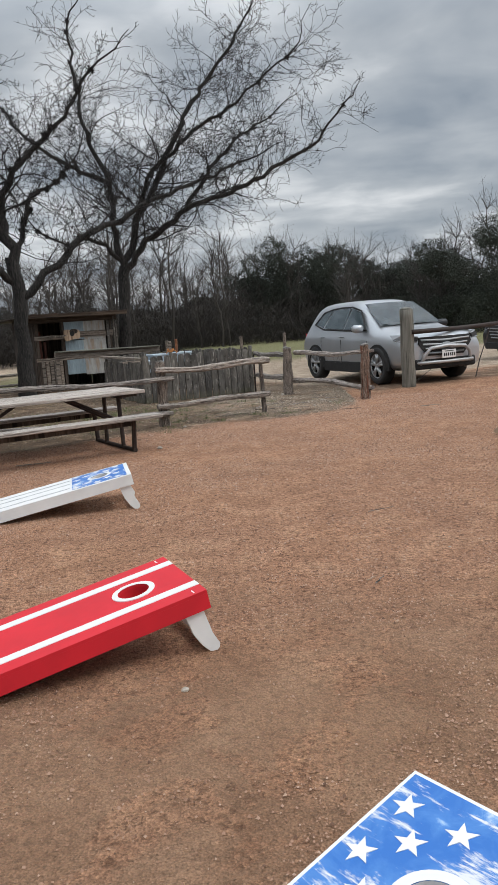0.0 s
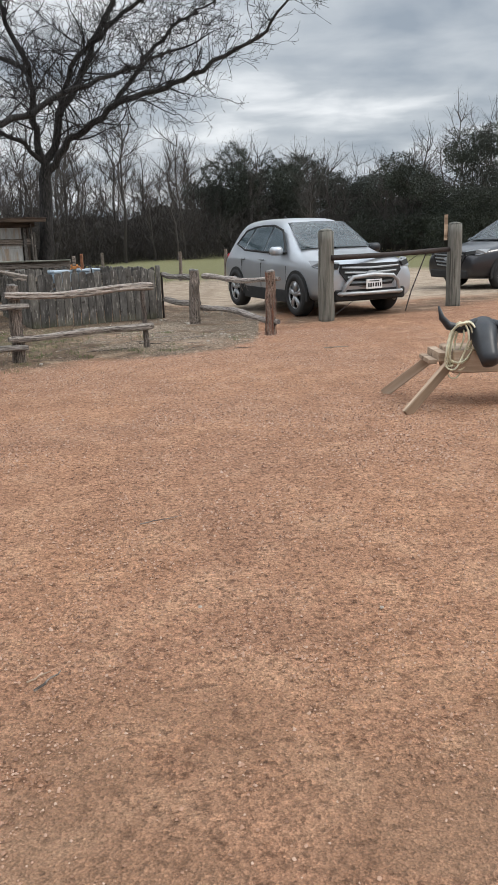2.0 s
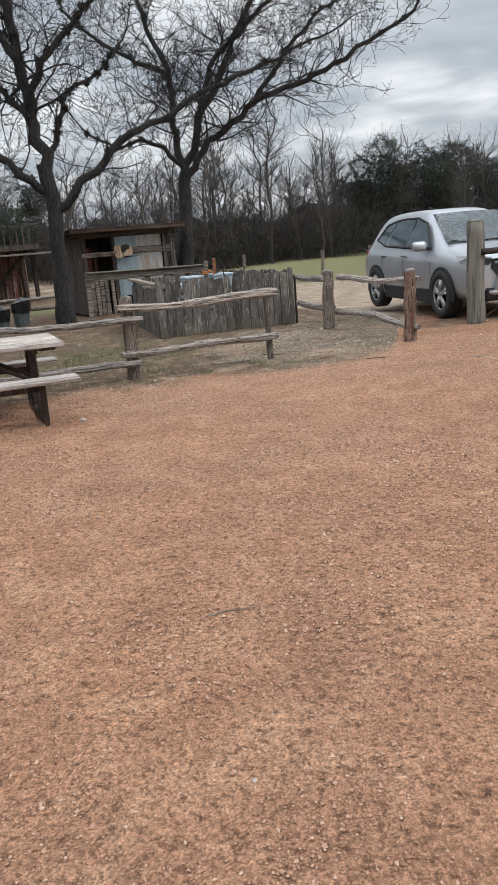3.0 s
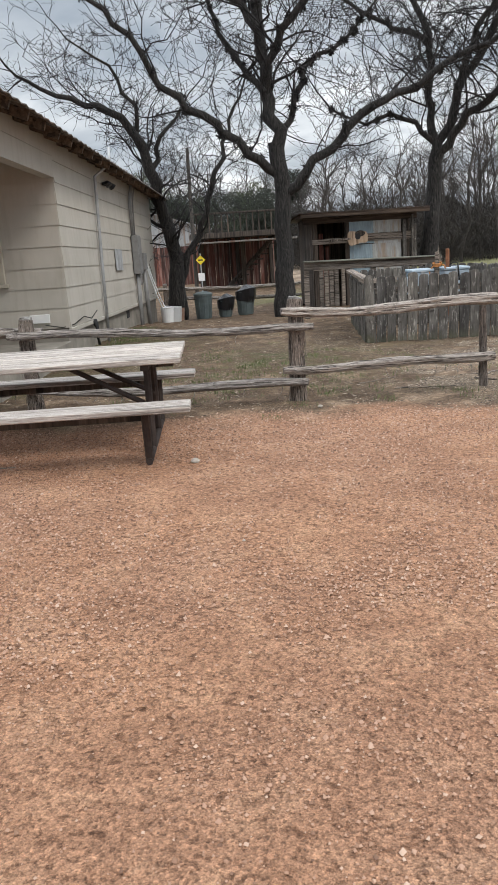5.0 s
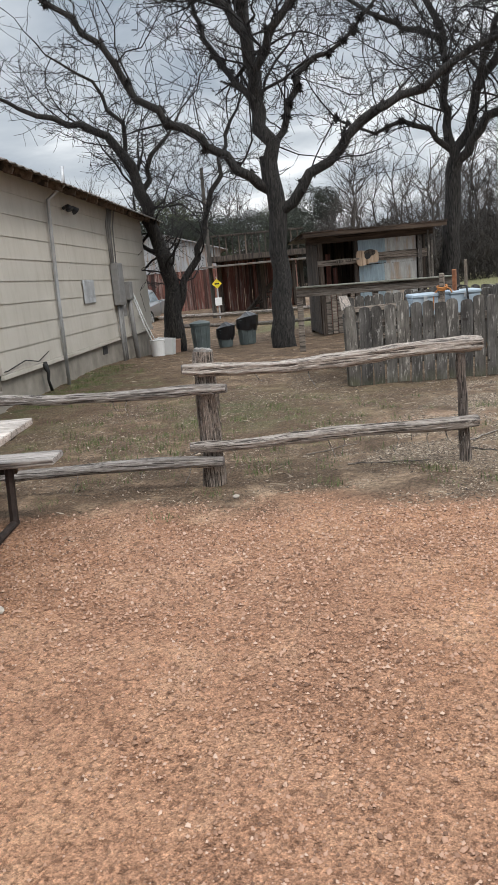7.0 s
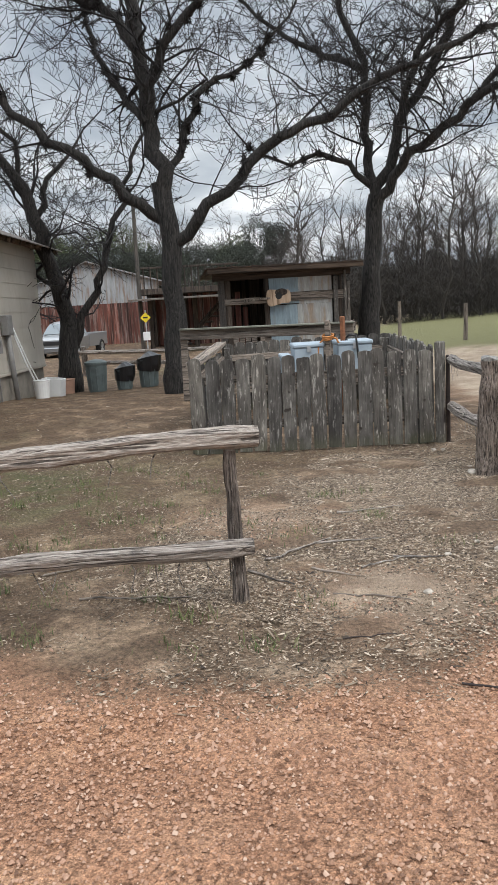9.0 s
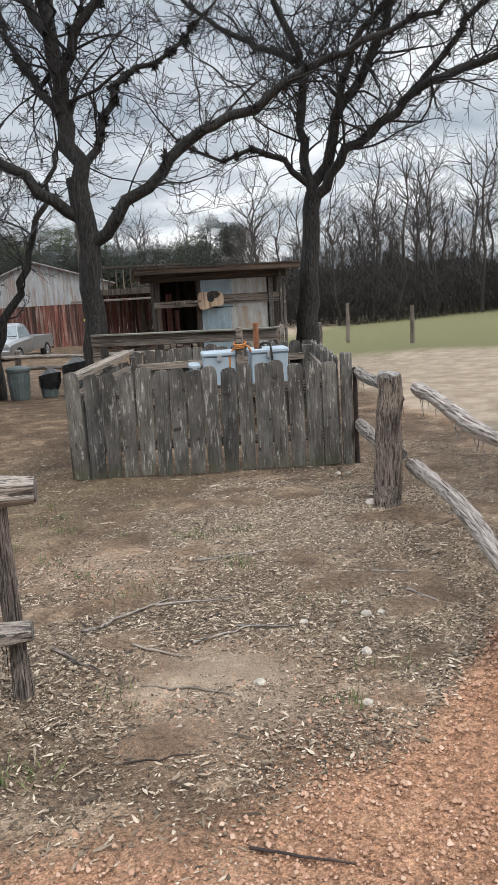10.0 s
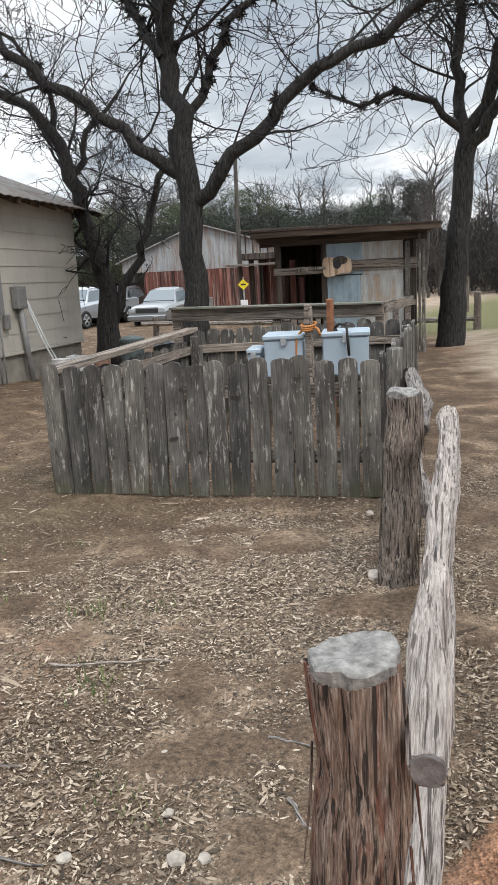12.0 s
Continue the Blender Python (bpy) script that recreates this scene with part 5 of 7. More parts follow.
def shed():
    """Local x along the front, y back into the shed."""
    m = Matrix(((SA.x, -SA.y, 0, -6.66), (SA.y, SA.x, 0, 24.85), (0, 0, 1, -0.28), (0, 0, 0, 1)))
    root = thing("animal_shed", m, "small weathered plank and sheet-metal animal shed with open front", "shed")
    L, D, H = 2.65, 2.0, 2.38

    def add(name, lo, hi, mat, label="", bevel=0.006, parent=root):
        bm = bmesh.new()
        box(bm, lo, hi, None, bevel)
        return part(name, bm, M[mat], parent, label)

    for x, y in ((0.0, 0), (0.86, 0), (L - 0.1, 0), (0, D), (L - 0.1, D)):
        add("corner_post", (x, y, -0.1), (x + 0.1, y + 0.1, H), "barnboard")
    add("back_wall", (0, D + 0.1, 0), (L, D + 0.13, H), "barnboard")
    add("floor_boards", (0.1, 0.1, -0.1), (L - 0.1, D, 0.04), "barnboard")
    rr = random.Random(4)
    for k in range(13):
        y = 0.1 + k * (D - 0.1) / 13
        add("wall_board", (L, y, 0.0), (L + 0.025, y + 0.13, H - 0.05 - rr.uniform(0, 0.08)), "picket")
        add("wall_board", (-0.025, y, 0.0), (0, y + 0.13, H - 0.05), "barnboard")
    add("cross_board", (-0.05, -0.03, 1.66), (0.96, -0.002, 1.8), "plank")
    add("cross_board", (0.98, -0.055, 1.68), (L + 0.02, -0.025, 1.88), "plank")
    add("cross_board", (-0.05, -0.032, 0.98), (L, -0.004, 1.08), "plank")
    add("header_board", (-0.3, -0.04, 2.2), (L + 0.2, -0.005, 2.37), "shedwood")
    for i, (x0, x1, z0, z1) in enumerate(((0.97, 1.64, 1.62, 2.2), (1.643, L - 0.24, 1.6, 2.2), (0.97, 1.6, 0.5, 1.6), (1.603, L - 0.24, 0.45, 1.598))):
        bm = bmesh.new()
        n = 14
        rows = [[bm.verts.new((x0 + (x1 - x0) * j / n, -0.02 + 0.0015 * math.sin(j * 2.1 + i), z)) for z in (z0, z1)] for j in range(n + 1)]
        back = [[bm.verts.new((x0 + (x1 - x0) * j / n, -0.016 + 0.0015 * math.sin(j * 2.1 + i), z)) for z in (z0, z1)] for j in range(n + 1)]
        for a, c, e2, g in zip(rows, rows[1:], back, back[1:]):
            bm.faces.new((a[0], c[0], c[1], a[1]))
            bm.faces.new((e2[0], e2[1], g[1], g[0]))
        part("metal_sheet", bm, M["sheetpale" if i % 2 else "sheet"], root, "rust-stained pale sheet metal" if i % 2 else "blue-grey sheet metal")
    add("door_jamb", (0.72, -0.02, 0), (0.82, 0.08, 1.0), "plank")
    for x in (0.1, 0.24, 0.38, 0.52):
        add("wall_board", (x, -0.018, 0.0), (x + 0.12, 0.004, 0.98), "plank")
    bm = bmesh.new()
    z_f, z_b = H + 0.1, H - 0.06
    for i in range(30):
        x0, x1 = -0.45 + 3.5 * i / 30, -0.45 + 3.5 * (i + 1) / 30
        za, zb = 0.015 * (i % 2), 0.015 * ((i + 1) % 2)
        a = [bm.verts.new(p) for p in ((x0, -0.55, z_f + za), (x1, -0.55, z_f + zb), (x1, D + 0.5, z_b + zb), (x0, D + 0.5, z_b + za))]
        c = [bm.verts.new((v.co.x, v.co.y, v.co.z - 0.02)) for v in a]
        bm.faces.new(a); bm.faces.new(c[::-1]); bm.faces.new((a[0], a[1], c[1], c[0]))
    part("roof", bm, M["shedroof"], root, "dark rusted metal roof sheets")
    for x in (-0.38, 0.6, 1.5, 2.3, 2.9):
        add("rafter", (x, -0.5, H - 0.02), (x + 0.06, D + 0.4, H + 0.05), "barnboard")
    add("fascia", (-0.43, -0.53, H - 0.03), (3.03, -0.5, H + 0.085), "shedwood")
    for x, w_, z in ((L - 0.22, 0.1, 2.18), (L + 0.03, 0.05, 2.3), (L + 0.1, 0.06, 2.05)):
        add("corner_board", (x, -0.1, 0), (x + w_, -0.06, z), "picket")
    for k, z in ((0, 1.2), (1, 1.45), (2, 1.1)):
        add("leaning_board", (0.08 + 0.16 * k, 0.5, 0.05), (0.2 + 0.16 * k, 0.53, z + 0.5), "redboard")
    return m


SM = shed()


def guitar():
    root = thing("guitar", SM @ pose(1.16, -0.13, 1.78, 90, 0, 0) @ pose(0, 0, 0, 0, 0, 93), "old acoustic guitar with worn tan top nailed to the shed", "guitar")
    root.scale = (1.02, 1.02, 1.02)
    out = []
    for k in range(40):
        th = 2 * math.pi * k / 40
        y = 0.27 * math.cos(th)
        w = 0.2 * math.copysign(abs(math.sin(th)) ** 0.8, math.sin(th)) * (0.72 + 0.75 * math.cos(th) ** 2) * (0.88 if y > 0 else 1.1)
        out.append((w, -y))
    bm = bmesh.new()
    prism(bm, out, 0.0, 0.06)
    part("body", bm, M["rawwood"], root)
    bm = bmesh.new()
    prism(bm, [(0.075 * math.cos(k * 0.3142) + 0.03, 0.075 * math.sin(k * 0.3142)) for k in range(20)], 0.061, 0.064)
    part("sound_hole", bm, M["black"], root)
    bm = bmesh.new()
    prism(bm, [(0.1 + 0.08 * math.cos(k * 0.3142), -0.06 + 0.14 * math.sin(k * 0.3142)) for k in range(20)], 0.0605, 0.0625)
    part("worn_patch", bm, M["barnboard"], root)
    bm = bmesh.new()
    box(bm, (-0.022, 0.2, 0.045), (0.022, 0.62, 0.075), None, 0.004)
    part("neck", bm, M["plank"], root)
    bm = bmesh.new()
    box(bm, (-0.035, 0.62, 0.045), (0.035, 0.78, 0.07), None, 0.004)
    part("headstock", bm, M["plank"], root)


guitar()

# long top rail of the yard before the shed
bm = bmesh.new()
box(bm, (0, -0.02, 0), (2.85, 0.02, 0.16), None, 0.005)
RA = math.degrees(math.atan2(1.2, 2.55))
root = thing("shed_yard_rail", pose(-4.98, 20.3, 0.9, 0, 0.8, RA), "long weathered board rail before the shed", "fence rail")
part("front_board", bm, M["plank"], root)
bm = bmesh.new()
box(bm, (0, -0.1, 0.163), (2.85, 0.1, 0.19), None, 0.004)
part("cap_board", bm, M["capwood"], root, "greenish weathered cap board")
for x in (0.0, 1.4, 2.75):
    bm = bmesh.new()
    box(bm, (x, 0.023, -1.15), (x + 0.11, 0.12, 0.16), None, 0.006)
    part("leg_post", bm, M["plank"], root)
bm = bmesh.new()
box(bm, (0, -0.02, 0), (3.3, 0.02, 0.15), None, 0.005)
root = thing("shed_yard_rail", pose(-2.4, 21.55, 0.9, 0, 1.5, 112), "weathered side board rail leading to the shed", "fence rail")
part("front_board", bm, M["plank"], root)
for x in (1.6, 3.15):
    bm = bmesh.new()
    box(bm, (x, 0.023, -1.25), (x + 0.1, 0.11, 0.14), None, 0.006)
    part("leg_post", bm, M["plank"], root)

# ---- picnic table ----


def picnic_table():
    """Local x along the table, its end at 0; y across."""
    ex = Vector((-1.565, 10.16))
    along = Vector((-0.855, -0.5)).normalized()
    m = frame_of((ex.x, ex.y, 0), along)
    root = thing("picnic_table", m, "long picnic table with bleached plank top and rusty steel frame", "picnic table")
    L = 2.45
    for k, y in enumerate((-0.39, -0.13, 0.13, 0.39)):
        bm = bmesh.new()
        box(bm, (0.0, y - 0.125, 0.705), (L, y + 0.125, 0.748), None, 0.006)
        part("top_plank", bm, M["table"], root)
    for s in (-1, 1):
        bm = bmesh.new()
        box(bm, (-0.06, s * 0.74 - 0.13, 0.41), (L + 0.05, s * 0.74 + 0.13, 0.455), None, 0.007)
        part("bench_seat", bm, M["table"], root, "bleached plank bench seat")
        bm = bmesh.new()
        box(bm, (0.25, s * 0.74 - 0.1, 0.33), (L - 0.2, s * 0.74 - 0.06, 0.408), None, 0.004)
        part("seat_batten", bm, M["barnboard"], root)
    for x in (0.27, L - 0.27):
        for s in (-1, 1):
            bm = bmesh.new()
            tube(bm, [(x, s * 0.72, 0.41), (x, s * 0.66, 0.03)], 0.03, 8)
            part("bench_leg", bm, M["rust"], root)
            bm = bmesh.new()
            tube(bm, [(x, s * 0.26, 0.7), (x, s * 0.3, 0.04)], 0.028, 8)
            part("table_leg", bm, M["rust"], root)
            bm = bmesh.new()
            e = 0.62 if x < 1 else -0.62
            tube(bm, [(x, s * 0.27, 0.36), (x + e, s * 0.2, 0.69)], 0.02, 6)
            part("brace", bm, M["rust"], root)
        bm = bmesh.new()
        tube(bm, [(x, -0.7, 0.03), (x, 0.7, 0.03)], 0.026, 8)
        part("foot_bar", bm, M["rust"], root)
        bm = bmesh.new()
        box(bm, (x - 0.03, -0.46, 0.655), (x + 0.03, 0.46, 0.703), None, 0.004)
        part("top_bearer", bm, M["rust"], root)
    for y in (-0.3, 0.32):
        bm = bmesh.new()
        box(bm, (0.06, y - 0.05, 0.665), (0.22, y + 0.05, 0.702), None, 0.004)
        part("end_block", bm, M["barnboard"], root)


picnic_table()

# ---- cornhole boards ----


def holed(bm, hx, hy, hr, area, z0, z1):
    """A rectangular sheet with a round hole through it, in one piece."""
    x0, x1, y0, y1 = area
    turns = sorted([2 * math.pi * k / 32 for k in range(32)] + [math.atan2(cy - hy, cx - hx) % (2 * math.pi) + 1e-4 for cx in (x0, x1) for cy in (y0, y1)])
    n = len(turns)
    rings = []
    for z in (z1, z0):
        inner, outer = [], []
        for th in turns:
            c, s = math.cos(th), math.sin(th)
            f = min(((x1 if c > 0 else x0) - hx) / c if abs(c) > 1e-6 else 1e9, ((y1 if s > 0 else y0) - hy) / s if abs(s) > 1e-6 else 1e9)
            inner.append(bm.verts.new((hx + hr * c, hy + hr * s, z)))
            outer.append(bm.verts.new((hx + f * c, hy + f * s, z)))
        rings.append((inner, outer))
    (a, b2), (e2, g2) = rings
    for k in range(n):
        j = (k + 1) % n
        bm.faces.new((a[k], b2[k], b2[j], a[j]))
        bm.faces.new((e2[k], e2[j], g2[j], g2[k]))
        bm.faces.new((a[k], a[j], e2[j], e2[k]))
        bm.faces.new((b2[k], g2[k], g2[j], b2[j]))


def bag_board(corner, end_dir, long_dir, top, label, stripes, stars=False, hole=(0.305, 0.26)):
    """Corner is the raised corner; end_dir runs along the raised end, long_dir down the board. Local x along the end, y down the board."""
    e, l = Vector((*end_dir, 0)).normalized(), Vector((*long_dir, 0)).normalized()
    W, L, T = 0.61, 1.22, 0.09
    drop = math.atan2(0.22, L)
    ly = Vector((l.x * math.cos(drop), l.y * math.cos(drop), -math.sin(drop)))
    nz = e.cross(ly)
    flip = nz.z < 0
    if flip:
        nz = -nz
    m = Matrix(((e.x, ly.x, nz.x, corner[0]), (e.y, ly.y, nz.y, corner[1]), (e.z, ly.z, nz.z, 0.305), (0, 0, 0, 1)))
    root = thing("cornhole_board", m, label, "cornhole board", "cornhole boards")
    # deck with the round hole cut through
    hx, hy, hr = *hole, 0.076
    bm = bmesh.new()
    holed(bm, hx, hy, hr, (0, W, 0, L), -0.016, 0)
    n = 36
    part("deck", bm, M[top], root)
    bm = bmesh.new()
    for lo, hi in (((0, 0, -T), (W, 0.02, -0.0165)), ((0, L - 0.02, -T), (W, L, -0.0165)), ((0, 0.02, -T), (0.02, L - 0.02, -0.0165)), ((W - 0.02, 0.02, -T), (W, L - 0.02, -0.0165))):
        box(bm, lo, hi)
    part("side_frame", bm, M["whitepaint" if top != "redpaint" else top], root)
    bm = bmesh.new()
    out = [bm.verts.new((hx + r_ * math.cos(2 * math.pi * k / n), hy + r_ * math.sin(2 * math.pi * k / n), z)) for r_, z in ((hr, 0.004), (hr + 0.028, 0.004), (hr + 0.028, 0.0)) for k in range(n)]
    for q in range(2):
        for k in range(n):
            j = (k + 1) % n
            bm.faces.new((out[q * n + k], out[q * n + j], out[(q + 1) * n + j], out[(q + 1) * n + k]))
    part("hole_ring", bm, M["whitepaint"], root, "white painted ring round the hole")
    bm = bmesh.new()
    tube_wall = [[bm.verts.new((hx + q * math.cos(2 * math.pi * k / n), hy + q * math.sin(2 * math.pi * k / n), z)) for k in range(n)] for q, z in ((hr + 0.004, -0.017), (hr + 0.004, -0.07), (hr + 0.014, -0.07), (hr + 0.014, -0.017))]
    for a, c in zip(tube_wall, tube_wall[1:]):
        for k in range(n):
            j = (k + 1) % n
            bm.faces.new((a[k], a[j], c[j], c[k]))
    part("hole_collar", bm, M[top], root)
    for x0, x1, y0, y1, mat in stripes:
        bm = bmesh.new()
        if x0 < hx < x1:
            holed(bm, hx, hy, hr + 0.001, (x0, x1, y0, y1), 0.0005, 0.003)
        else:
            box(bm, (x0, y0, 0.0005), (x1, y1, 0.003))
        part("paint_stripe", bm, M[mat], root)
    if stars:
        for j in range(5):
            for i in range(4 - j % 2):
                cx, cy = 0.067 + 0.077 * (j % 2) + 0.157 * i, 0.112 + 0.086 * j
                if math.hypot(cx - hx, cy - hy) < hr + 0.05:
                    continue
                pts = [((0.042 if q % 2 == 0 else 0.017) * math.cos(q * math.pi / 5 + 0.5), (0.042 if q % 2 == 0 else 0.017) * math.sin(q * math.pi / 5 + 0.5)) for q in range(10)]
                bm = bmesh.new()
                prism(bm, [(cx + x, cy + y) for x, y in pts], 0.003, 0.0048)
                part("painted_star", bm, M["whitepaint"], root)
    for x in (0.035, W - 0.035):
        bm = bmesh.new()
        prism(bm, [(-0.045, 0.02), (0.045, 0.02), (0.05, -0.06), (0.06, -0.15), (0.052, -0.22), (0.035, -0.268), (0.012, -0.285), (-0.01, -0.28), (-0.022, -0.262), (-0.018, -0.2), (-0.03, -0.12), (-0.042, -0.05)], -0.018, 0.018, Matrix.Translation((x, 0.09, -0.03)) @ pose(0, 0, 0, 0, 0, 0) @ Matrix.Rotation(radians(-16), 4, "X") @ Matrix(((0, 0, 1, 0), (1, 0, 0, 0), (0, 1, 0, 0), (0, 0, 0, 1))))
        part("leg", bm, M["whitepaint"], root, "white painted wooden leg")
    bm = bmesh.new()
    box(bm, (0.055, 0.02, -0.3), (W - 0.055, 0.045, -0.25), Matrix.Translation((0, 0, 0.02)))
    part("leg_brace", bm, M["whitepaint"], root)


bag_board((-0.255, 3.35), (-0.263, 0.577), (-0.91, -0.414), "redpaint", "red-painted cornhole board with white stripes and round hole",
          [(0.09, 0.15, 0.0, 1.22, "whitepaint"), (0.46, 0.52, 0.0, 1.22, "whitepaint")])
bag_board((-1.03, 6.34), (-0.13, 0.58), (-0.976, -0.219), "whitepaint", "white cornhole board with a blue starred end",
          [(0.035, 0.575, 0.035, 0.5, "starblue")] + [(x_, x_ + 0.012, 0.52, 1.2, "paleplate") for x_ in (0.13, 0.32, 0.47)], True)
bag_board((0.36, 1.848), (0.62, -0.785), (-0.785, -0.62), "whitepaint", "worn blue cornhole board painted with white stars",
          [(0.012, 0.598, 0.012, 1.2, "starblue")], True, (0.29, 0.31))

# ---- roping dummy ----


def roping_dummy():
    m = pose(3.5, 8.4, 0, 0, 0, 0)
    root = thing("roping_dummy", m, "wooden sawhorse roping dummy with a black plastic steer head", "roping dummy")
    legs = (((-0.65, 0.55, 0.0), (-0.2, 0.3, 0.42)), ((-0.65, -0.36, 0.0), (-0.1, -0.02, 0.47)), ((0.95, 0.5, 0.0), (0.6, 0.25, 0.45)), ((0.95, -0.4, 0.0), (0.6, -0.1, 0.45)))
    for a, b2 in legs:
        a, b2 = Vector(a), Vector(b2)
        d = b2 - a
        bm = bmesh.new()
        mm = Matrix.Translation(a) @ d.to_track_quat("X", "Z").to_matrix().to_4x4()
        box(bm, (0, -0.02, -0.045), (d.length, 0.02, 0.045), None, 0.004)
        ob = part("leg", bm, M["rawwood"], root)
        ob.matrix_basis = mm
    bm = bmesh.new()
    box(bm, (-0.28, 0.0, 0.38), (-0.2, 0.4, 0.46), None, 0.004)
    box(bm, (-0.36, 0.02, 0.36), (-0.29, 0.38, 0.4), None, 0.004)
    part("cross_board", bm, M["rawwood"], root)
    bm = bmesh.new()
    box(bm, (-0.2, -0.16, 0.3), (0.9, 0.3, 0.5), None, 0.01)
    part("body_board", bm, M["rawwood"], root)
    # the head: one moulded shape with horns
    bm = bmesh.new()
    tube(bm, [(0.12, 0.05, 0.66), (0.08, -0.05, 0.66), (0.06, -0.15, 0.62), (0.05, -0.25, 0.54), (0.05, -0.33, 0.46), (0.05, -0.37, 0.42), (0.05, -0.38, 0.41)], [0.08, 0.12, 0.12, 0.095, 0.078, 0.07, 0.03], 16)
    tube(bm, [(-0.05, -0.02, 0.7), (-0.16, -0.03, 0.66), (-0.2, -0.04, 0.62)], [0.03, 0.04, 0.01], 8)
    tube(bm, [(0.02, -0.06, 0.72), (-0.12, -0.1, 0.68), (-0.24, -0.12, 0.71), (-0.3, -0.12, 0.78), (-0.33, -0.12, 0.88)], [0.045, 0.042, 0.036, 0.026, 0.008], 10)
    tube(bm, [(0.1, -0.06, 0.72), (0.26, -0.1, 0.68), (0.38, -0.12, 0.71), (0.44, -0.12, 0.78), (0.47, -0.12, 0.88)], [0.045, 0.042, 0.036, 0.026, 0.008], 10)
    part("steer_head", bm, M["blackplastic"], root, "black moulded plastic steer head", True)
    # coil of rope over the horn
    rr = random.Random(9)
    root2 = thing("lasso_rope", m @ pose(-0.1, -0.14, 0.74), "coiled pale rope hung over a horn", "rope")
    for k in range(9):
        bm = bmesh.new()
        w, h = rr.uniform(0.05, 0.13), rr.uniform(0.34, 0.5)
        ox = rr.uniform(-0.06, 0.06)
        tube(bm, [(ox + w * math.sin(6.2832 * i / 24) - 0.1 * h * (1 - math.cos(6.2832 * i / 24)), -0.05 + 0.012 * k + 0.02 * math.sin(i), -h / 2 * (1 - math.cos(6.2832 * i / 24))) for i in range(25)], 0.008, 6)
        part("coil", bm, M["rope"], root2, smooth=True)


roping_dummy()

# ---- vehicles ----


def loft(bm, stations, close=True):
    rings = []
    for st in stations:
        rings.append([bm.verts.new(p) for p in st])
    for a, b2 in zip(rings, rings[1:]):
        n = len(a)
        for i in range(n):
            j = (i + 1) % n
            bm.faces.new((a[i], a[j], b2[j], b2[i]))
    bm.faces.new(rings[0][::-1])
    bm.faces.new(rings[-1])
    return rings


def section(x, ztop, wroof, zbelt, wbelt, wmax, zlow):
    h = [(wroof * 0.6, ztop), (wroof, ztop - 0.035), (wbelt, zbelt), (wmax, zbelt - 0.12), (wmax * 0.995, zlow + 0.25), (wmax * 0.95, zlow), (wmax * 0.5, zlow - 0.02)]
    return [(x, y, z) for y, z in h] + [(x, -y, z) for y, z in h[::-1]]


def wheel(root, x, y, r, w, side):
    bm = bmesh.new()
    prof = [(r * 0.66, -w / 2), (r * 0.93, -w / 2), (r, -w * 0.36), (r, w * 0.36), (r * 0.93, w / 2), (r * 0.66, w / 2)]
    n = 32
    rings = [[bm.verts.new((x + pr * math.cos(6.2832 * k / n), y + o, r + pr * math.sin(6.2832 * k / n))) for pr, o in prof] for k in range(n)]
    for k in range(n):
        a, b2 = rings[k], rings[(k + 1) % n]
        for i in range(len(prof)):
            j = (i + 1) % len(prof)
            bm.faces.new((a[i], a[j], b2[j], b2[i]))
    wh = part("wheel", bm, M["black"], root, "black tyre", True)
    bm = bmesh.new()
    o = side * w * 0.42
    for k in range(5):
        a0 = 6.2832 * k / 5 + 0.3
        for da in (-0.16, 0.16):
            tube(bm, [(x + 0.05 * math.cos(a0), y + o, r + 0.05 * math.sin(a0)), (x + r * 0.64 * math.cos(a0 + da), y + o * 0.9, r + r * 0.64 * math.sin(a0 + da))], [0.03, 0.024], 6)
    tube(bm, [(x, y + o * 0.8, r), (x, y + o * 1.1, r)], 0.06, 14)
    tube(bm, [(x + r * 0.64 * math.cos(6.2832 * k / 28), y + o * 0.95, r + r * 0.64 * math.sin(6.2832 * k / 28)) for k in range(29)], 0.016, 6)
    part("rim", bm, M["alloy"], wh, "silver alloy rim", True)
    bm = bmesh.new()
    tube(bm, [(x, y - side * 0.05, r), (x, y + side * w * 0.2, r)], r * 0.65, 24)
    part("brake_disc", bm, M["black"], wh)


def slab(bm, pts, t):
    """A thin glazed or painted panel on corner points, thickened by the vector t."""
    t = Vector(t)
    a = [bm.verts.new(Vector(p) + t) for p in pts]
    b2 = [bm.verts.new(Vector(p) - t) for p in pts]
    bm.faces.new(a)
    bm.faces.new(b2[::-1])
    n = len(a)
    for i in range(n):
        j = (i + 1) % n
        bm.faces.new((a[i], b2[i], b2[j], a[j]))


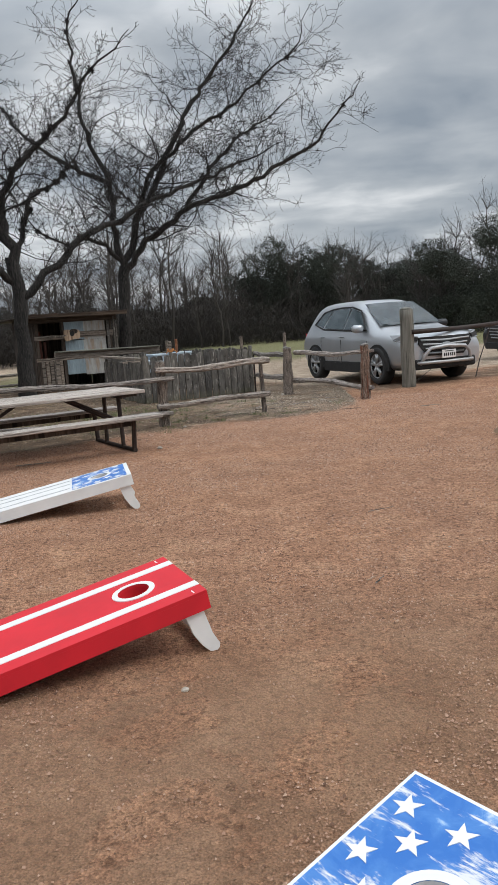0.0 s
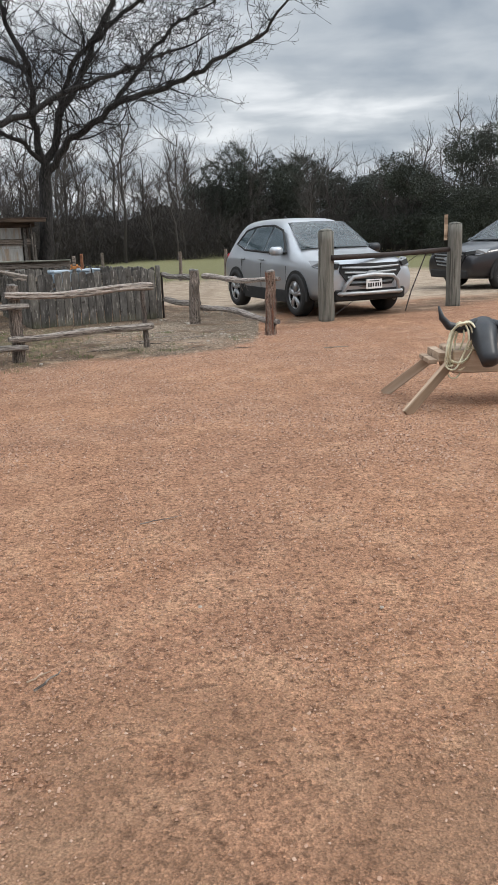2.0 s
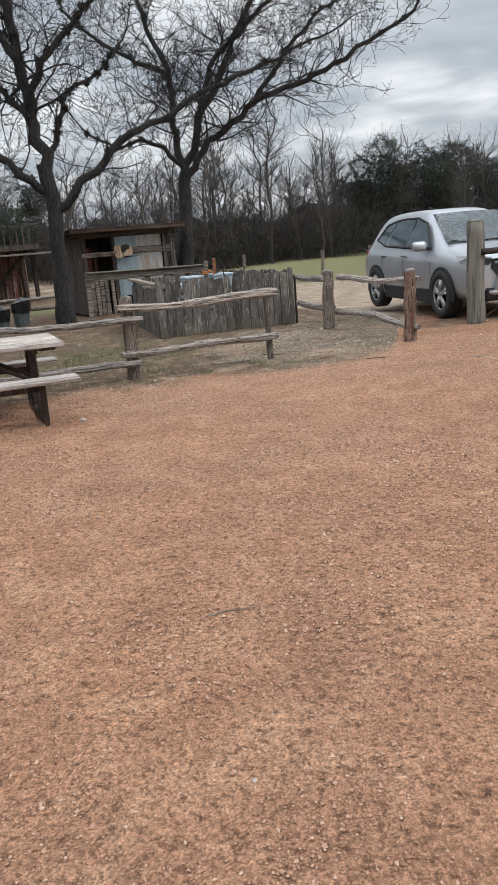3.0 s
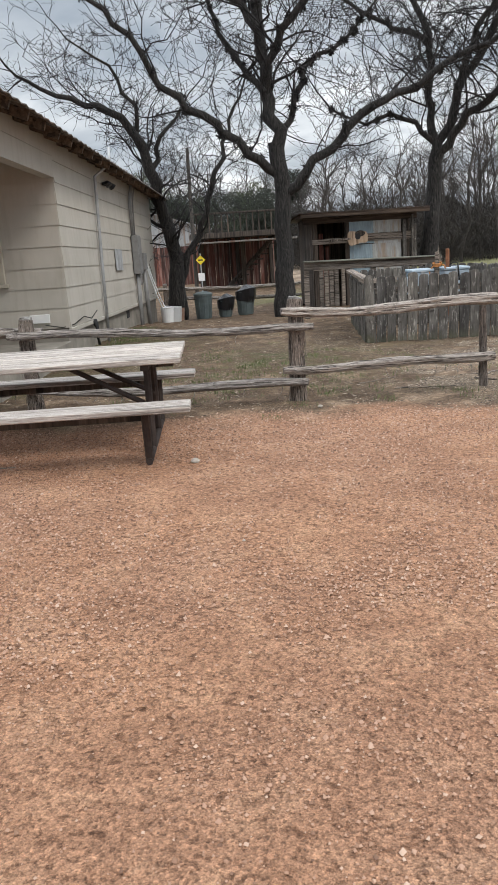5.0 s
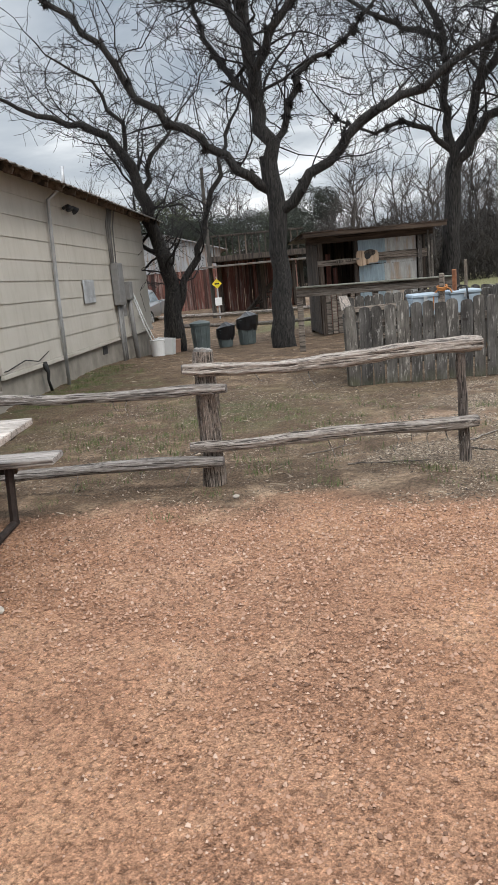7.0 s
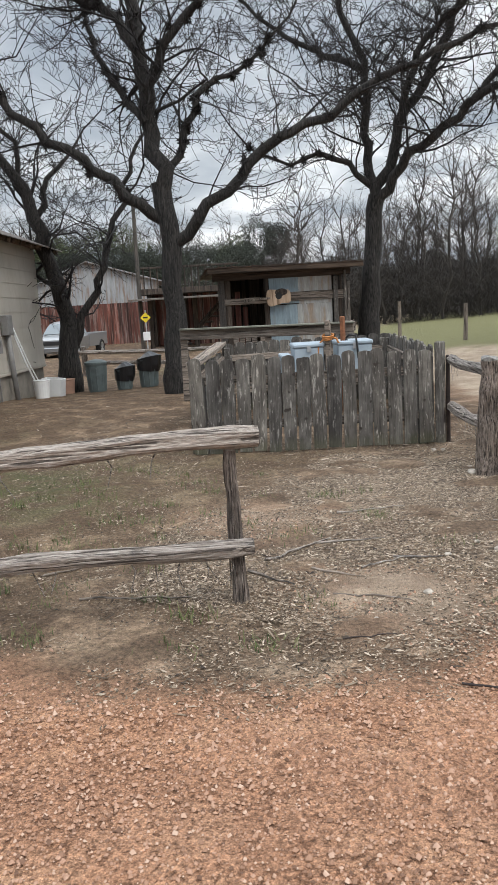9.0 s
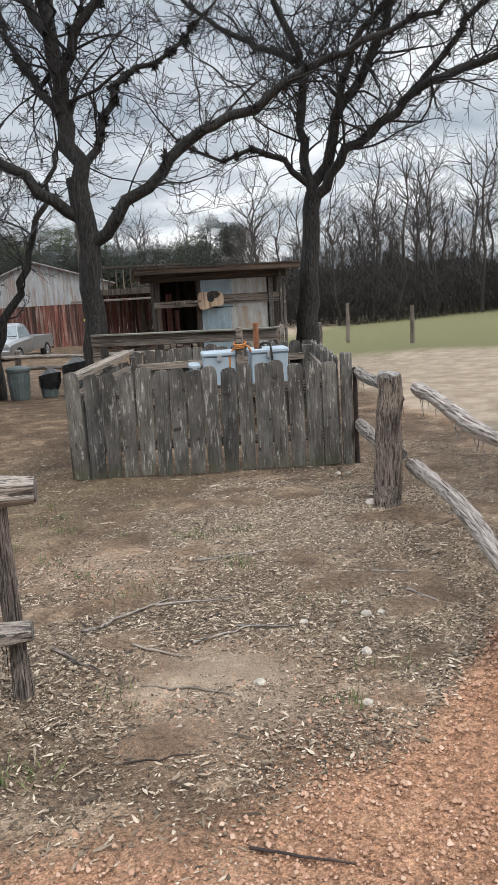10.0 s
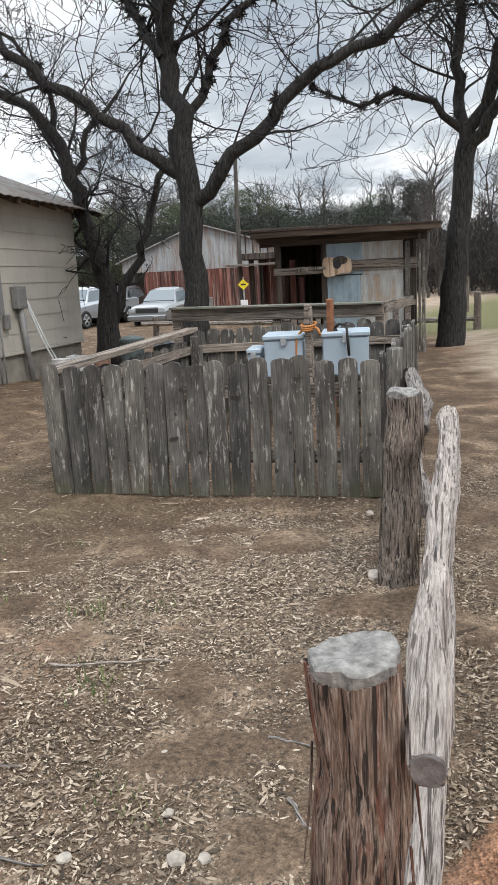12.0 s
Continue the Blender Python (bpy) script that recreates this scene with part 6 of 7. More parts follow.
def suv(m, paint, label, plate=True, bar=True):
    """Local x ahead, y to the car's left, wheels on z 0."""
    root = thing("parked_suv", m, label, "car")
    S = [(-2.42, 0.92, 0.55, 0.8, 0.7, 0.78, 0.46), (-2.36, 1.06, 0.64, 0.92, 0.84, 0.9, 0.4), (-2.2, 1.38, 0.64, 1.04, 0.88, 0.95, 0.33), (-1.95, 1.66, 0.6, 1.12, 0.9, 0.965, 0.29),
         (-1.55, 1.73, 0.62, 1.12, 0.91, 0.97, 0.27), (-0.6, 1.745, 0.64, 1.08, 0.915, 0.97, 0.25), (0.1, 1.725, 0.64, 1.05, 0.915, 0.97, 0.25), (0.38, 1.665, 0.63, 1.04, 0.915, 0.97, 0.25),
         (0.85, 1.385, 0.69, 1.04, 0.915, 0.97, 0.26), (1.28, 1.15, 0.76, 1.03, 0.91, 0.97, 0.27), (1.7, 1.1, 0.72, 1.0, 0.9, 0.965, 0.27), (2.05, 1.06, 0.7, 0.97, 0.88, 0.95, 0.29), (2.25, 1.01, 0.68, 0.92, 0.84, 0.92, 0.3), (2.36, 0.93, 0.64, 0.84, 0.78, 0.87, 0.31), (2.4, 0.84, 0.6, 0.76, 0.74, 0.82, 0.33)]
    S = [(x_ if x_ > -1.5 else -1.5 + 0.84 * (x_ + 1.5), zt + (0.03 if zt > 1.5 else 0), *rest) for x_, zt, *rest in S]
    bm = bmesh.new()
    loft(bm, [section(*s) for s in S])
    body = part("body", bm, M[paint], root, smooth=True)
    md = body.modifiers.new("round", "SUBSURF")
    md.levels = md.render_levels = 2
    # dark sill, arches and lower bumper
    for side in (1, -1):
        bm = bmesh.new()
        box(bm, (-1.0, side * 0.95 - 0.02, 0.22), (1.0, side * 0.95 + 0.025, 0.45), None, 0.012)
        part("sill", bm, M["black"], root)
        for x in (1.425, -1.425):
            bm = bmesh.new()
            n = 18
            prev = None
            for k in range(n + 1):
                th = math.pi * k / n * 1.12 - 0.19
                ro, ri = 0.455, 0.385
                ring = [bm.verts.new((x + rad * math.cos(th), side * yy, 0.37 + rad * math.sin(th))) for rad, yy in ((ro, 0.955), (ro, 0.98), (ri, 0.98), (ri, 0.88))]
                if prev:
                    for i in range(4):
                        j = (i + 1) % 4
                        bm.faces.new((prev[i], prev[j], ring[j], ring[i]))
                prev = ring
            part("wheel_arch", bm, M["black"], root)
            wheel(root, x, side * 0.885, 0.385, 0.24, side)
        # side glass
        def yb(z):
            return 0.915 - (0.915 - 0.645) * (z - 1.08) / (1.7 - 1.08) + 0.004
        for pts in (((0.86, 1.14), (0.44, 1.5), (0.0, 1.6), (-0.08, 1.15)), ((-0.15, 1.15), (-0.08, 1.605), (-0.86, 1.59), (-1.08, 1.19)), ((-1.15, 1.2), (-0.94, 1.585), (-1.3, 1.52), (-1.56, 1.29))):
            bm = bmesh.new()
            slab(bm, [(x, side * yb(z), z) for x, z in pts], (0, 0.006 * side, 0.003))
            part("side_window", bm, M["carglass"], root, "dark tinted side window")
        bm = bmesh.new()
        tube(bm, [(x_, side * (yb(z_) + 0.004), z_) for x_, z_ in ((0.9, 1.12), (0.44, 1.53), (0.0, 1.625), (-0.5, 1.63), (-0.9, 1.61), (-1.32, 1.545), (-1.62, 1.28), (-1.1, 1.165), (0.0, 1.13), (0.9, 1.12))], 0.02, 6)
        part("window_trim", bm, M["black"], root)
        bm = bmesh.new()
        vs = box(bm, (0.72, side * 1.06 - 0.12, 1.08), (0.9, side * 1.06 + 0.12, 1.24), None, 0.045)
        mir = part("door_mirror", bm, M["blackplastic"] if side > 0 else M[paint], root, smooth=True)
        bm = bmesh.new()
        box(bm, (0.7, side * 1.06 - 0.1, 1.1), (0.718, side * 1.06 + 0.1, 1.22), None, 0.004)
        part("mirror_glass", bm, M["carglass"], mir)
        for x in (-0.1, -1.05):
            bm = bmesh.new()
            tube(bm, [(x - 0.1, side * 0.968, 0.985), (x, side * 0.992, 0.99), (x + 0.1, side * 0.968, 0.985)], 0.016, 8)
            part("door_handle", bm, M["chrome"], root)
        for x, z0, z1 in ((1.0, 0.45, 1.05), (-0.15, 0.45, 1.08), (-1.12, 0.75, 1.12)):
            bm = bmesh.new()
            box(bm, (x - 0.003, side * 0.962 - 0.006, z0), (x + 0.003, side * 0.962 + 0.003, z1 - 0.16))
            part("door_gap", bm, M["black"], root)
        # head lamp and fog lamp
        bm = bmesh.new()
        slab(bm, [(2.36, side * 0.6, 0.95), (2.2, side * 0.84, 0.985), (1.9, side * 0.945, 0.99), (2.02, side * 0.95, 0.9), (2.24, side * 0.88, 0.85), (2.38, side * 0.64, 0.84)], (0.02, 0.022 * side, 0.012))
        part("headlamp", bm, M["lamp"], root, "clear headlamp")
        bm = bmesh.new()
        slab(bm, [(2.385, side * 0.61, 0.935), (2.24, side * 0.83, 0.965), (2.27, side * 0.85, 0.885), (2.4, side * 0.65, 0.86)], (0.012, 0.014 * side, 0.004))
        part("lamp_bezel", bm, M["black"], root)
        bm = bmesh.new()
        slab(bm, [(2.32, side * 0.62, 0.62), (2.2, side * 0.84, 0.68), (2.14, side * 0.88, 0.5), (2.34, side * 0.6, 0.46)], (0.02, 0.012 * side, 0))
        part("fog_lamp_recess", bm, M["black"], root)
        bm = bmesh.new()
        slab(bm, [(-2.23, side * 0.5, 1.06), (-2.16, side * 0.84, 1.08), (-2.0, side * 0.92, 1.06), (-2.18, side * 0.84, 0.95), (-2.26, side * 0.5, 0.95)], (0.012, 0.012 * side, 0))
        part("tail_lamp", bm, M["redpaint"], root, "red tail lamp")
    bm = bmesh.new()
    rows = []
    for k in range(13):
        q = -1 + k / 6
        bow = 1 - q * q
        rows.append([bm.verts.new(p) for p in ((0.4 + 0.06 * bow, 0.61 * q, 1.668 + 0.014 * bow), (0.82 + 0.08 * bow, 0.68 * q, 1.43 + 0.016 * bow), (1.22 + 0.1 * bow, 0.75 * q, 1.19 + 0.016 * bow))])
    for a, c in zip(rows, rows[1:]):
        for k in range(2):
            bm.faces.new((a[k], a[k + 1], c[k + 1], c[k]))
    bmesh.ops.solidify(bm, geom=list(bm.faces), thickness=0.008)
    ws = part("windshield", bm, M["carglass"], root, "sky-reflecting windshield", True)
    for y0, y1 in ((0.62, -0.02), (-0.05, -0.66)):
        bm = bmesh.new()
        tube(bm, [(1.28, y0, 1.185), (1.2, y1, 1.225)], 0.009, 5)
        part("wiper", bm, M["black"], ws)
    bm = bmesh.new()
    slab(bm, [(-1.92, 0.52, 1.6), (-1.92, -0.52, 1.6), (-2.14, -0.66, 1.16), (-2.14, 0.66, 1.16)], (-0.02, 0, 0.01))
    part("rear_window", bm, M["carglass"], root)
    # grille of four bars in a dark opening
    bm = bmesh.new()
    slab(bm, [(2.36, 0.58, 0.93), (2.36, -0.58, 0.93), (2.38, -0.62, 0.8), (2.4, -0.42, 0.56), (2.4, 0.42, 0.56), (2.38, 0.62, 0.8)], (0.03, 0, 0))
    gr = part("grille", bm, M["black"], root, "dark grille with chrome bars")
    for k in range(4):
        z = 0.6 + 0.085 * k
        w = 0.42 + 0.05 * k
        bm = bmesh.new()
        tube(bm, [(2.425 - 0.01 * k, -w, z + 0.02), (2.445 - 0.01 * k, 0, z), (2.425 - 0.01 * k, w, z + 0.02)], 0.02, 6)
        part("bar", bm, M["chrome"], gr)
    bm = bmesh.new()
    prism(bm, [(0.11 * math.cos(k * 0.2618), 0.045 * math.sin(k * 0.2618)) for k in range(24)], 0, 0.02, Matrix.Translation((2.445, 0, 0.77)) @ Matrix(((0, 0, 1, 0), (1, 0, 0, 0), (0, 1, 0, 0), (0, 0, 0, 1))))
    part("oval_badge", bm, M["lamp"], gr, "plain oval badge")
    bm = bmesh.new()
    box(bm, (2.2, -0.72, 0.3), (2.42, 0.72, 0.5), None, 0.03)
    part("lower_bumper", bm, M["black"], root, "dark lower bumper")
    bm = bmesh.new()
    tube(bm, [(-0.9, 0.0, 1.76), (-0.98, 0, 1.8), (-1.06, 0, 1.77)], [0.03, 0.025, 0.01], 8)
    part("roof_antenna", bm, M["black"], root)
    if bar:
        bm = bmesh.new()
        pts = [(2.2, 0.62, 0.28), (2.42, 0.58, 0.42), (2.5, 0.5, 0.62), (2.5, 0.4, 0.71), (2.5, 0.0, 0.74), (2.5, -0.4, 0.71), (2.5, -0.5, 0.62), (2.42, -0.58, 0.42), (2.2, -0.62, 0.28)]
        tube(bm, pts, 0.036, 10)
        bb = part("bull_bar", bm, M["steel"], root, "tubular steel bull bar", True)
        bm = bmesh.new()
        tube(bm, [(2.3, 0.74, 0.44), (2.45, 0.6, 0.43), (2.5, 0.0, 0.43), (2.45, -0.6, 0.43), (2.3, -0.74, 0.44)], 0.034, 10)
        part("cross_tube", bm, M["steel"], bb, smooth=True)
    if plate:
        bm = bmesh.new()
        box(bm, (2.515, -0.16, 0.5), (2.53, 0.16, 0.66), None, 0.004)
        pl = part("licence_plate", bm, M["whitepaint"], root, "white licence plate")
        for k, (y, w) in enumerate(((-0.11, 0.03), (-0.065, 0.03), (-0.02, 0.03), (0.035, 0.03), (0.08, 0.03), (0.125, 0.022))):
            bm = bmesh.new()
            box(bm, (2.5305, y - w / 2, 0.535), (2.533, y + w / 2, 0.6))
            part("plate_mark", bm, M["black"], pl)
        bm = bmesh.new()
        box(bm, (2.5305, -0.1, 0.625), (2.533, 0.1, 0.64))
        part("plate_mark", bm, M["black"], pl)
    return root


head = Vector((0.36, -0.933, 0)).normalized()
right = Vector((head.y, -head.x, 0))
fh = Vector((2.72, 16.0, 0)) - right * 0.0
centre = fh - head * 1.425 - right * 0.93
suv(frame_of((centre.x, centre.y, gz(centre.x, centre.y)), head), "silver", "silver mid-size SUV with chrome bull bar parked behind the fence")
suv(frame_of((9.3, 22.4, gz(9.3, 22.4)), (-0.93, -0.37)), "darkcar", "dark grey car parked across the gravel lot", False, False)


def pickup(m, paint, label):
    root = thing("parked_pickup", m, label, "truck")
    S = [(0.05, 1.72, 0.55, 1.15, 0.82, 0.9, 0.45), (0.5, 1.75, 0.6, 1.15, 0.84, 0.92, 0.42), (1.0, 1.66, 0.6, 1.12, 0.84, 0.92, 0.42), (1.5, 1.16, 0.76, 1.08, 0.84, 0.92, 0.42), (2.4, 1.08, 0.72, 1.0, 0.84, 0.92, 0.4), (2.65, 0.98, 0.7, 0.9, 0.8, 0.88, 0.42)]
    bm = bmesh.new()
    loft(bm, [section(*s) for s in S])
    part("cab", bm, M[paint], root)
    bm = bmesh.new()
    for lo, hi in (((-2.5, -0.92, 0.5), (0.03, -0.86, 1.1)), ((-2.5, 0.86, 0.5), (0.03, 0.92, 1.1)), ((-2.5, -0.857, 0.5), (-2.44, 0.857, 1.1)), ((-2.437, -0.857, 0.5), (0.03, 0.857, 0.56))):
        box(bm, lo, hi, None, 0.01)
    part("bed", bm, M[paint], root)
    for side in (1, -1):
        for x in (1.75, -1.6):
            wheel(root, x, side * 0.83, 0.38, 0.24, side)
        bm = bmesh.new()
        slab(bm, [(1.36, side * 0.835, 1.14), (1.0, side * 0.66, 1.56), (0.2, side * 0.655, 1.6), (0.12, side * 0.835, 1.16)], (0, 0.01 * side, 0.004))
        part("side_window", bm, M["carglass"], root)
        bm = bmesh.new()
        box(bm, (2.6, side * 0.68 - 0.14, 0.78), (2.69, side * 0.68 + 0.14, 0.93), None, 0.01)
        part("headlamp", bm, M["lamp"], root)
    bm = bmesh.new()
    slab(bm, [(1.03, 0.58, 1.63), (1.03, -0.58, 1.63), (1.47, -0.74, 1.2), (1.47, 0.74, 1.2)], (0.015, 0, 0.015))
    part("windshield", bm, M["carglass"], root)
    bm = bmesh.new()
    box(bm, (2.62, -0.52, 0.76), (2.69, 0.52, 0.93), None, 0.01)
    part("grille", bm, M["black"], root)
    bm = bmesh.new()
    box(bm, (2.6, -0.9, 0.44), (2.78, 0.9, 0.66), None, 0.03)
    part("bumper", bm, M["chrome"], root)
    return root


pickup(pose(-22.75, 37.95, gz(-22.75, 37.95) - 0.2, 0, 0, -70), "truckpaint", "silver pickup truck parked before the red barn")
pickup(pose(-25.6, 35.6, gz(-25.6, 35.6), 0, 0, -75), "silver", "pale pickup truck parked beyond the farmhouse")

suv(frame_of((-27.2, 38.6, gz(-27.2, 38.6) - 0.1), (0.5, -0.87)), "darkcar", "dark car parked between the two pickup trucks", False, False)

# ---- gate posts by the lot ----


def round_post(x, y, h, r, label, seed):
    root = thing("gate_post", Matrix.Translation((x, y, gz(x, y))), label, "gate post", "thick gate posts")
    bm = bmesh.new()
    n = 10
    tube(bm, [(0.006 * math.sin(i), 0, -0.1 + (h + 0.1) * i / n) for i in range(n + 1)], [r * (1.04 - 0.05 * i / n) for i in range(n + 1)], 24, 0.01, seed, 0.02)
    part("shaft", bm, M["polewood"], root, smooth=True)
    bm = bmesh.new()
    tube(bm, [(0, 0, h - 0.005), (0, 0, h + 0.03), (0, 0, h + 0.045)], [r * 0.98, r * 0.7, r * 0.2], 20, 0.02, seed)
    part("domed_top", bm, M["polewood"], root, smooth=True)
    if seed == 2:
        bm = bmesh.new()
        box(bm, (-0.21, -0.03, 1.25), (-0.15, 0.01, 1.72), None, 0.004)
        part("nailed_board", bm, M["rawwood"], root, "thin pale nailed board")


round_post(3.1, 14.98, 1.47, 0.13, "thick grey-green round timber gate post", 1)
round_post(5.84, 16.9, 1.54, 0.135, "thick grey round timber gate post", 2)
bm = bmesh.new()
tube(bm, [(3.18, 14.85, 1.09), (4.4, 15.9, 1.08), (5.72, 16.85, 1.11)], 0.045, 12)
root = thing("gate_bar", Matrix.Identity(4), "dark steel bar spanning the two gate posts", "gate bar")
part("pipe", bm, M["rust"], root, smooth=True)
bm = bmesh.new()
tube(bm, [(3.22, 14.95, 0.12), (4.0, 15.6, 0.55), (5.1, 16.5, 1.08)], 0.006, 5)
tube(bm, [(5.2, 16.55, 1.06), (4.85, 16.2, 0.4), (4.7, 16.0, 0.06)], 0.012, 5)
root = thing("tie_wire", Matrix.Identity(4), "slack wire and rod braced below the gate bar", "wire")
part("strand", bm, M["rust"], root)

# ---- yard clutter by the house ----


def bin_can(x, y, r, h, label, mat="canplastic", lid=True, bag=False):
    root = thing("trash_can", pose(x, y, gz(x, y), 0, 0, 20), label, "trash can", "trash cans by the tree")
    bm = bmesh.new()
    tube(bm, [(0, 0, 0), (0, 0, 0.03), (0, 0, h * 0.5), (0, 0, h - 0.04), (0, 0, h)], [r * 0.8, r * 0.84, r * 0.93, r, r * 1.06], 22)
    part("body", bm, M[mat], root, smooth=False)
    for k in range(10):
        a = 6.2832 * k / 10
        bm = bmesh.new()
        tube(bm, [(r * 0.85 * math.cos(a), r * 0.85 * math.sin(a), 0.05), (r * 1.0 * math.cos(a), r * 1.0 * math.sin(a), h - 0.08)], 0.014, 6)
        part("rib", bm, M[mat], root)
    if lid:
        bm = bmesh.new()
        tube(bm, [(0, 0, h + 0.003), (0, 0, h + 0.05), (0, 0, h + 0.09), (0, 0, h + 0.11)], [r * 1.1, r * 1.1, r * 0.7, r * 0.2], 22)
        part("lid", bm, M[mat], root)
    if bag:
        bm = bmesh.new()
        tube(bm, [(0, 0, h - 0.25), (0.02, 0, h - 0.1), (0.03, 0, h + 0.05), (-0.02, 0.02, h + 0.13)], [r * 1.02, r * 1.12, r * 1.15, r * 0.5], 18, 0.09, 3)
        part("bin_bag", bm, M["bag"], root, "black plastic bin bag")


bin_can(-9.45, 23.5, 0.24, 0.64, "grey plastic trash can with a lid")
bin_can(-9.05, 24.0, 0.2, 0.46, "grey plastic trash can topped with a black bag", bag=True, lid=False)
bin_can(-8.6, 24.35, 0.24, 0.64, "grey-green trash can with black bag over its rim", bag=True, lid=False)


def bucket(x, y, r, h, label, mat):
    root = thing("bucket", pose(x, y, gz(x, y), 0, 0, 10), label, "bucket", "buckets by the house")
    bm = bmesh.new()
    tube(bm, [(0, 0, 0), (0, 0, h * 0.95), (0, 0, h)], [r * 0.86, r, r * 1.06], 20)
    part("pail", bm, M[mat], root)
    bm = bmesh.new()
    tube(bm, [(r * math.cos(a), 0.02, h * 0.9 - r * 0.8 * math.sin(a)) for a in [math.pi * k / 12 for k in range(13)]], 0.005, 5)
    part("handle", bm, M["steel"], root)


def on_house(x, y):
    p = HM @ Vector((x, y, 0))
    return p.x, p.y


bucket(*on_house(8.2, 0.52), 0.17, 0.38, "dirty white plastic bucket against the house", "whitepaint")
bucket(*on_house(9.9, 0.6), 0.2, 0.34, "terracotta-coloured tub below the tree", "terracotta")
x, y = on_house(8.9, 0.55)
root = thing("white_crate", pose(x, y, gz(x, y), 0, 6, 25), "dirty white plastic crate against the house", "crate")
bm = bmesh.new()
for lo, hi in (((-0.22, -0.17, 0), (0.22, 0.17, 0.02)), ((-0.22, -0.17, 0.02), (-0.2, 0.17, 0.4)), ((0.2, -0.17, 0.02), (0.22, 0.17, 0.4)), ((-0.2, -0.17, 0.02), (0.2, -0.15, 0.4)), ((-0.2, 0.15, 0.02), (0.2, 0.17, 0.4))):
    box(bm, lo, hi, None, 0.004)
part("tub", bm, M["whitepaint"], root)
# things on the porch
x, y = on_house(-2.0, -1.1)
root = thing("porch_chest", pose(x, y, gz(x, y) + 0.27, 0, 0, 27), "dark chest with a blue cushion on the porch", "chest")
bm = bmesh.new()
box(bm, (-0.5, -0.3, 0), (0.5, 0.3, 0.4), None, 0.02)
part("body", bm, M["barnboard"], root)
bm = bmesh.new()
box(bm, (-0.48, -0.28, 0.402), (0.48, 0.28, 0.55), None, 0.05)
part("cushion", bm, M["bluepaint"], root, "faded blue cushion")

# ---- distance: barn, pavilion, signs, field posts ----


def barn():
    a, b2 = Vector((-28.6, 41.8, 0)), Vector((-23.2, 45.8, 0))
    d = (b2 - a).normalized()
    L = (b2 - a).length
    m = frame_of((a.x, a.y, -0.9), d)
    root = thing("barn", m, "red-brown plank barn with pale metal gable and roof", "barn")
    D, H, R = 8.0, 3.7, 4.85
    n = 34
    rr = random.Random(2)
    w = bmesh.new()
    box(w, (0, 0.05, 0), (L, 0.15, H))
    wall = part("wall", w, M["barnboard"], root)
    for k in range(n):
        bm = bmesh.new()
        box(bm, (L * k / n + 0.01, 0.0, 0.0), (L * (k + 1) / n - 0.01, 0.045, 2.68 + rr.uniform(-0.05, 0.05)))
        part("plank", bm, M["redboard"], wall)
    bm = bmesh.new()
    prism(bm, [(-1.2, 2.55), (L + 0.2, 2.55), (L + 0.2, H), (L * 0.45, R), (-1.2, H - 0.45)], -0.02, 0.02, Matrix.Rotation(radians(90), 4, "X"))
    part("gable", bm, M["barnmetal"], root, "pale stained metal gable")
    for x0, z0, x1, z1 in ((-1.5, H - 0.62, L * 0.45, R + 0.06), (L * 0.45, R + 0.06, L + 0.6, H - 0.12)):
        bm = bmesh.new()
        vs = [bm.verts.new(p) for p in ((x0, -0.3, z0), (x1, -0.3, z1), (x1, D, z1), (x0, D, z0), (x0, -0.3, z0 - 0.06), (x1, -0.3, z1 - 0.06), (x1, D, z1 - 0.06), (x0, D, z0 - 0.06))]
        for q in ((0, 1, 2, 3), (7, 6, 5, 4), (0, 4, 5, 1), (1, 5, 6, 2), (2, 6, 7, 3), (3, 7, 4, 0)):
            bm.faces.new([vs[i] for i in q])
        part("roof_slope", bm, M["barnmetal"], root)
    bm = bmesh.new()
    box(bm, (L, 0.05, 0), (L + 0.1, D, H)); box(bm, (-0.1, 0.05, 0), (0, D, H)); box(bm, (0, D - 0.1, 0), (L, D, H))
    part("side_walls", bm, M["redboard"], root)


barn()


def pavilion():
    m = frame_of((-18.3, 37.9, -0.7), (0.84, 0.54))
    root = thing("pavilion", m, "dark timber pavilion with a railed upper deck", "pavilion")

    def add(name, lo, hi, mat="barnboard", par=root):
        bm = bmesh.new()
        box(bm, lo, hi, None, 0.01)
        return part(name, bm, M[mat], par)

    for x in (0.2, 2.2, 4.0):
        for y in (0.2, 4.0):
            add("post", (x - 0.1, y - 0.1, 0), (x + 0.1, y + 0.1, 2.6))
    for k in range(10):
        add("back_board", (0.2 + k * 0.4, 4.1, 0.0), (0.58 + k * 0.4, 4.14, 2.6), "redboard")
    deck = add("deck", (-0.3, -0.2, 2.6), (4.3, 4.3, 2.85))
    add("lean_to_roof", (-0.6, -1.8, 2.35), (4.6, 0.3, 2.43), "roofmetal")
    for k in range(14):
        add("baluster", (0.0 + k * 0.3, -0.12, 2.85), (0.06 + k * 0.3, -0.06, 3.7), "barnboard", deck)
    add("handrail", (-0.1, -0.16, 3.7), (4.2, -0.02, 3.78), "barnboard", deck)
    bm = bmesh.new()
    for k in range(10):
        box(bm, (1.3 + 0.26 * k, 1.0, 0.24 * k), (1.7 + 0.26 * k, 2.0, 0.24 * k + 0.06))
    tube(bm, [(1.2, 0.95, 0.0), (3.9, 0.95, 2.6)], 0.11, 6)
    part("stairway", bm, M["barnboard"], root)


pavilion()


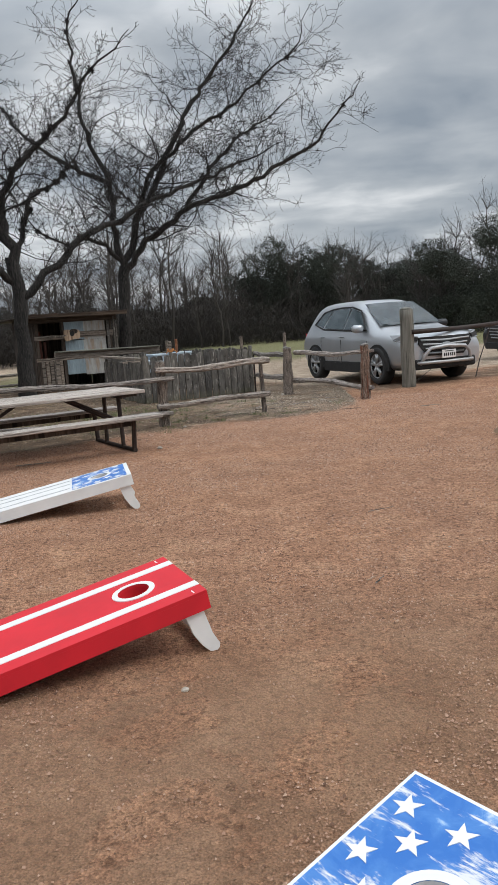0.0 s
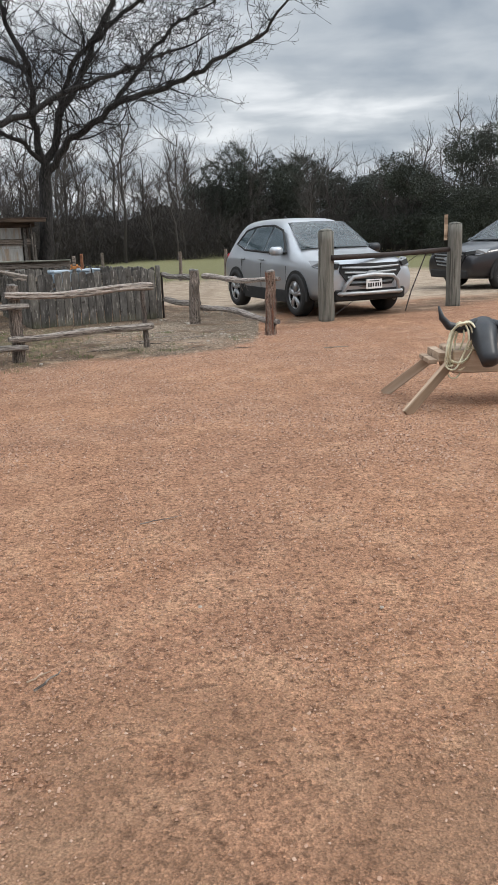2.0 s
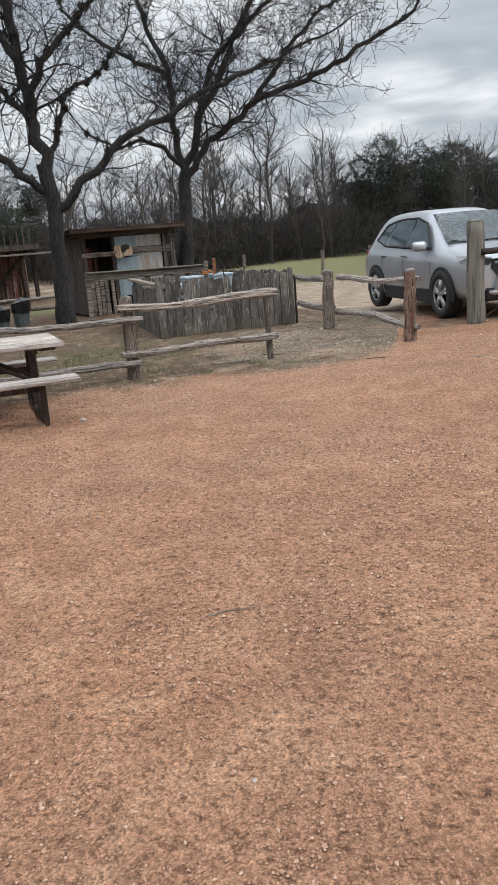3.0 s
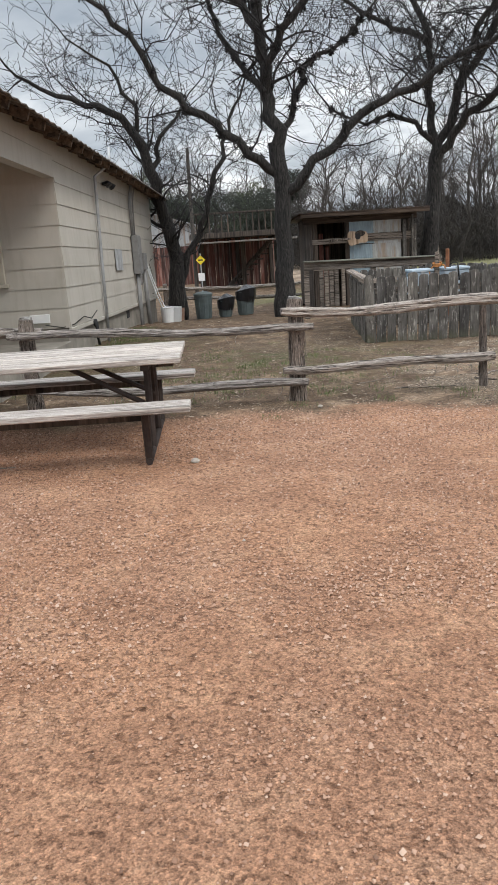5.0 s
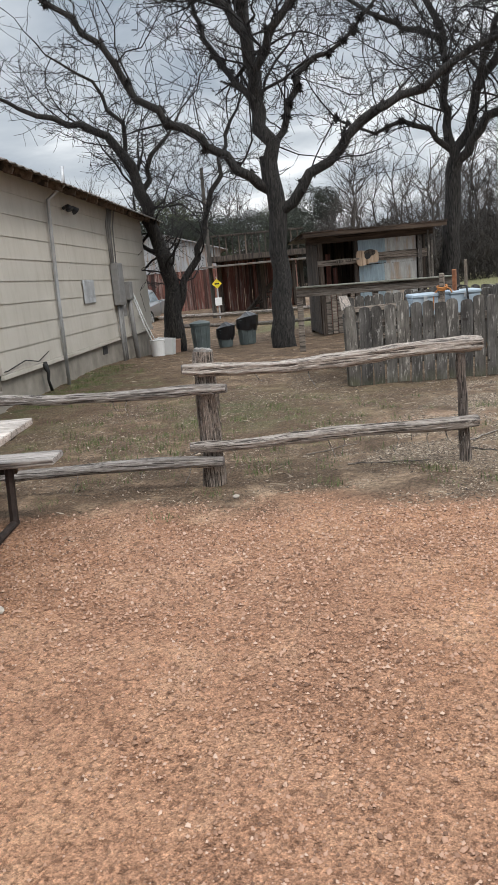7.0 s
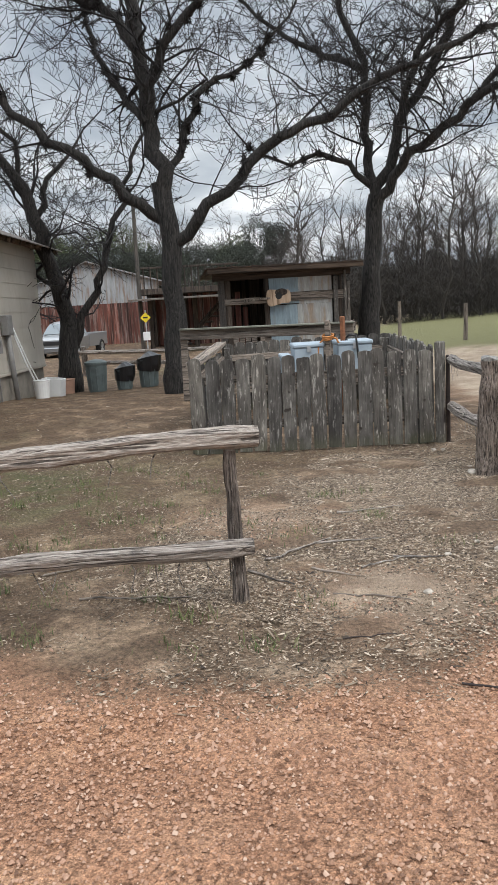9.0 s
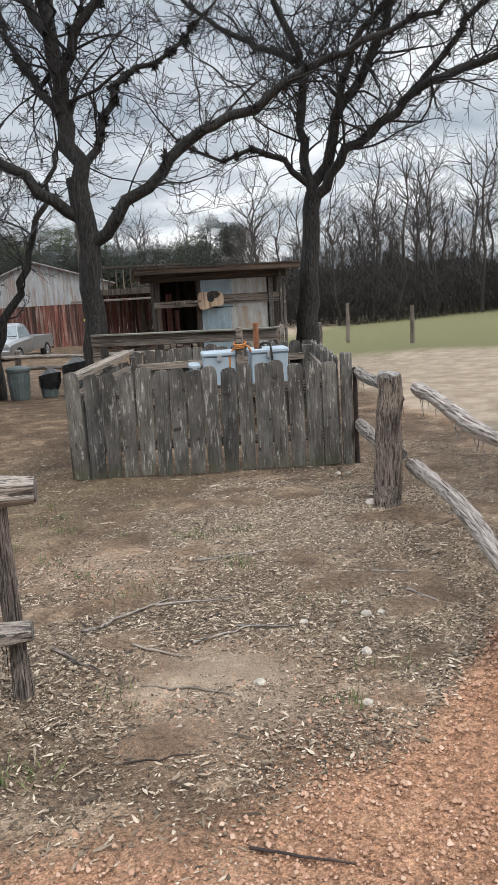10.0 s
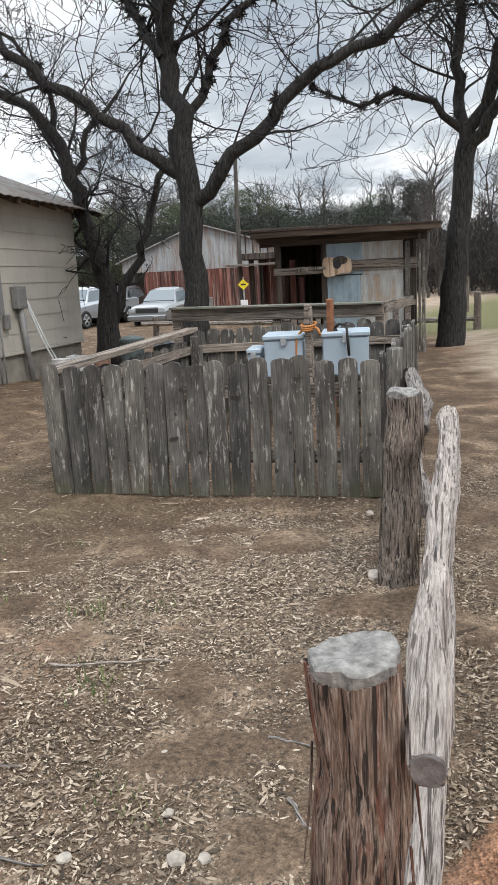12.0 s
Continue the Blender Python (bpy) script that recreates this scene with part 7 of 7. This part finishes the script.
def diamond_sign(x, y, z):
    root = thing("diamond_sign", pose(x, y, gz(x, y), 0, 0, 28), "yellow diamond warning sign on a thin post", "sign")
    bm = bmesh.new()
    tube(bm, [(0, 0.03, -0.1), (0, 0.03, z + 0.3)], 0.03, 8)
    part("post", bm, M["steel"], root)
    bm = bmesh.new()
    prism(bm, [(0, -0.22), (0.22, 0), (0, 0.22), (-0.22, 0)], -0.01, 0.01, Matrix.Translation((0, -0.02, z)) @ Matrix.Rotation(radians(90), 4, "X"))
    pl = part("plate", bm, M["yellow"], root)
    bm = bmesh.new()
    box(bm, (-0.1, -0.036, z - 0.03), (0.1, -0.032, z + 0.03))
    part("marking", bm, M["black"], pl)
    bm = bmesh.new()
    box(bm, (-0.15, -0.03, z - 0.95), (0.15, -0.01, z - 0.6), None, 0.004)
    part("notice", bm, M["whitepaint"], root)


diamond_sign(-17.4, 36.6, 1.55)
root = thing("utility_pole", pose(-18.2, 37.4, gz(-18, 37)), "slender grey timber utility pole", "utility pole")
bm = bmesh.new()
tube(bm, [(0, 0, -0.2), (0, 0, 3), (0.05, 0, 6.6)], [0.1, 0.09, 0.075], 12)
part("shaft", bm, M["poledark"], root)
for x, y, h in ((-6.5, 37.0, 1.4), (-3.46, 34.0, 1.15), (-9.6, 40.0, 1.3), (-0.2, 31.6, 1.1), (1.5, 30.6, 1.15)):
    root = thing("field_post", pose(x, y, gz(x, y) - 0.02, 2, 1, 0), "weathered grey post along the field edge", "fence post", "field posts")
    bm = bmesh.new()
    tube(bm, [(0, 0, -0.1), (0.01, 0, h * 0.5), (0, 0.01, h)], [0.07, 0.065, 0.06], 9, 0.04, int(h * 100))
    part("shaft", bm, M["cedar"], root)
# split rails beyond the bins
for a, b2 in (((-14, 28.6, 0.28), (-8.4, 30.6, 0.2)), ((-14.5, 28.4, 0.62), (-8.3, 30.6, 0.6)), ((-8.3, 30.6, 0.6), (-5.5, 31.5, 0.5))):
    cedar_rail(Vector(a) + Vector((0, 0, -0.5)), Vector(b2) + Vector((0, 0, -0.5)), 0.06, 0.06, "grey split rail behind the bins", 13, 0.02, 0)
for x, y in ((-14.1, 28.6), (-8.35, 30.65), (-5.5, 31.5)):
    cedar_post(x, y, 0.9, 0.08, "grey cedar post behind the bins", 21)

# ---- loose stones, sticks, litter and tufts ----


def pebble_field(name, xy, sizes, flat_, material, label, category, seed, stretch=1.0):
    """Small faceted bits lying on the ground, joined."""
    rng = np.random.default_rng(seed)
    n = len(xy)
    base = np.array([(1, 0, -0.25), (0, 1, -0.25), (-1, 0, -0.25), (0, -1, -0.25), (0.2, 0.1, 1)], float)
    faces = np.array([(0, 1, 4), (1, 2, 4), (2, 3, 4), (3, 0, 4)])
    v = base[None] * rng.uniform(0.65, 1.25, (n, 5, 1))
    v[:, :, 0] *= stretch if np.isscalar(stretch) else stretch[:, None]
    v[:, :, 2] *= flat_
    tilt = rng.normal(0, 0.25, n)
    v[:, :, 2] += v[:, :, 0] * np.tan(tilt)[:, None] * 0.5
    v *= sizes[:, None, None]
    th = rng.uniform(0, 6.2832, n)
    c, s = np.cos(th)[:, None], np.sin(th)[:, None]
    x = v[:, :, 0] * c - v[:, :, 1] * s + xy[:, 0:1]
    y = v[:, :, 0] * s + v[:, :, 1] * c + xy[:, 1:2]
    z = v[:, :, 2] + (terrain(xy[:, 0], xy[:, 1]) + sizes * flat_ * 0.35 + 0.004)[:, None]
    co = np.stack([x, y, z], 2).reshape(-1, 3)
    tri = (faces[None] + (np.arange(n) * 5)[:, None, None]).reshape(-1, 3)
    me = bpy.data.meshes.new(name)
    me.vertices.add(len(co))
    me.vertices.foreach_set("co", co.ravel())
    me.loops.add(tri.size)
    me.loops.foreach_set("vertex_index", tri.ravel())
    me.polygons.add(len(tri))
    me.polygons.foreach_set("loop_start", np.arange(0, tri.size, 3))
    me.update(calc_edges=True)
    return tagged(part_mesh(name, me, material), label, category, kind="stuff")


def bits_material(name, *cols):
    m, t, b = shader(name, 0.9)
    c = ramp_node(t, random_out(t, True), *[(i / (len(cols) - 1), q) for i, q in enumerate(cols)])
    t.links.new(c, b.inputs["Base Color"])
    return m


M["gravelbits"] = bits_material("granite_gravel", (0.13, 0.069, 0.043), (0.24, 0.133, 0.085), (0.34, 0.193, 0.123), (0.385, 0.225, 0.149), (0.415, 0.247, 0.167), (0.445, 0.277, 0.192), (0.54, 0.38, 0.285))
M["litterbits"] = bits_material("wood_chip_litter", (0.03, 0.021, 0.015), (0.07, 0.05, 0.033), (0.118, 0.087, 0.06), (0.17, 0.127, 0.088), (0.235, 0.178, 0.126), (0.315, 0.243, 0.175), (0.52, 0.43, 0.335))
M["blade"] = bits_material("grass_blades", (0.05, 0.08, 0.025), (0.11, 0.14, 0.045), (0.2, 0.19, 0.09))


def scatter():
    rng = np.random.default_rng(12)
    # gravel, thick in patches
    n = 480000
    xy = np.stack([rng.uniform(-5.5, 6.5, n), rng.uniform(1.2, 14.2, n)], 1)
    keep = (zones(xy[:, 0], xy[:, 1])[0] < rng.uniform(0.2, 0.9, n))
    patch = smooth_noise(xy[:, 0], xy[:, 1], 1.6, 3.0) + 0.6 * smooth_noise(xy[:, 0], xy[:, 1], 5.0, 6.0)
    crumbs = smooth_noise(xy[:, 0], xy[:, 1], 3.1, 11.0) + 0.9 * smooth_noise(xy[:, 0], xy[:, 1], 9.0, 4.0) + 0.4 * smooth_noise(xy[:, 0], xy[:, 1], 31.0, 2.0)
    later = np.clip((xy[:, 1] - 3.2) / 3.0, 0, 1)
    keep &= rng.random(n) < np.clip(0.5 + 0.55 * patch + 0.25 * crumbs, 0.06, 1) * later + np.clip(1.5 * crumbs + 0.1, 0.06, 1) * (1 - later)
    band = (yard_edge(xy[:, 0]) - xy[:, 1] - 0.9) / 1.1
    keep |= (rng.random(n) < 0.75 * np.exp(-band ** 2)) & (zones(xy[:, 0], xy[:, 1])[0] < 0.35)
    near = np.hypot(xy[:, 0] - np.interp(xy[:, 1], [0, 3, 13], [0.5, 0.2, 0.3]), 0) < 4.2
    xy = xy[keep & near]
    grow = 0.7 + 0.3 * np.clip((xy[:, 1] - 4.0) / 3.5, 0, 1)
    pebble_field("loose_gravel", xy, np.clip(np.exp(rng.normal(-5.3, 0.42, len(xy))), 0, 0.012) * grow, 0.9, M["gravelbits"], "reddish granite gravel strewn over the yard", "gravel", 1)
    # shredded wood and leaf litter in the fenced yard
    n = 480000
    xy = np.stack([rng.uniform(-4.5, 4.2, n), rng.uniform(11.2, 18.5, n)], 1)
    z_ = zones(xy[:, 0], xy[:, 1])[0]
    patch = smooth_noise(xy[:, 0], xy[:, 1], 1.9, 8.0) + 0.5 * smooth_noise(xy[:, 0], xy[:, 1], 6.0, 2.0)
    keep = (rng.random(n) < z_ * np.clip(0.7 + 0.35 * patch, 0.25, 1) * np.clip((xy[:, 0] + 1.3) / 1.6, 0.3, 1))
    xy = xy[keep]
    near = np.stack([rng.uniform(-0.8, 3.4, 190000), rng.uniform(12.6, 16.6, 190000)], 1)
    thick = smooth_noise(near[:, 0], near[:, 1], 2.3, 5.0) * 0.35 + 0.7
    xy = np.concatenate([xy, near[rng.random(190000) < zones(near[:, 0], near[:, 1])[0] * thick]])
    k = len(xy)
    pebble_field("wood_litter", xy, np.clip(np.exp(rng.normal(-5.85, 0.45, k)), 0, 0.0085), 0.55, M["litterbits"], "shredded bark and dry leaf litter on the soil", "litter", 2, rng.uniform(1.0, 4.2, k))
    n = 4200
    xy = np.stack([rng.uniform(-9, 4, n), rng.uniform(10.4, 21, n)], 1)
    xy = xy[rng.random(n) < zones(xy[:, 0], xy[:, 1])[0]]
    k = len(xy)
    pebble_field("dry_sticks_litter", xy, np.exp(rng.normal(-5.4, 0.3, k)), 0.8, M["litterbits"], "thin dry twigs scattered over the soil", "litter", 3, rng.uniform(5, 14, k))


def tufts():
    rng = np.random.default_rng(5)
    spots = [(-2.4 + rng.normal(0, 1.4), 13.4 + rng.normal(0, 1.0), 26) for _ in range(170)] + [(-6.15 - 0.457 * s_ + 0.889 * abs(rng.normal(0.2, 0.5)), 14.15 + 0.889 * s_ + 0.457 * 0.4, 28) for s_ in rng.uniform(0, 5, 90)] + [(-3.6, 12.0, 60), (0.1, 12.5, 70), (0.6, 12.35, 60), (-0.5, 12.0, 60), (-2.2, 12.0, 60), (-0.2, 14.9, 60), (1.55, 13.5, 30), (-1.2, 11.55, 40)]
    V, Fc = [], []
    for x, y, n in spots:
        for _ in range(n):
            px, py = x + rng.normal(0, 0.07), y + rng.normal(0, 0.05)
            if zones(np.float64(px), np.float64(py))[0] < 0.15 and n < 30:
                continue
            a, h, l = rng.uniform(0, 6.28), rng.uniform(0.02, 0.07), rng.uniform(0.01, 0.05)
            z = gz(px, py)
            o = len(V)
            w = 0.003
            V += [(px - w * math.sin(a), py + w * math.cos(a), z), (px + w * math.sin(a), py - w * math.cos(a), z), (px + l * math.cos(a), py + l * math.sin(a), z + h)]
            Fc.append((o, o + 1, o + 2))
    me = bpy.data.meshes.new("grass_tufts")
    me.from_pydata(V, [], Fc)
    tagged(part_mesh("grass_tufts", me, M["blade"]), "short sparse green grass tufts in the grey soil", "grass", kind="stuff")


def stone(x, y, r, seed):
    rr = random.Random(seed)
    bm = bmesh.new()
    bmesh.ops.create_icosphere(bm, subdivisions=2, radius=r)
    for v in bm.verts:
        v.co *= 1 + 0.28 * noise.noise(v.co * (1.4 / r) + Vector((seed * 3.1, 0, 0))) + rr.uniform(-0.05, 0.05)
        v.co.z *= 0.62
    ob = part("stone", bm, M["stone"])
    ob.matrix_world = pose(x, y, gz(x, y) + r * 0.3, 0, 0, rr.uniform(0, 360))
    tagged(ob, "pale limestone rock lying on the ground", "rock", "loose pale rocks")


def stick(x, y, L, ang, r, seed, mat="twig"):
    rr = random.Random(seed)
    n = 6
    bm = bmesh.new()
    tube(bm, [(L * (i / n - 0.5), rr.uniform(-0.02, 0.02) * L * 2, r + 0.004 + rr.uniform(0, 0.004)) for i in range(n + 1)], [r * (1 - 0.5 * i / n) for i in range(n + 1)], 7, 0.08, seed)
    ob = part("stick", bm, M[mat])
    ob.matrix_world = pose(x, y, gz(x, y), 0, 0, ang)
    tagged(ob, "dry fallen stick lying on the dirt", "stick", "fallen sticks")


scatter()
tufts()
for i, (x, y, r) in enumerate(((0.7, 16.05, 0.065), (0.12, 16.95, 0.04), (1.3, 13.98, 0.04), (0.96, 12.8, 0.022), (-1.17, 9.6, 0.045), (1.0, 14.4, 0.02), (0.93, 14.3, 0.025), (1.15, 14.1, 0.025), (1.36, 14.03, 0.028), (1.05, 13.8, 0.03), (-1.0, 11.55, 0.035), (0.62, 16.3, 0.03), (-2.2, 13.2, 0.03), (1.19, 4.7, 0.016), (-0.1, 8.35, 0.018), (1.95, 4.62, 0.016), (-0.35, 3.0, 0.03), (0.2, 17.0, 0.03), (1.42, 13.6, 0.035), (1.55, 13.2, 0.03), (1.1, 13.2, 0.035))):
    stone(x, y, r * (0.7 if y > 9 else 0.55), i)
for i, (x, y, L, a, r, mt) in enumerate(((0.3, 14.6, 0.5, 40, 0.009, "rail"), (0.75, 13.55, 0.32, 55, 0.01, "rail"), (0.2, 13.6, 0.55, 70, 0.013, "rail"), (0.25, 13.1, 0.35, -20, 0.014, "twig"), (0.85, 13.05, 0.4, 10, 0.008, "twig"), (1.0, 12.6, 0.25, 35, 0.01, "rust"), (0.55, 13.3, 0.3, -5, 0.01, "twig"), (0.9, 13.7, 0.28, 20, 0.01, "rail"), (0.62, 4.2, 0.1, 45, 0.006, "rawwood"), (0.66, 4.17, 0.14, 60, 0.008, "twig"), (0.95, 5.75, 0.25, 25, 0.006, "twig"), (-0.3, 12.6, 0.6, 25, 0.01, "twig"), (-0.9, 12.9, 0.5, 60, 0.01, "twig"), (1.5, 14.3, 0.22, -30, 0.01, "rail"), (1.25, 14.6, 0.2, 15, 0.009, "rail"), (2.85, 12.05, 0.35, 10, 0.012, "twig"), (-2.6, 9.0, 0.4, 15, 0.012, "twig"), (-3.4, 9.35, 0.5, -10, 0.014, "twig"), (0.42, 13.85, 0.45, 30, 0.012, "rail"), (1.62, 12.35, 0.3, 12, 0.014, "rust"))):
    stick(x, y, L, a, r * (0.4 if mt == "rust" else 0.65), i, "plank" if mt == "twig" else mt)
